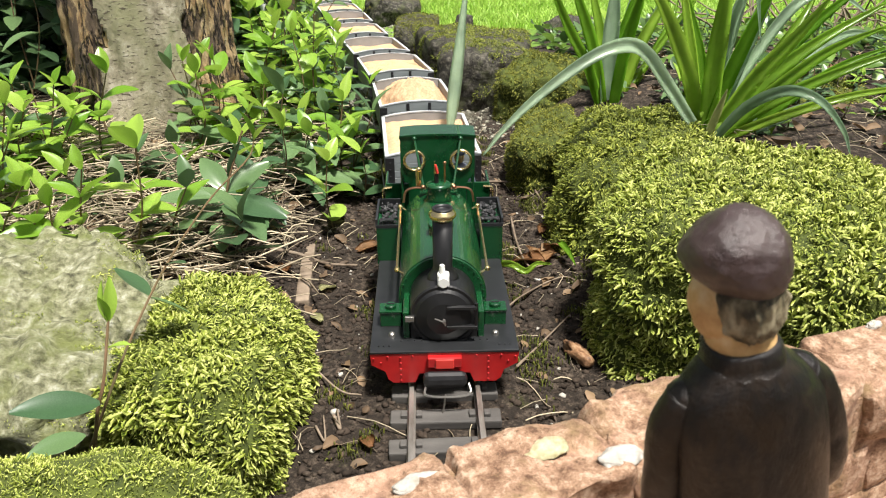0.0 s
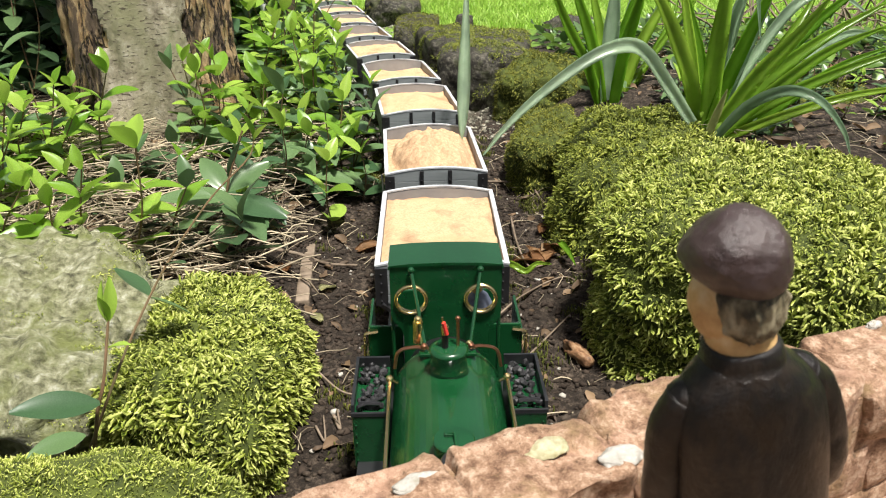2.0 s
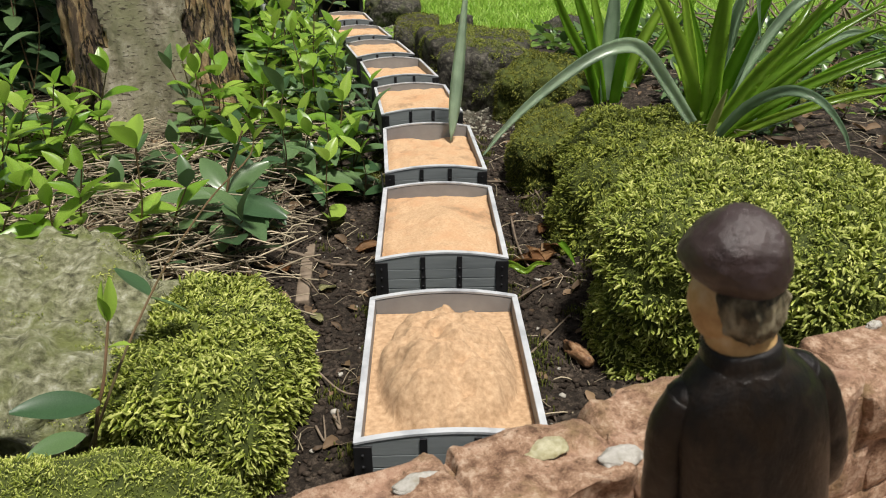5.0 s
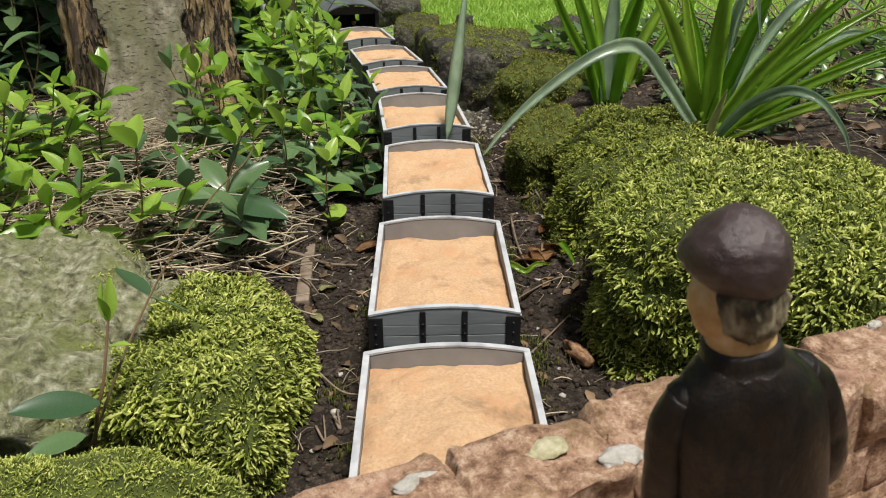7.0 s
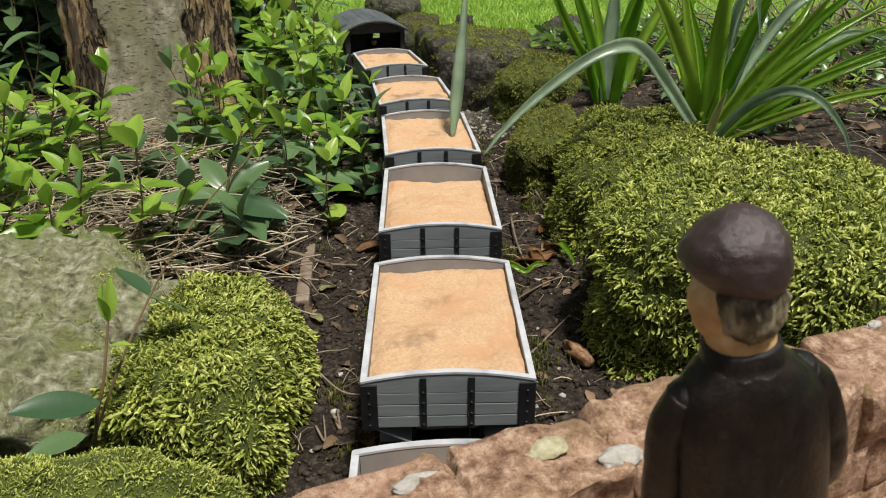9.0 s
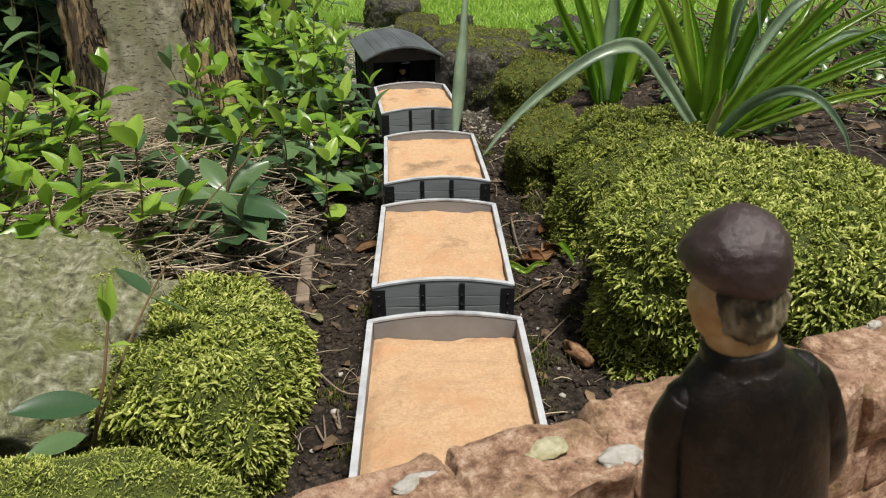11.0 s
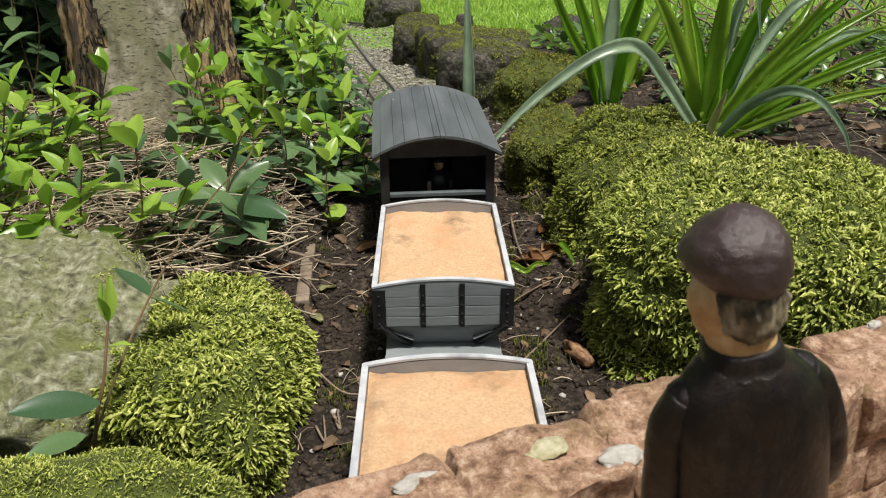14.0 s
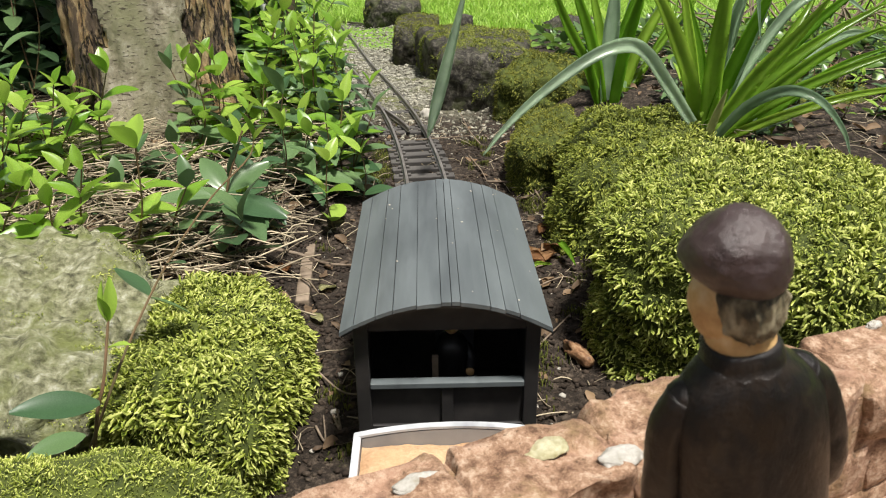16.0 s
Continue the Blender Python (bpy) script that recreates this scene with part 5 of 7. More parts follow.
def leaf_litter(name, count, region, size, mat, seed, rise, label):
    """Curled scraps of fallen leaves lying over one another."""
    rng = np.random.default_rng(seed)
    vs, fs = [], []
    u, t = np.meshgrid(np.linspace(-1, 1, 4), np.linspace(0, 1, 5))
    u, t = u.ravel(), t.ravel()
    i = np.arange(4)[:, None] * 4 + np.arange(3)[None, :]
    quad = np.stack([i, i + 1, i + 5, i + 4], -1).reshape(-1, 4)
    for k in range(count):
        x, y = region(rng)
        L = size * rng.uniform(0.35, 1.2)
        w = 0.34 * L * np.sin(np.pi * (0.07 + 0.88 * t)) ** 0.8 * rng.uniform(0.6, 1.1)
        curl, bow = rng.uniform(-0.4, 1.1), rng.uniform(-0.25, 0.25)
        p = np.stack([u * w * (1 + 0.15 * rng.normal(0, 1, 20)), (t - 0.5) * L, curl * u * u * w + bow * L * (t - 0.5) ** 2 * 4 + rng.normal(0, 0.02, 20) * L], 1)
        m = np.array(pose(0, 0, 0, rng.normal(0, 16), rng.normal(0, 16), rng.uniform(0, 360)).to_3x3())
        vs.append(p @ m.T + [x, y, ground_z(x, y) + 0.1 * L + rise * rng.random() ** 2])
        fs.append(quad + 20 * k)
    return tagged(from_arrays(name, np.concatenate(vs), np.concatenate(fs), mat, smooth=True), label, "plant litter", kind="stuff")


def thicket(name, count, xr, yr, top, size, mat, seed, label, category):
    """A dense mass of leaves rising from the ground, on hidden stems."""
    rng = np.random.default_rng(seed)
    vs, fs = [], []
    u, t = np.meshgrid(np.linspace(-1, 1, 3), np.linspace(0, 1, 5))
    u, t = u.ravel(), t.ravel()
    i = np.arange(4)[:, None] * 3 + np.arange(2)[None, :]
    quad = np.stack([i, i + 1, i + 4, i + 3], -1).reshape(-1, 4)
    for k in range(count):
        x, y = rng.uniform(*xr), rng.uniform(*yr)
        L = size * rng.uniform(0.6, 1.2)
        w = 0.32 * L * np.sin(np.pi * (0.05 + 0.9 * t)) ** 0.8
        p = np.stack([u * w, t * L, 0.3 * np.abs(u) * w - 0.25 * L * t * t], 1)
        m = np.array(pose(0, 0, 0, rng.normal(5, 28), rng.normal(0, 22), rng.uniform(0, 360)).to_3x3())
        vs.append(p @ m.T + [x, y, ground_z(x, y) + top * rng.random() * (0.75 + 0.5 * noise.noise((x * 6, y * 6, 0.5)))])
        fs.append(quad + 15 * k)
    return tagged(from_arrays(name, np.concatenate(vs), np.concatenate(fs), mat, smooth=True), label, category, kind="stuff")


M["ivy"] = foliage("dark_ivy_leaf", (0.045, 0.1, 0.05), (0.16, 0.27, 0.12), 0.28, True, 0.12)
M["bush"] = foliage("mid_green_leaf", (0.04, 0.09, 0.025), (0.2, 0.34, 0.06), 0.3, True, 0.3)
thicket("ivy_thicket", 4600, (-1.3, -0.52), (1.25, 2.05), 0.46, 0.05, "ivy", 41, "dark ivy thicket behind the tree", "ivy")
thicket("leafy_undergrowth", 900, (-0.46, -0.3), (1.55, 2.1), 0.34, 0.045, "bush", 42, "green leafy undergrowth beside the track", "shrub")
thicket("bed_undergrowth", 700, (0.2, 0.85), (1.15, 1.75), 0.05, 0.026, "bush", 43, "low green leaves in the bed behind the strap leaves", "ground cover")
leaf_litter("leaf_scraps", 520, bed, 0.024, "litter", 31, 0.01, "brown scraps of fallen leaves among the stalks")
leaf_litter("bed_leaf_scraps", 700, lambda r: (r.uniform(0.28, 1.0), r.uniform(0.8, 1.75)), 0.021, "litter", 32, 0.008, "brown fallen leaves in the bed behind the rocks")
leaf_litter("trackside_scraps", 150, lambda r: (r.choice([-1, 1]) * r.uniform(0.05, 0.15), r.uniform(0.4, 1.2)), 0.014, "litter", 33, 0.001, "small leaf scraps on the soil beside the track")


def crumbs(name, count, region, rmin, rmax, mat, seed, label):
    """Angular crumbs of soil or stone, sunk a little."""
    rng = np.random.default_rng(seed)
    t = (1 + 5 ** 0.5) / 2
    ico = np.array([(-1, t, 0), (1, t, 0), (-1, -t, 0), (1, -t, 0), (0, -1, t), (0, 1, t), (0, -1, -t), (0, 1, -t), (t, 0, -1), (t, 0, 1), (-t, 0, -1), (-t, 0, 1)]) / 1.9
    tri = np.array([(0, 11, 5), (0, 5, 1), (0, 1, 7), (0, 7, 10), (0, 10, 11), (1, 5, 9), (5, 11, 4), (11, 10, 2), (10, 7, 6), (7, 1, 8), (3, 9, 4), (3, 4, 2), (3, 2, 6), (3, 6, 8), (3, 8, 9), (4, 9, 5), (2, 4, 11), (6, 2, 10), (8, 6, 7), (9, 8, 1)])
    vs, fs = [], []
    for i in range(count):
        x, y = region(rng)
        r = rmin + (rmax - rmin) * rng.random() ** 3
        shape = ico * (1 + rng.normal(0, 0.34, (12, 1))) * [r * rng.uniform(0.8, 1.4), r * rng.uniform(0.8, 1.4), r * 0.75]
        vs.append(shape + [x, y, ground_z(x, y) + r * 0.25])
        fs.append(tri + 12 * i)
    return tagged(from_arrays(name, np.concatenate(vs), np.concatenate(fs), mat), label, "soil", kind="stuff")


def trackside(rng):
    while True:
        x, y = rng.uniform(-0.15, 0.18), rng.uniform(0.33, 1.15)
        if abs(x) > 0.04 or rng.random() < 0.35:
            return x, y


def along_gravel(rng):
    while True:
        y, d = rng.uniform(1.12, 2.35), rng.uniform(-0.13, 0.2)
        if abs(abs(d) - 0.024) > 0.008:
            return float(np.interp(y, MAIN[:, 1], MAIN[:, 0])) + d, y


crumbs("soil_crumbs", 13000, trackside, 0.0004, 0.003, "clod", 2, "dark crumbs of soil beside the track")
crumbs("pale_chips", 260, trackside, 0.0006, 0.003, "pebble", 3, "pale stone chips in the soil")
crumbs("ballast_gravel", 8000, along_gravel, 0.001, 0.0036, "gravel", 4, "pale ballast gravel around the track")


def lawn():
    rng = np.random.default_rng(6)
    n = 60000
    x, y = rng.uniform(-0.4, 1.5, n), 1.4 + 1.3 * rng.random(n)
    keep = (y > 1.93 + 0.04 * np.sin(x * 9)) | (y + 0.9 * x > 2.17)
    keep &= ~((x < 0.0) & (y < 2.34))
    x, y = x[keep], y[keep]
    n = len(x)
    z = np.array([ground_z(a, b) for a, b in zip(x, y)])
    h = rng.uniform(0.012, 0.03, n)
    a = rng.uniform(0, 2 * math.pi, n)
    w = 0.0013
    dx, dy = np.cos(a) * w, np.sin(a) * w
    lx, ly = rng.normal(0, 0.5, n) * h, rng.normal(0, 0.5, n) * h
    b0, b1 = np.stack([x - dx, y - dy, z], 1), np.stack([x + dx, y + dy, z], 1)
    m0, m1 = np.stack([x - dx + lx * 0.3, y - dy + ly * 0.3, z + h * 0.6], 1), np.stack([x + dx + lx * 0.3, y + dy + ly * 0.3, z + h * 0.6], 1)
    tp = np.stack([x + lx, y + ly, z + h], 1)
    v = np.stack([b0, b1, m0, m1, tp], 1).reshape(-1, 3)
    o = np.arange(n)[:, None] * 5
    f = np.concatenate([o + np.array(k) for k in ((0, 1, 3), (0, 3, 2), (2, 3, 4))])
    tagged(from_arrays("lawn_grass", v, f, "grass"), "short bright green lawn grass", "grass", kind="stuff")


lawn()


def tangle():
    """Dark bare twigs of a low shrub by the lawn."""
    rng = random.Random(8)
    t = holder("twiggy_shrub", Matrix.Translation((0.86, 1.62, 0.03)))
    bm = bmesh.new()
    for _ in range(90):
        p = Vector((rng.uniform(-0.3, 0.35), rng.uniform(-0.12, 0.2), 0))
        d = Vector((rng.gauss(0, 0.5), rng.gauss(0, 0.3), rng.uniform(0.4, 1))).normalized()
        pts = [p]
        for _k in range(4):
            d = (d + Vector((rng.gauss(0, 0.4), rng.gauss(0, 0.3), rng.gauss(-0.12, 0.3)))).normalized()
            pts.append(pts[-1] + d * rng.uniform(0.03, 0.07))
        tube(bm, curve_points(pts, 3), 0.0026, 4, 0.35)
    tagged(part("twig_mass", bm, "twig", t), kind="stuff")
    tagged(t, "tangled bare dark shrub at the lawn edge", "shrub")


tangle()
build_track("track_side", [(0.42, 1.6), (0.56, 1.55), (0.7, 1.5), (0.84, 1.455), (1.0, 1.42)], 1.4, 1.7, "model track crossing behind the strap leaves")

# a weathered board set in the soil, a pale stone and a bare pale stem
bm = bmesh.new()
box(bm, -0.006, 0.006, -0.06, 0.06, -0.02, 0.004, 0.001)
bmesh.ops.subdivide_edges(bm, edges=bm.edges[:], cuts=5, use_grid_fill=True)
for v in bm.verts:
    v.co += Vector((0.0016 * fbm(v.co.x * 60, v.co.y * 40, 1, 3), 0, 0.0018 * fbm(v.co.x * 60, v.co.y * 40, 7, 3)))
board = part("edging_board", bm, "twig", smooth=True)
board.matrix_world = pose(-0.124, 0.665, ground_z(-0.124, 0.665) + 0.001, 0, 0, 4)
tagged(board, "weathered narrow edging board sunk in soil", "board")
rock(-0.008, 1.25, -0.008, (0.0075, 0.0065, 0.0065), 20, 71, "pebble", "small white stone beside the points", name="white_stone", sub=3, rough=0.25)
bm = bmesh.new()
tube(bm, curve_points([(-0.24, 1.5, 0.0), (-0.25, 1.49, 0.1), (-0.235, 1.48, 0.2), (-0.25, 1.47, 0.35), (-0.28, 1.45, 0.6)], 6), 0.008, 10, 0.7)
tagged(part("sapling_stem", bm, "twig", smooth=True), "pale upright bare sapling stem", "stem")

# the loose hanging blade that swings, and its hinge
hanging_blade = tagged(holder("hanging_leaf"), "grey-green strap leaf hanging over the track", "leaf")
strap(hanging_blade, 0.0145, "grey_leaf", (0, 0, 0.06), (0, -0.004, 0), (0, -0.004, -0.09), (0.0, 0.0, -0.185), slender=True)

for k in range(26):
    dry_leaf(FR.uniform(0.32, 0.95), FR.uniform(0.85, 1.5), FR.uniform(0.012, 0.026), FR.uniform(0, 360), "dry_leaf")
for k in range(14):
    dry_leaf(FR.uniform(-0.55, -0.14), FR.uniform(0.62, 0.95), FR.uniform(0.018, 0.04), FR.uniform(0, 360), "dry_leaf")


# ---- train ----
WAG_LEN, WAG_W, WAG_Z = 0.155, 0.0505, 0.0685


def wheel_sets(parent, ys, r=0.0125):
    for y in ys:
        for s in (-1, 1):
            bm = bmesh.new()
            lathe(bm, [(0.004, -0.0035), (r, -0.0035), (r, 0.0015), (r + 0.0022, 0.002), (r + 0.0022, 0.0035), (0.004, 0.0035)], seg=24)
            bmesh.ops.transform(bm, matrix=Matrix.Translation((s * 0.0232, y, r)) @ Matrix.Rotation(radians(-90 * s), 4, "Y"), verts=bm.verts[:])
            part("wheel", bm, "strap", parent)
        bm = bmesh.new()
        cyl(bm, (-0.023, y, r), (0.023, y, r), 0.002)
        part("axle", bm, "steel", parent)


def rivets(bm, pts, r=0.0011):
    for p in pts:
        bmesh.ops.create_icosphere(bm, subdivisions=1, radius=r, matrix=Matrix.Translation(p))


def arch(half, z, rise, n=12):
    return [(-half + 2 * half * i / n, z + rise * (1 - (2 * i / n - 1) ** 2)) for i in range(n + 1)]


def build_wagon(load_seed, load_kind, hopper=True):
    """An open hopper wagon, its near end at y = 0 and its far end at y = WAG_LEN."""
    w = holder("hopper_wagon")
    L, W, Z = WAG_LEN, WAG_W, WAG_Z
    low = 0.036
    for s in (-1, 1):
        side = bmesh.new()
        a, b = sorted((s * W, s * (W - 0.0028)))
        box(side, a, b, 0.0, L, low, Z - 0.0012)
        part("side", side, "wagon_grey", w)
        lining = bmesh.new()
        a, b = sorted((s * (W - 0.003), s * (W - 0.0036)))
        box(lining, a, b, 0.003, L - 0.003, low, Z - 0.0012)
        part("side_lining", lining, "wagon_inner", w)
        rim = bmesh.new()
        a, b = sorted((s * (W + 0.0004), s * (W - 0.0036)))
        box(rim, a, b, -0.0004, L + 0.0004, Z - 0.0012, Z + 0.0004, 0.0004)
        part("rim", rim, "wagon_rim", w)
    for end in (0, 1):
        y = 0.0 if end == 0 else L
        o = -1 if end == 0 else 1
        # planks of the end wall with dark joints between them
        rows = 4
        for k in range(rows):
            z0 = low + k * (Z - low) / rows
            z1 = low + (k + 1) * (Z - low) / rows - 0.0004
            bm = bmesh.new()
            ya, yb = sorted((y + o * 0.0004, y - o * 0.0022))
            if k == rows - 1:
                prism(bm, [(-W + 0.0002, z0)] + [(W - 0.0002, z0)] + arch(W - 0.0002, Z - 0.0012, 0.0056)[::-1], ya, yb)
            else:
                box(bm, -W + 0.0002, W - 0.0002, ya, yb, z0, z1, 0.0004)
            part("end_plank", bm, "wagon_grey", w)
        bm = bmesh.new()
        ya, yb = sorted((y - o * 0.0024, y - o * 0.003))
        prism(bm, [(-W + 0.004, low), (W - 0.004, low)] + arch(W - 0.004, Z - 0.0012, 0.005)[::-1], ya, yb)
        part("end_lining", bm, "wagon_inner", w)
        bm = bmesh.new()
        ya, yb = sorted((y + o * 0.0008, y - o * 0.0032))
        top, bot = arch(W - 0.0002, Z + 0.0003, 0.0056), arch(W - 0.0002, Z - 0.0011, 0.0056)
        prism(bm, bot + top[::-1], ya, yb)
        part("end_rim", bm, "wagon_rim", w)
        # hopper foot tapering down and inwards to the platform
        lean = 0.011
        if hopper:
            bm = bmesh.new()
            foot = [(-W + 0.003, 0.0, low - 0.0003), (-0.024, lean, 0.0149), (0.024, lean, 0.0149), (W - 0.003, 0.0, low - 0.0003)]
            f = [bm.verts.new((x, y - o * d, z)) for x, d, z in foot]
            g = [bm.verts.new((x, y - o * (d + 0.002), z)) for x, d, z in foot]
            bm.faces.new(f)
            bm.faces.new(g[::-1])
            for q in range(4):
                bm.faces.new((f[(q + 1) % 4], f[q], g[q], g[(q + 1) % 4]))
            bmesh.ops.recalc_face_normals(bm, faces=bm.faces[:])
            part("hopper_foot", bm, "wagon_grey", w)
            for s in (-1, 1):
                bm = bmesh.new()
                tube(bm, [(s * (W - 0.004), y + o * 0.0008, low + 0.001), (s * 0.0245, y - o * lean * 0.9, 0.0158)], 0.0034, 4)
                part("corner_iron", bm, "strap", w)
        bm = bmesh.new()
        ya, yb = sorted((y + o * 0.0045, y - o * 0.014))
        box(bm, -0.0425, 0.0425, ya, yb, 0.01, 0.0147, 0.0004)
        part("end_platform", bm, "wagon_grey" if hopper else "strap", w)
        # iron straps with bolts
        for x in (-W + 0.0045, -0.0145, 0.0135, W - 0.0045):
            edge = abs(x) > 0.03
            hw = 0.0048 if edge else 0.0019
            bm = bmesh.new()
            ya, yb = sorted((y + o * 0.0004, y + o * 0.0017))
            zt = Z - 0.002 + (0.0 if edge else 0.0045)
            box(bm, x - hw, x + hw, ya, yb, low - (0.001 if edge else 0.0005), zt, 0.0003)
            rivets(bm, [(x, y + o * 0.0019, low + 0.003 + 0.0075 * j) for j in range(4)], 0.0009)
            part("iron_strap", bm, "strap", w)
        # headstock and coupling
        bm = bmesh.new()
        ya, yb = sorted((y + o * 0.0085, y + o * 0.0046))
        box(bm, -0.043, 0.043, ya, yb, 0.006, 0.0149, 0.0006)
        part("headstock", bm, "wagon_grey", w)
        bm = bmesh.new()
        ya, yb = sorted((y + o * 0.0086, y + o * 0.0262))
        box(bm, -0.006, 0.006, ya, yb, 0.008, 0.0135, 0.001)
        tube(bm, [(0, y + o * 0.024, 0.011), (0.001, y + o * 0.034, 0.0095)], 0.0012)
        part("coupling", bm, "strap", w)
    # underframe: two side beams with pale tops
    for s in (-1, 1):
        bm = bmesh.new()
        a, b = sorted((s * 0.0425, s * 0.0285))
        box(bm, a, b, 0.0142, L - 0.0142, 0.01, 0.0145, 0.0004)
        part("sole_bar", bm, "wagon_grey", w)
    # sloping hopper sides
    for s in (-1, 1):
        bm = bmesh.new()
        vs = [bm.verts.new(p) for p in ((s * (W - 0.001), 0.002, low), (s * (W - 0.001), L - 0.002, low), (s * 0.024, L - 0.002, 0.023), (s * 0.024, 0.002, 0.023))]
        bm.faces.new(vs)
        r = bmesh.ops.extrude_face_region(bm, geom=bm.faces[:])
        bmesh.ops.translate(bm, verts=[g for g in r["geom"] if isinstance(g, bmesh.types.BMVert)], vec=(-s * 0.002, 0, 0))
        bmesh.ops.recalc_face_normals(bm, faces=bm.faces[:])
        part("hopper_slope", bm, "wagon_grey", w)
    wheel_sets(w, (0.03, L - 0.03))
    # brake lever on one side
    bm = bmesh.new()
    tube(bm, [(-W - 0.002, 0.03, 0.022), (-W - 0.003, 0.09, 0.02), (-W - 0.004, 0.12, 0.026)], 0.001)
    part("brake_lever", bm, "steel", w)
    # the sand
    nx, ny = 44, 64
    verts = []
    hx, y0, y1 = W - 0.0038, 0.0034, L - 0.0034
    for j in range(ny):
        for i in range(nx):
            u, v = i / (nx - 1) * 2 - 1, j / (ny - 1) * 2 - 1
            x, y = u * hx, y0 + (v + 1) / 2 * (y1 - y0)
            edge = min(1.0, (1 - max(abs(u), abs(v))) / 0.12)
            n = fbm(x * 28 + load_seed * 3.3, y * 28, load_seed, 3)
            f = fbm(x * 110 + load_seed, y * 110, load_seed, 3)
            z = Z - 0.0055 + 0.0026 * n + 0.0011 * f + 0.003 * edge
            if load_kind == "pile":
                d = math.hypot(u * 1.1, v * 1.12)
                body = max(0.0, 1 - d ** 3)
                z = Z - 0.011 + body ** 0.75 * (0.024 + 0.008 * n) + body ** 0.3 * (0.009 * fbm(x * 55, y * 55, 4, 4) + 0.003 * abs(fbm(x * 160, y * 160, 2, 2)))
            elif load_kind == "heap":
                z += 0.011 * math.exp(-((u - 0.05) ** 2 * 3 + (v + 0.1) ** 2 * 2.4)) - 0.003
            elif load_kind == "low":
                z -= 0.005 + 0.003 * v - 0.006 * math.exp(-((u + 0.1) ** 2 * 2 + (v + 0.4) ** 2 * 2.4))
            verts.append((x, y, z))
    i = np.arange(ny - 1)[:, None] * nx + np.arange(nx - 1)[None, :]
    faces = np.stack([i, i + 1, i + nx + 1, i + nx], -1).reshape(-1, 4)
    from_arrays("sand_load", verts, faces, "sand_dark" if load_kind == "pile" else "sand", w, "lumpy mound of ochre sand" if load_kind == "pile" else "fine orange-ochre sand", smooth=True)
    lab = {"pile": "grey hopper wagon with a lumpy sand pile", "heap": "grey hopper wagon with gently heaped sand", "flat": "grey hopper wagon filled level with orange sand",
           "low": "grey hopper wagon partly filled with sand"}[load_kind]
    return tagged(w, lab, "wagon", "wagons of the train")


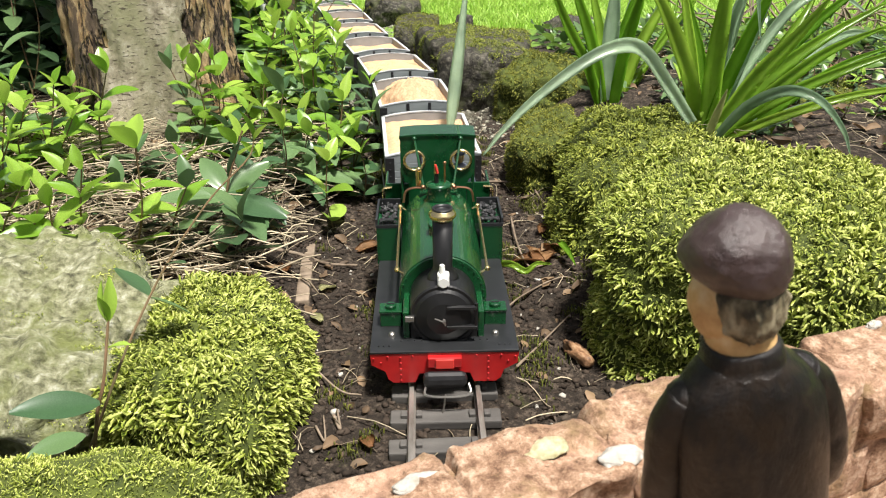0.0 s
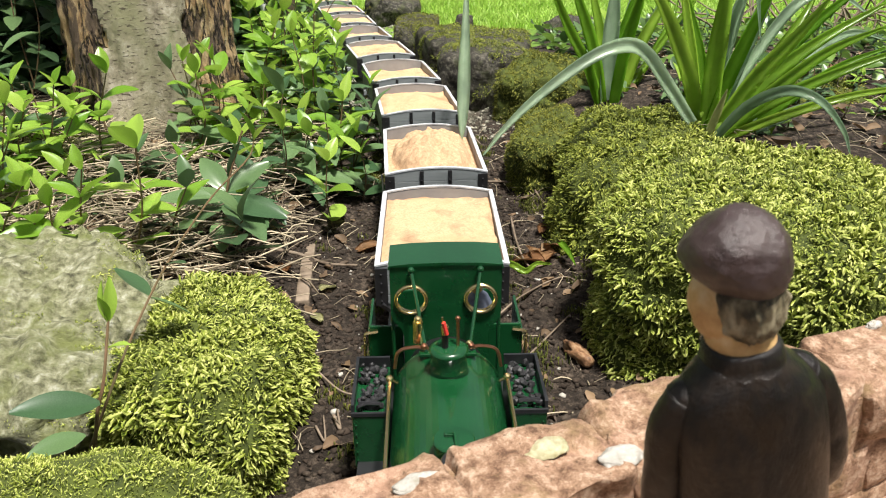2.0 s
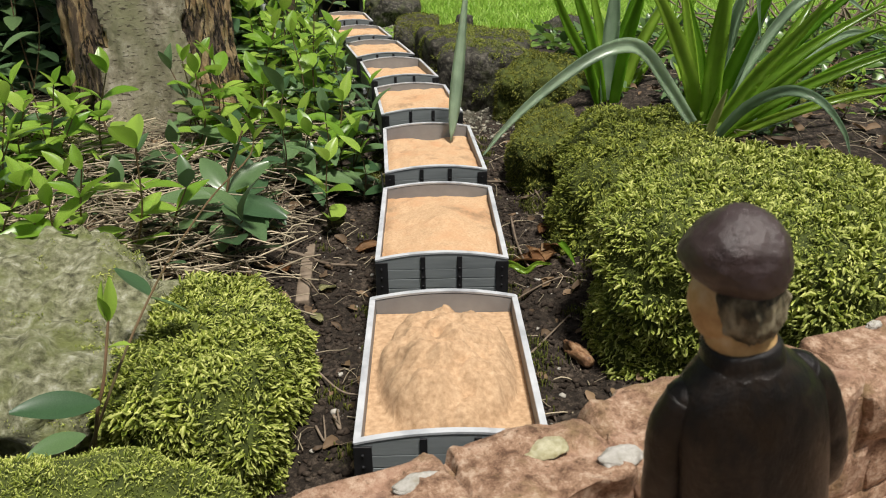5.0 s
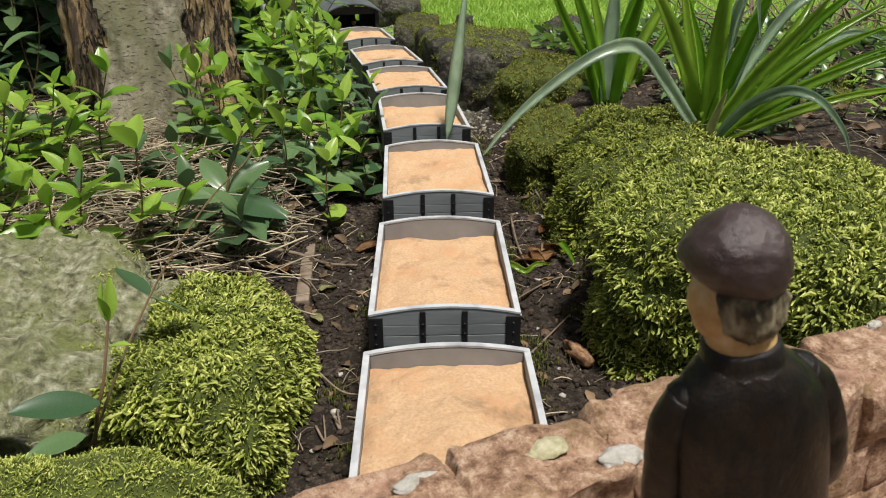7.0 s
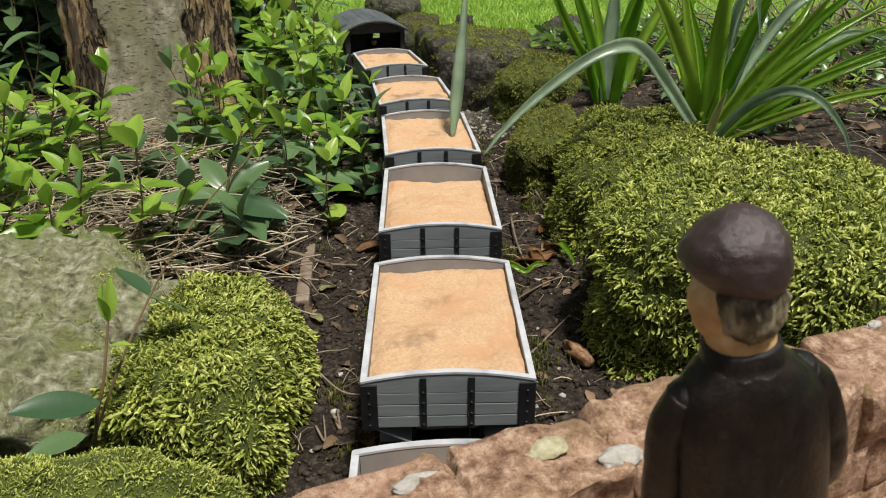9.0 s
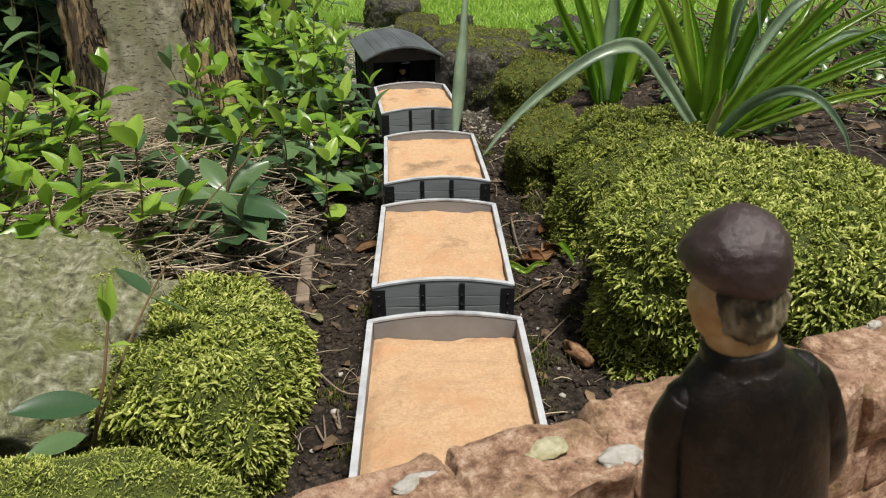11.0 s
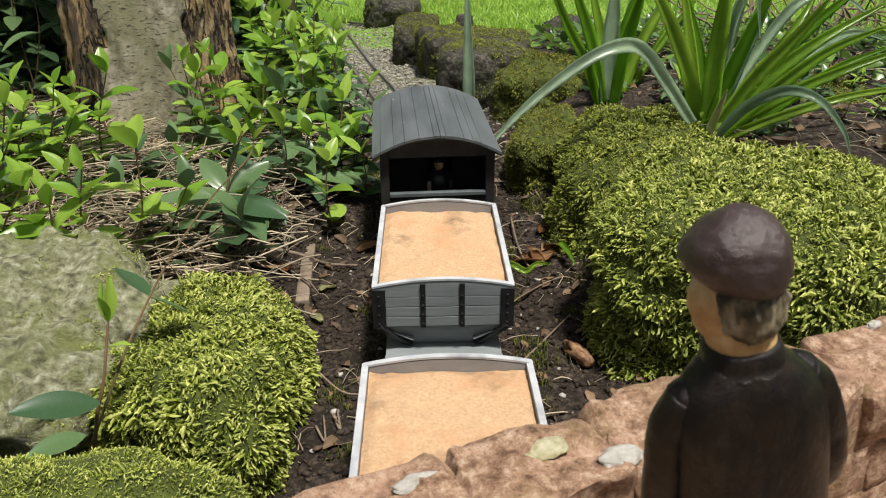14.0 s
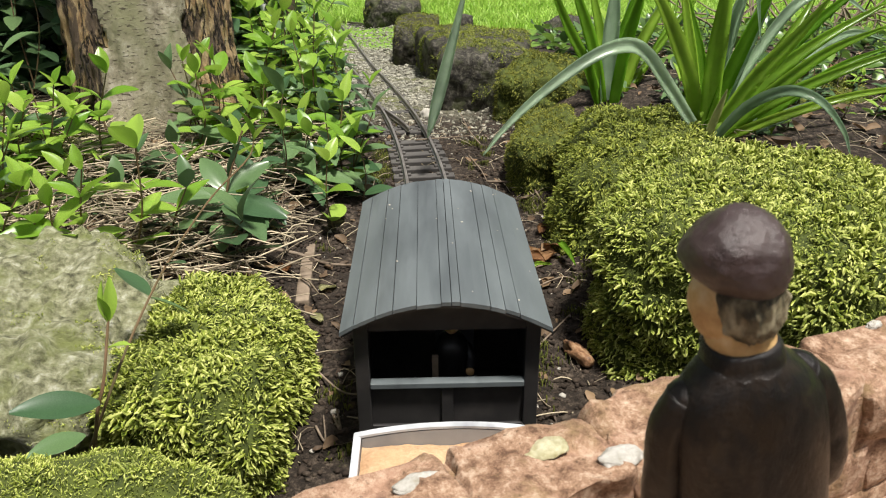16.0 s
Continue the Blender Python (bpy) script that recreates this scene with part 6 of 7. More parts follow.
def build_loco():
    """A saddle-tank engine, its front beam at y = 0."""
    e = holder("steam_locomotive")
    # front beam with shaped lower corners
    bm = bmesh.new()
    half = [(0.0, 0.012), (0.018, 0.012), (0.021, 0.0045), (0.0365, 0.0045), (0.04, 0.0075), (0.042, 0.014), (0.0515, 0.0195), (0.0525, 0.0285)]
    prism(bm, [(-x, z) for x, z in half[::-1]] + half[1:], -0.003, 0.0)
    beam = part("front_beam", bm, "red_paint", e, "riveted red front beam")
    bm = bmesh.new()
    rivets(bm, [(s * x, -0.0032, z) for s in (-1, 1) for x, z in ((0.05, 0.025), (0.04, 0.0265), (0.031, 0.0255), (0.031, 0.021), (0.031, 0.016), (0.031, 0.011), (0.031, 0.0065), (0.0225, 0.0265), (0.045, 0.0215))], 0.0009)
    part("beam_rivets", bm, "red_paint", beam)
    bm = bmesh.new()
    box(bm, -0.0525, 0.0525, -0.0036, 0.285, 0.0287, 0.0305, 0.0004)
    rivets(bm, [(s * x, y, 0.0308) for s in (-1, 1) for x, y in ((0.0465, 0.004), (0.043, 0.004), (0.039, 0.0043), (0.031, 0.011), (0.026, 0.011), (0.021, 0.011), (0.016, 0.0108))], 0.0008)
    part("footplate", bm, "foot_paint", e)
    # coupling
    bm = bmesh.new()
    box(bm, -0.012, 0.012, -0.0085, -0.003, 0.0195, 0.0275, 0.0008)
    part("coupler_block", bm, "red_paint", e)
    bm = bmesh.new()
    box(bm, -0.0065, 0.0065, -0.0098, -0.0085, 0.0195, 0.027, 0.0006)
    part("coupler_tongue", bm, "glow_red", e)
    bm = bmesh.new()
    box(bm, -0.0155, 0.0155, -0.017, -0.0088, 0.0075, 0.019, 0.0038)
    part("buffer", bm, "strap", e)
    bm = bmesh.new()
    tube(bm, curve_points([(-0.0135, -0.014, 0.0085), (-0.0135, -0.0225, 0.007), (0.0, -0.0245, 0.0065), (0.0165, -0.0225, 0.007), (0.0165, -0.015, 0.011)], 6), 0.0009)
    tube(bm, [(0, -0.023, 0.0075), (-0.001, -0.024, -0.001), (-0.002, -0.0235, -0.007)], 0.0007)
    part("coupling_loop", bm, "steel", e)
    # frames below
    bm = bmesh.new()
    for s in (-1, 1):
        a, b = sorted((s * 0.016, s * 0.019))
        box(bm, a, b, 0.0, 0.25, 0.01, 0.0285)
    part("frames", bm, "black_paint", e)
    wheel_sets(e, (0.07, 0.15), 0.0155)
    # smokebox and door
    cz = 0.0495
    bm = bmesh.new()
    lathe(bm, [(0.0235, 0.012), (0.0243, 0.0135), (0.0243, 0.06)], (0, 0, cz), 48, "Y")
    box(bm, -0.024, 0.024, 0.014, 0.058, 0.0306, 0.05, 0.001)
    smoke = part("smokebox", bm, "black_paint", e)
    bm = bmesh.new()
    lathe(bm, [(0.0, 0.0065), (0.012, 0.0075), (0.0195, 0.0102), (0.0215, 0.012), (0.0215, 0.0138)], (0, 0, cz), 48, "Y")
    door = part("smokebox_door", bm, "black_paint", smoke)
    bm = bmesh.new()
    for z in (cz + 0.0095, cz - 0.006):
        box(bm, 0.002, 0.0235, 0.0055, 0.0088, z - 0.001, z + 0.001, 0.0004)
    cyl(bm, (0.0228, 0.0075, cz - 0.009), (0.0228, 0.0075, cz + 0.0125), 0.0012, seg=10)
    part("hinge", bm, "black_paint", door)
    bm = bmesh.new()
    tube(bm, [(0, 0.003, cz), (0, 0.008, cz)], 0.0012)
    tube(bm, [(0, 0.0035, cz), (-0.0065, 0.0035, cz + 0.003)], 0.0006)
    tube(bm, [(0, 0.004, cz), (0.001, 0.004, cz - 0.003)], 0.0006)
    part("dart", bm, "steel", door)
    bm = bmesh.new()
    box(bm, -0.0275, -0.021, 0.0095, 0.0125, cz - 0.003, cz + 0.001, 0.0005)
    part("latch", bm, "steel", door)
    # green saddle under the smokebox
    bm = bmesh.new()
    for s in (-1, 1):
        a, b = sorted((s * 0.0245, s * 0.029))
        box(bm, a, b, 0.014, 0.062, 0.0306, 0.052, 0.001)
    part("saddle", bm, "green_paint", e)
    # saddle tank
    bm = bmesh.new()
    outline = []
    for k in range(41):
        a = math.pi * (-0.16 + 1.32 * k / 40)
        outline.append((0.0328 * math.cos(a), cz - 0.0015 + 0.0335 * math.sin(a)))
    outline = [(0.031, 0.0335)] + outline + [(-0.031, 0.0335)]
    prism(bm, outline, 0.044, 0.184)
    es = [ed for ed in bm.edges if all(abs(v.co.y - 0.044) < 1e-5 for v in ed.verts)]
    bmesh.ops.bevel(bm, geom=es, offset=0.0014, segments=3, affect="EDGES")
    tank = part("saddle_tank", bm, "green_paint", e, "glossy dark green saddle tank")
    bm = bmesh.new()
    rivets(bm, [(0.0305 * math.cos(a), 0.0436, cz - 0.0015 + 0.0312 * math.sin(a)) for a in [math.pi * k / 18 for k in range(19)]], 0.0006)
    part("tank_rivets", bm, "green_paint", tank)
    bm = bmesh.new()
    zt = cz + 0.032
    lathe(bm, [(0.0095, zt - 0.004), (0.0095, zt + 0.005), (0.0101, zt + 0.0055), (0.0101, zt + 0.0075), (0.0095, zt + 0.0081)], (0, 0.088, 0), 32)
    filler = part("tank_filler", bm, "green_paint", tank)
    bm = bmesh.new()
    tube(bm, [(-0.003, 0.091, zt + 0.009), (0.0005, 0.09, zt + 0.0095), (0.0012, 0.079, zt + 0.0085), (0.0012, 0.0775, zt + 0.001)], 0.0009)
    box(bm, -0.0045, 0.0005, 0.0895, 0.0925, zt + 0.0082, zt + 0.0095, 0.0003)
    part("filler_latch", bm, "green_paint", filler)
    # chimney with a brass cap
    bm = bmesh.new()
    cy = 0.03
    lathe(bm, [(0.0122, cz + 0.019), (0.0105, cz + 0.0245), (0.0082, cz + 0.0275), (0.0069, cz + 0.031), (0.0072, cz + 0.0668), (0.0054, cz + 0.0668), (0.0052, cz + 0.045)], (0, cy, 0), 36)
    chim = part("chimney", bm, "black_paint", e, smooth=True)
    bm = bmesh.new()
    lathe(bm, [(0.0071, cz + 0.0665), (0.0091, cz + 0.069), (0.0097, cz + 0.0708), (0.0092, cz + 0.0725), (0.0074, cz + 0.0737), (0.0071, cz + 0.0748), (0.0059, cz + 0.0748), (0.0055, cz + 0.0735), (0.0052, cz + 0.06)], (0, cy, 0), 36)
    part("chimney_cap", bm, "brass", chim, "polished brass cap", smooth=True)
    bm = bmesh.new()
    lathe(bm, [(0.0072, cz + 0.0738), (0.0073, cz + 0.0754), (0.0066, cz + 0.076), (0.0059, cz + 0.0754), (0.0050, cz + 0.0746), (0.0049, cz + 0.047), (0.0017, cz + 0.0465)], (0, cy, 0), 36)
    part("chimney_lip", bm, "strap", chim, smooth=True)
    # white lamp in front of the chimney
    bm = bmesh.new()
    box(bm, -0.0042, 0.0042, 0.0125, 0.0195, cz + 0.0215, cz + 0.0325, 0.0012)
    cyl(bm, (0.0, 0.0135, cz + 0.027), (0.0, 0.0105, cz + 0.027), 0.0036, seg=16)
    cyl(bm, (-0.0008, 0.016, cz + 0.032), (-0.0008, 0.016, cz + 0.0385), 0.0024, 0.0017, 12)
    part("head_lamp", bm, "white", e, "small white lamp")
    # dome with valves and whistle
    bm = bmesh.new()
    zd = cz + 0.03
    lathe(bm, [(0.0112, zd), (0.0105, zd + 0.004), (0.0098, zd + 0.0125), (0.0108, zd + 0.0135), (0.0112, zd + 0.0148), (0.0085, zd + 0.0165)], (0, 0.16, 0), 36)
    dome = part("dome", bm, "green_paint", e, smooth=True)
    bm = bmesh.new()
    cyl(bm, (-0.002, 0.159, zd + 0.016), (-0.002, 0.159, zd + 0.0255), 0.0019, seg=12)
    part("whistle_base", bm, "black_paint", dome)
    bm = bmesh.new()
    cyl(bm, (-0.002, 0.159, zd + 0.025), (-0.002, 0.159, zd + 0.0295), 0.0022, seg=12)
    ball(bm, (-0.002, 0.159, zd + 0.03), 0.0018)
    tube(bm, [(-0.003, 0.158, zd + 0.029), (-0.0034, 0.158, zd + 0.036)], 0.0007)
    part("whistle", bm, "brass", dome)
    bm = bmesh.new()
    tube(bm, [(-0.001, 0.1575, zd + 0.0255), (-0.0028, 0.1575, zd + 0.033)], 0.0013)
    part("valve_seal", bm, "glow_red", dome)
    bm = bmesh.new()
    cyl(bm, (0.0052, 0.161, zd + 0.016), (0.0052, 0.161, zd + 0.032), 0.0009, seg=10)
    ball(bm, (0.0052, 0.161, zd + 0.0335), 0.0015)
    part("valve_stem", bm, "copper", dome)
    # brass fittings and pipes behind the tank
    for s in (-1, 1):
        bm = bmesh.new()
        tube(bm, curve_points([(s * 0.011, 0.159, cz + 0.0345), (s * 0.02, 0.16, cz + 0.035), (s * 0.0285, 0.16, cz + 0.032), (s * 0.031, 0.158, cz + 0.022)], 6), 0.0011)
        ball(bm, (s * 0.0135, 0.159, cz + 0.036), 0.0022)
        part("pipe", bm, "copper", e)
        bm = bmesh.new()
        if s < 0:
            cyl(bm, (-0.017, 0.166, cz + 0.035), (-0.017, 0.166, cz + 0.0485), 0.003, seg=14)
            ball(bm, (-0.017, 0.166, cz + 0.05), 0.0024)
        else:
            ball(bm, (0.0125, 0.16, cz + 0.037), 0.002)
        part("valve", bm, "brass", e)
        # handrails
        bm = bmesh.new()
        x, z = s * 0.0335, cz + 0.0185
        tube(bm, [(x, 0.048, z), (x, 0.166, z + 0.004)], 0.0011, 8)
        for y in (0.05, 0.164):
            zz = z + 0.004 * (y - 0.048) / 0.102
            ball(bm, (x, y, zz), 0.0023)
            tube(bm, [(x, y, zz), (s * 0.029, y, zz - 0.003)], 0.0009)
        part("handrail", bm, "brass", e)
        # coal boxes at each side
        bm = bmesh.new()
        a, b = sorted((s * 0.0345, s * 0.054))
        box(bm, a, b, 0.128, 0.178, 0.0307, 0.0655, 0.0007)
        tankbox = part("side_bunker", bm, "green_paint", e)
        bm = bmesh.new()
        rivets(bm, [(s * x, 0.1276, z) for x in (0.038, 0.044, 0.05) for z in (0.034,)] + [(s * 0.052, 0.1276, 0.036 + 0.006 * k) for k in range(5)], 0.0006)
        part("bunker_rivets", bm, "green_paint", tankbox)
        bm = bmesh.new()
        for (x0, x1, y0, y1) in ((0.0345, 0.0545, 0.1275, 0.1292), (0.0345, 0.0545, 0.1768, 0.1785), (0.0528, 0.0545, 0.1293, 0.1767)):
            a, b = sorted((s * x0, s * x1))
            box(bm, a, b, y0, y1, 0.0658, 0.0725 if y0 > 0.13 or x0 > 0.05 else 0.068)
        part("bunker_rim", bm, "foot_paint", tankbox)
        bm = bmesh.new()
        rng = random.Random(5 + s)
        for _ in range(60):
            r = rng.uniform(0.0015, 0.0032)
            p = (s * rng.uniform(0.0365, 0.051), rng.uniform(0.134, 0.175), 0.066 + rng.random() * 0.003)
            bmesh.ops.create_icosphere(bm, subdivisions=1, radius=r, matrix=pose(*p, rng.random() * 360, rng.random() * 360, 0) @ Matrix.Diagonal((1, 0.8, 0.7, 1)))
        part("coal", bm, "coal", tankbox)
        bm = bmesh.new()
        tube(bm, [(s * 0.0385, 0.133, 0.0705), (s * 0.0505, 0.134, 0.0705)], 0.0012)
        tube(bm, [(s * 0.0375, 0.138, 0.071), (s * 0.051, 0.131, 0.07)], 0.0009)
        part("fire_iron", bm, "strap", tankbox)
        # sand boxes on the footplate
        bm = bmesh.new()
        x = s * 0.0385
        box(bm, x - 0.0078, x + 0.0078, 0.031, 0.043, 0.0307, 0.042, 0.0005)
        box(bm, x - 0.0083, x + 0.0083, 0.0303, 0.0437, 0.0422, 0.0438, 0.0004)
        sb = part("sand_box", bm, "green_paint", e)
        bm = bmesh.new()
        lathe(bm, [(0.0042, 0.0438), (0.0042, 0.0462), (0.0036, 0.0468)], (x, 0.0365, 0), 20)
        part("cap", bm, "green_paint", sb)
        bm = bmesh.new()
        box(bm, x - 0.0028, x + 0.0028, 0.036, 0.037, 0.0468, 0.0474)
        part("slot", bm, "strap", sb)
        bm = bmesh.new()
        lathe(bm, [(0.0026, 0.0305), (0.0022, 0.0325), (0.001, 0.0335)], (s * 0.0375, 0.0185, 0), 12)
        part("bolt", bm, "steel", e)
        # stays from cab roof to boiler
        bm = bmesh.new()
        tube(bm, [(s * 0.0205, 0.2045, 0.1205), (s * 0.0125, 0.176, cz + 0.033)], 0.0011, 8)
        ball(bm, (s * 0.0205, 0.2045, 0.121), 0.0022)
        box(bm, s * 0.0125 - 0.004, s * 0.0125 + 0.004, 0.173, 0.178, cz + 0.031, cz + 0.033, 0.0004)
        part("stay", bm, "green_paint", e)
    # cab front with its two round windows, cut as rings of faces
    bm = bmesh.new()
    half = [(0.0, 0.0315), (0.026, 0.0315), (0.026, 0.082), (0.0275, 0.087), (0.0305, 0.0905), (0.0325, 0.0935), (0.0335, 0.098), (0.0335, 0.1275), (0.0325, 0.13), (0.0, 0.13)]
    pts = [(-x, z) for x, z in half[::-1]] + half[1:-1]
    pts = [p for i, p in enumerate(pts) if i == 0 or p != pts[i - 1]]
    sx, sz, sr = 0.021, 0.107, 0.0084
    loop = [bm.verts.new((x, 0.18, z)) for x, z in pts]
    edges = [bm.edges.new((loop[i], loop[(i + 1) % len(loop)])) for i in range(len(loop))]
    for s in (-1, 1):
        c = [bm.verts.new((s * sx + sr * math.cos(2 * math.pi * i / 28), 0.18, sz + sr * math.sin(2 * math.pi * i / 28))) for i in range(28)]
        edges += [bm.edges.new((c[i], c[(i + 1) % 28])) for i in range(28)]
    bmesh.ops.triangle_fill(bm, use_beauty=True, edges=edges)
    r = bmesh.ops.extrude_face_region(bm, geom=bm.faces[:])
    bmesh.ops.translate(bm, verts=[g for g in r["geom"] if isinstance(g, bmesh.types.BMVert)], vec=(0, 0.0018, 0))
    bmesh.ops.recalc_face_normals(bm, faces=bm.faces[:])
    cab = part("cab_front", bm, "green_paint", e)
    for s in (-1, 1):
        bm = bmesh.new()
        ring = [(sr - 0.0004, 0.1815), (sr - 0.0004, 0.1786), (sr + 0.0006, 0.1778), (sr + 0.0018, 0.1786), (sr + 0.002, 0.1798)]
        seg = 32
        rows = []
        for rr, h in ring:
            rows.append([bm.verts.new((s * sx + rr * math.cos(2 * math.pi * i / seg), h, sz + rr * math.sin(2 * math.pi * i / seg))) for i in range(seg)])
        for a, b in zip(rows, rows[1:]):
            for i in range(seg):
                bm.faces.new((a[i], a[(i + 1) % seg], b[(i + 1) % seg], b[i]))
        part("window_ring", bm, "brass", cab, smooth=True)
    # cab roof, sides and rear plates
    bm = bmesh.new()
    prism(bm, [(-0.0345, 0.1275), (-0.034, 0.1302), (-0.02, 0.1315), (0, 0.1319), (0.02, 0.1315), (0.034, 0.1302), (0.0345, 0.1275), (0.0335, 0.1275), (0.033, 0.1292), (0, 0.1302), (-0.033, 0.1292), (-0.0335, 0.1275)], 0.179, 0.209)
    part("cab_roof", bm, "green_paint", e, "glossy green cab roof")
    for s in (-1, 1):
        bm = bmesh.new()
        for y in (0.183, 0.206):
            cyl(bm, (s * 0.0325, y, 0.0305), (s * 0.0325, y, 0.129), 0.0012, seg=8)
        part("cab_pillar", bm, "green_paint", e)
        bm = bmesh.new()
        a, b = sorted((s * 0.027, s * 0.0485))
        box(bm, a, b, 0.196, 0.198, 0.0307, 0.0795, 0.0008)
        box(bm, s * 0.0485 - 0.001, s * 0.0485 + 0.001, 0.196, 0.24, 0.0307, 0.0765, 0.0008)
        part("cab_side", bm, "green_paint", e)
        bm = bmesh.new()
        tube(bm, curve_points([(s * 0.043, 0.1955, 0.076), (s * 0.0505, 0.1945, 0.075), (s * 0.0515, 0.1945, 0.07), (s * 0.0515, 0.1945, 0.055)], 6), 0.001)
        part("grab_rail", bm, "brass", e)
    bm = bmesh.new()
    box(bm, -0.0365, 0.0365, 0.2525, 0.2545, 0.0375, 0.075, 0.0008)
    part("bunker_back", bm, "green_paint", e)
    bm = bmesh.new()
    lathe(bm, [(0.0242, 0.184), (0.0242, 0.225)], (0, 0, cz), 32, "Y")
    part("firebox", bm, "black_paint", e)
    # the cab stands behind the tank, the coal boxes beside its end
    for o in e.children:
        kind = o.name.split(".")[0]
        if kind in ("cab_front", "cab_roof", "cab_pillar", "cab_side", "grab_rail", "bunker_back"):
            o.location = (0, 0.027, -0.007)
        elif kind == "side_bunker":
            o.location = (0, 0.016, -0.004)
        elif kind in ("pipe", "valve"):
            o.location = (0, 0.018, 0)
    return tagged(e, "dark green saddle-tank steam locomotive model with brass fittings", "locomotive")


def build_van():
    """A planked brake van, its near end at y = 0."""
    v = holder("brake_van")
    L, W = 0.185, 0.0548
    zb, zo, zr, ze = 0.0165, 0.0545, 0.0915, 0.0975
    # corner posts, rails and panels of both ends
    for y, o in ((0.0, 1), (L, -1)):
        for s in (-1, 1):
            bm = bmesh.new()
            a, b = sorted((s * W, s * (W - 0.0085)))
            ya, yb = sorted((y, y + o * 0.0075))
            box(bm, a, b, ya, yb, zb, ze, 0.0006)
            part("corner_post", bm, "van_paint", v)
        ya, yb = sorted((y + o * 0.0015, y + o * 0.0045))
        bm = bmesh.new()
        prism(bm, [(-W + 0.0084, zr), (W - 0.0084, zr)] + [(x, z) for x, z in arch(W - 0.001, ze, 0.011)[::-1]], ya, yb)
        part("end_header", bm, "van_paint", v)
        bm = bmesh.new()
        yc, yd = sorted((y - o * 0.0012, y + o * 0.0055))
        box(bm, -W + 0.0086, W - 0.0086, yc, yd, zo - 0.002, zo + 0.0018, 0.0005)
        part("end_rail", bm, "roof_paint", v)
        bm = bmesh.new()
        ye, yf = sorted((y + o * 0.003, y + o * 0.0048))
        box(bm, -W + 0.0086, W - 0.0086, ye, yf, zb, zo - 0.002)
        part("end_panel", bm, "van_paint", v)
        bm = bmesh.new()
        yg, yh = sorted((y + o * 0.0006, y + o * 0.003))
        box(bm, -0.0035, 0.0035, yg, yh, zb, zo - 0.002, 0.0004)
        box(bm, -W + 0.0086, -0.0036, yg, yh, zb, zb + 0.008, 0.0004)
        box(bm, 0.0036, W - 0.0086, yg, yh, zb, zb + 0.008, 0.0004)
        part("end_frame", bm, "van_paint", v)
    for s in (-1, 1):
        bm = bmesh.new()
        a, b = sorted((s * (W - 0.002), s * (W - 0.004)))
        box(bm, a, b, 0.0076, L - 0.0076, zb, ze)
        part("side_panel", bm, "van_paint", v)
        for y in (0.045, 0.09, 0.135):
            bm = bmesh.new()
            a, b = sorted((s * W, s * (W - 0.002)))
            box(bm, a, b, y - 0.003, y + 0.003, zb, ze, 0.0004)
            part("side_post", bm, "van_paint", v)
        bm = bmesh.new()
        a, b = sorted((s * (W + 0.0003), s * (W - 0.0019)))
        box(bm, a, b, 0.0078, L - 0.0078, zo - 0.003, zo + 0.001, 0.0004)
        part("side_rail", bm, "van_paint", v)
    bm = bmesh.new()
    box(bm, -W + 0.002, W - 0.002, 0.006, L - 0.006, 0.0165, 0.019)
    part("floor_boards", bm, "van_paint", v)
    bm = bmesh.new()
    box(bm, -W + 0.0045, -0.006, 0.07, 0.0725, 0.0195, ze + 0.001)
    box(bm, 0.02, W - 0.0045, 0.07, 0.0725, 0.0195, ze + 0.001)
    part("partition", bm, "van_paint", v)
    bm = bmesh.new()
    box(bm, -0.006, 0.0195, 0.15, 0.152, 0.0195, ze + 0.006)
    part("inner_door", bm, "strap", v)
    bm = bmesh.new()
    box(bm, -0.009, -0.005, 0.024, 0.027, 0.019, 0.0585)
    part("brake_column", bm, "twig", v)
    # arched roof of planks running along the van
    n, half, rise, y0, y1 = 13, 0.0618, 0.0185, -0.0085, L + 0.0085
    roof = holder("roof")
    roof.parent = v
    rng = random.Random(3)
    xs = [-half]
    while xs[-1] < half - 0.004:
        xs.append(min(half, xs[-1] + rng.uniform(0.005, 0.019)))

    def zz(x):
        return 0.0965 + rise * (1 - (x / half) ** 2)
    for x0, x1 in zip(xs, xs[1:]):
        bm = bmesh.new()
        g = 0.0001 + 0.0002 * rng.random() ** 3
        lift = rng.uniform(0, 0.0003)
        oy = rng.uniform(-0.0008, 0.0008)
        prism(bm, [(x0 + g, zz(x0) - 0.0022), (x1 - g, zz(x1) - 0.0022), (x1 - g, zz(x1) + lift), ((x0 + x1) / 2, zz((x0 + x1) / 2) + lift), (x0 + g, zz(x0) + lift)], y0 + oy, y1 + oy)
        part("roof_plank", bm, "roof_paint", roof)
    bm = bmesh.new()
    prism(bm, [(x, zz(x) - 0.0026) for x in np.linspace(-half + 0.001, half - 0.001, 15)] + [(x, zz(x) - 0.0042) for x in np.linspace(half - 0.001, -half + 0.001, 15)], y0 + 0.001, y1 - 0.001)
    part("roof_lining", bm, "van_paint", roof)
    # flecks of pale dirt on the planks
    bm = bmesh.new()
    for _ in range(16):
        x, y = rng.uniform(-0.045, 0.055), rng.uniform(0.0, L)
        ball(bm, (x, y, zz(x) + 0.0004), rng.uniform(0.0004, 0.0009), 1, (1, 1.4, 0.5))
    part("dirt_fleck", bm, "pebble", roof)
    # underframe
    bm = bmesh.new()
    box(bm, -0.05, 0.05, 0.0, L, 0.0115, 0.0163, 0.0006)
    part("underframe", bm, "van_paint", v)
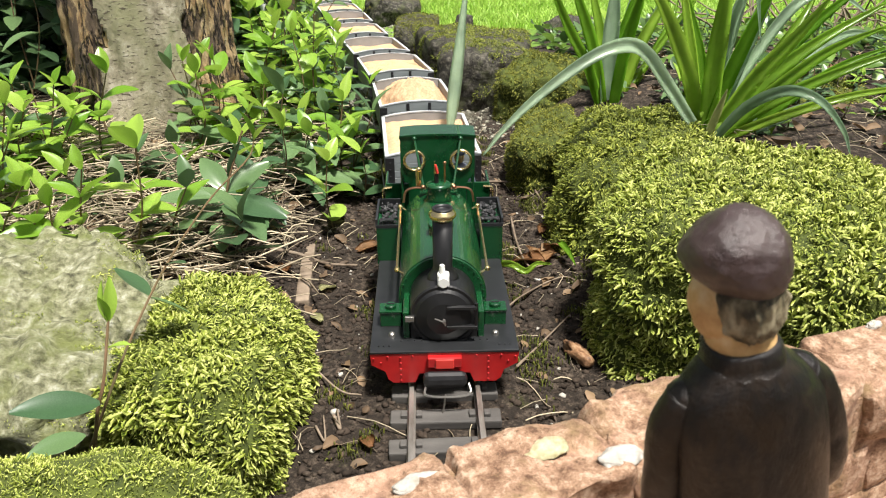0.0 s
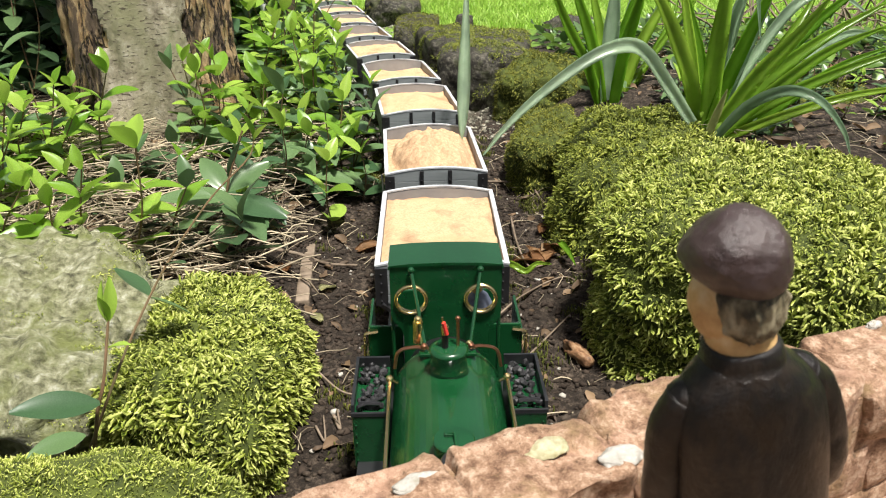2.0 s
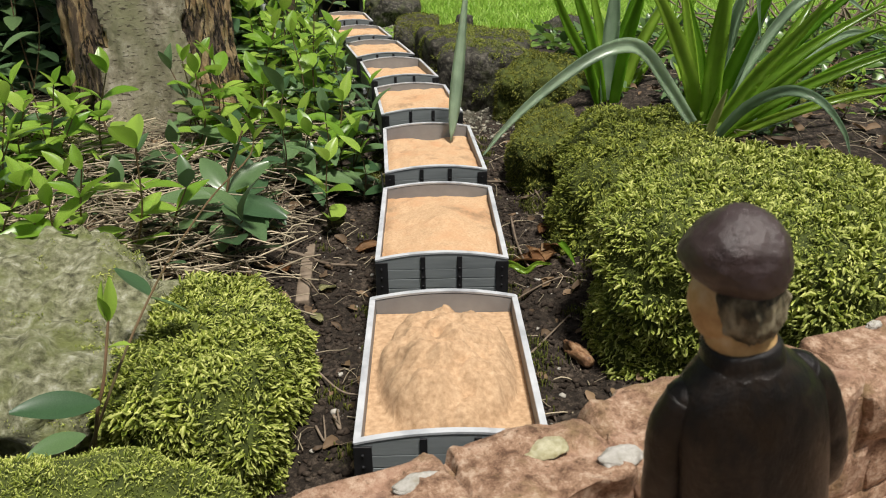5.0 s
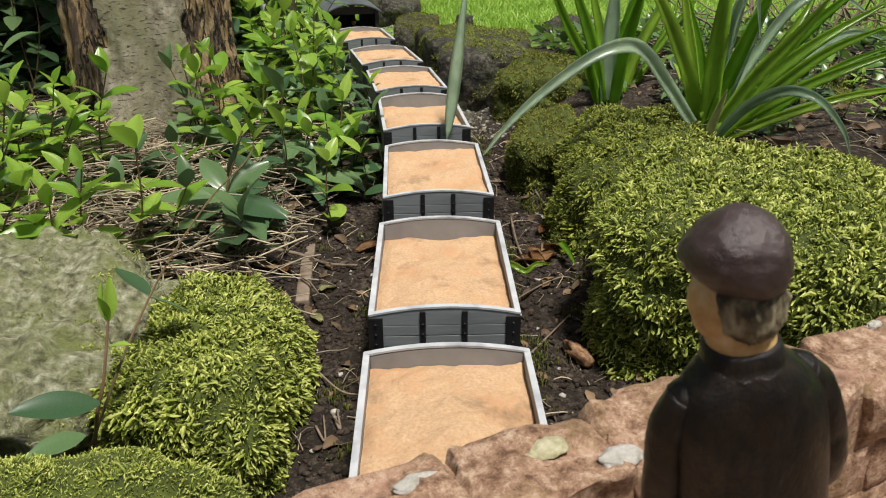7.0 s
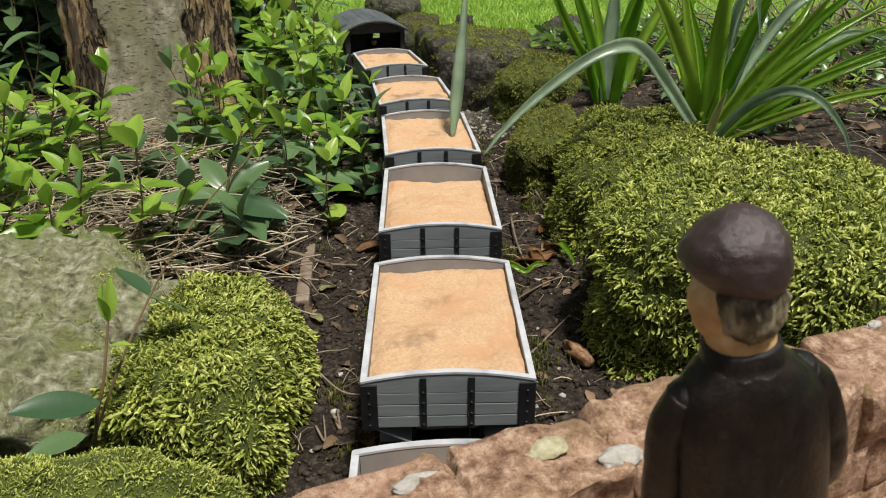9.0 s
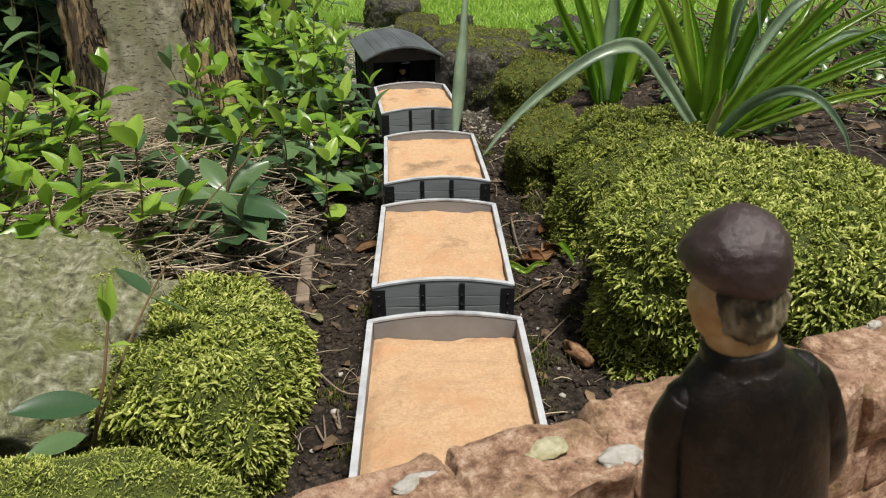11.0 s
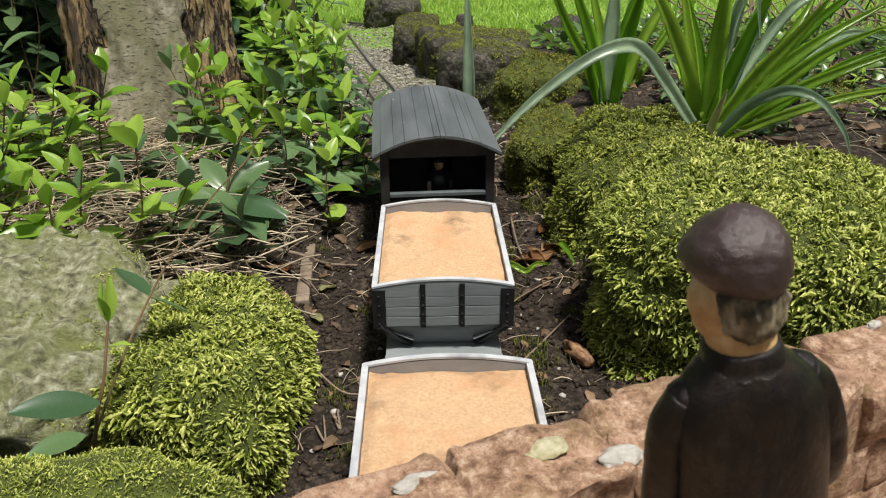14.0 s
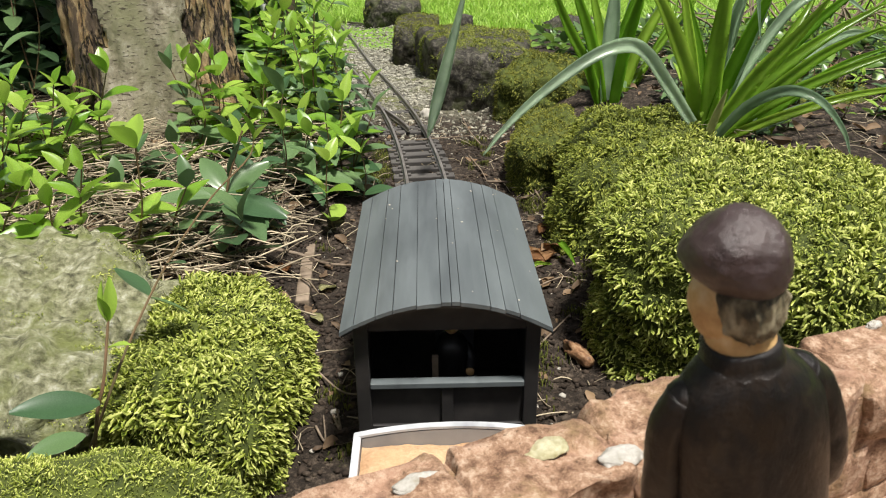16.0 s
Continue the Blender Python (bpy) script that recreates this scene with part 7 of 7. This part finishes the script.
    for y, o in ((0.0, -1), (L, 1)):
        bm = bmesh.new()
        ya, yb = sorted((y, y + o * 0.02))
        box(bm, -0.006, 0.006, ya, yb, 0.0125, 0.0185, 0.001)
        part("coupling", bm, "strap", v)
    wheel_sets(v, (0.045, L - 0.045))
    return tagged(v, "black planked brake van with an arched grey roof and open end", "brake van")


def build_small_figure(name, coat, label):
    """A plain seated statuette, one mesh."""
    bm = bmesh.new()
    lathe(bm, [(0.011, 0.0), (0.0115, 0.012), (0.0105, 0.024), (0.012, 0.034), (0.008, 0.042), (0.004, 0.044)], (0, 0, 0), 18)
    for f in bm.faces:
        f.material_index = 0
    k = set(bm.faces)
    bmesh.ops.create_icosphere(bm, subdivisions=3, radius=0.0056, matrix=Matrix.Translation((0, -0.001, 0.0505)) @ Matrix.Diagonal((0.9, 1, 1.15, 1)))
    ball(bm, (0.0115, -0.012, 0.022), 0.003, 2)
    for f in set(bm.faces) - k:
        f.material_index = 1
    k = set(bm.faces)
    bmesh.ops.create_icosphere(bm, subdivisions=3, radius=0.0062, matrix=Matrix.Translation((0, 0, 0.0545)) @ Matrix.Diagonal((1, 1.05, 0.55, 1)))
    tube(bm, curve_points([(0.009, 0, 0.036), (0.0125, -0.005, 0.028), (0.0115, -0.011, 0.023)], 5), 0.0032, 10)
    for f in set(bm.faces) - k:
        f.material_index = 0
    ob = part(name, bm, [coat, "skin"], smooth=True)
    return tagged(ob, label, "figurine")


# places along the train: distance of each vehicle's near end behind the far rim of the first wagon
LOADS = ["flat", "pile", "heap", "low", "flat", "low", "flat", "flat", "flat"]
FAR = [0.0, 0.205, 0.42, 0.621, 0.837, 1.053, 1.255, 1.467, 1.72]
TRAIN = [(build_loco(), -0.474, 0.05, 0.17)]
for n, (kind, far) in enumerate(zip(LOADS, FAR)):
    TRAIN.append((build_wagon(n * 1.7 + 0.4, kind, n not in (3, 4)), far - WAG_LEN, 0.03, 0.125))
VAN_AT = 1.783
TRAIN.append((build_van(), VAN_AT, 0.045, 0.14))
guard = build_small_figure("guard_figurine", "strap", "small dark painted guard figurine inside the brake van")
driver = build_small_figure("driver_figurine", "navy", "small painted driver figurine in the locomotive cab")
RIDERS = [(guard, TRAIN[-1], pose(0.004, 0.045, 0.0195, 0, 0, 0)), (driver, TRAIN[0], pose(0.021, 0.245, 0.04, 0, 0, 0))]


TR0, TR1, TR2, TR3 = 0.94926, -0.128634, -0.0012298, 0.00000911


def train_at(t):
    """Where the far rim of the first wagon is along the line at t seconds."""
    return TR0 + TR1 * t + TR2 * t * t + TR3 * t ** 3


def vehicle_pose(at, a, b):
    p, q = on_track(at + a), on_track(at + b)
    d = (q - p).normalized()
    o = p - d * a
    return pose(o.x, o.y, o.z, 0, 0, math.degrees(math.atan2(d.y, d.x)) - 90) @ pose(0, 0, 0, math.degrees(math.asin(d.z)), 0, 0)


HINGE = Vector((0.041, 0.95, 0.222))
SWINGS = [(0.0, (0.016, 0.86, 0.062)), (0.6, (0.027, 0.86, 0.06)), (1.2, (0.024, 0.86, 0.06)), (1.8, (0.034, 0.86, 0.06)), (2.4, (0.023, 0.86, 0.061)),
          (3.0, (0.024, 0.86, 0.061)), (3.6, (0.022, 0.86, 0.061)), (4.2, (0.021, 0.86, 0.061)), (5.2, (0.018, 0.86, 0.061)), (6.3, (0.014, 0.86, 0.062)),
          (7.0, (0.014, 0.86, 0.06)), (7.6, (0.022, 0.86, 0.06)), (8.2, (0.015, 0.86, 0.06)), (8.8, (0.019, 0.86, 0.061)), (10.2, (0.022, 0.86, 0.06)),
          (11.4, (0.026, 0.86, 0.06)), (12.0, (0.05, 0.87, 0.056)), (12.6, (0.03, 0.87, 0.06)), (12.9, (0.052, 0.88, 0.053)), (13.2, (0.066, 0.89, 0.05)),
          (13.5, (0.064, 0.9, 0.049)), (13.8, (0.062, 0.91, 0.047)), (14.1, (0.03, 0.935, 0.045)), (14.4, (0.004, 0.94, 0.045)), (14.7, (0.006, 0.93, 0.045)),
          (15.0, (0.002, 0.93, 0.046)), (15.2, (-0.004, 0.93, 0.046)), (15.4, (0.004, 0.93, 0.046)), (15.6, (0.003, 0.93, 0.046)), (15.8, (0.001, 0.93, 0.047)),
          (15.9, (-0.006, 0.93, 0.048)), (16.0, (-0.006, 0.93, 0.048))]


def motions():
    times = [0.5 * k for k in range(33)]
    for ob, off, a, b in TRAIN:
        walk(ob, [(t, vehicle_pose(train_at(t) + off, a, b)) for t in times])
    for fig, (ob, off, a, b), local in RIDERS:
        walk(fig, [(t, vehicle_pose(train_at(t) + off, a, b) @ local) for t in times])
    # the hanging leaf is lifted and dragged by the train, then swings free
    for_blade = [(t, HINGE, Vector(p)) for t, p in SWINGS]
    walk(hanging_blade, [(t, Matrix.Translation(h) @ Vector((0, 0, -1)).rotation_difference(p - h).to_matrix().to_4x4()) for t, h, p in for_blade])


motions()
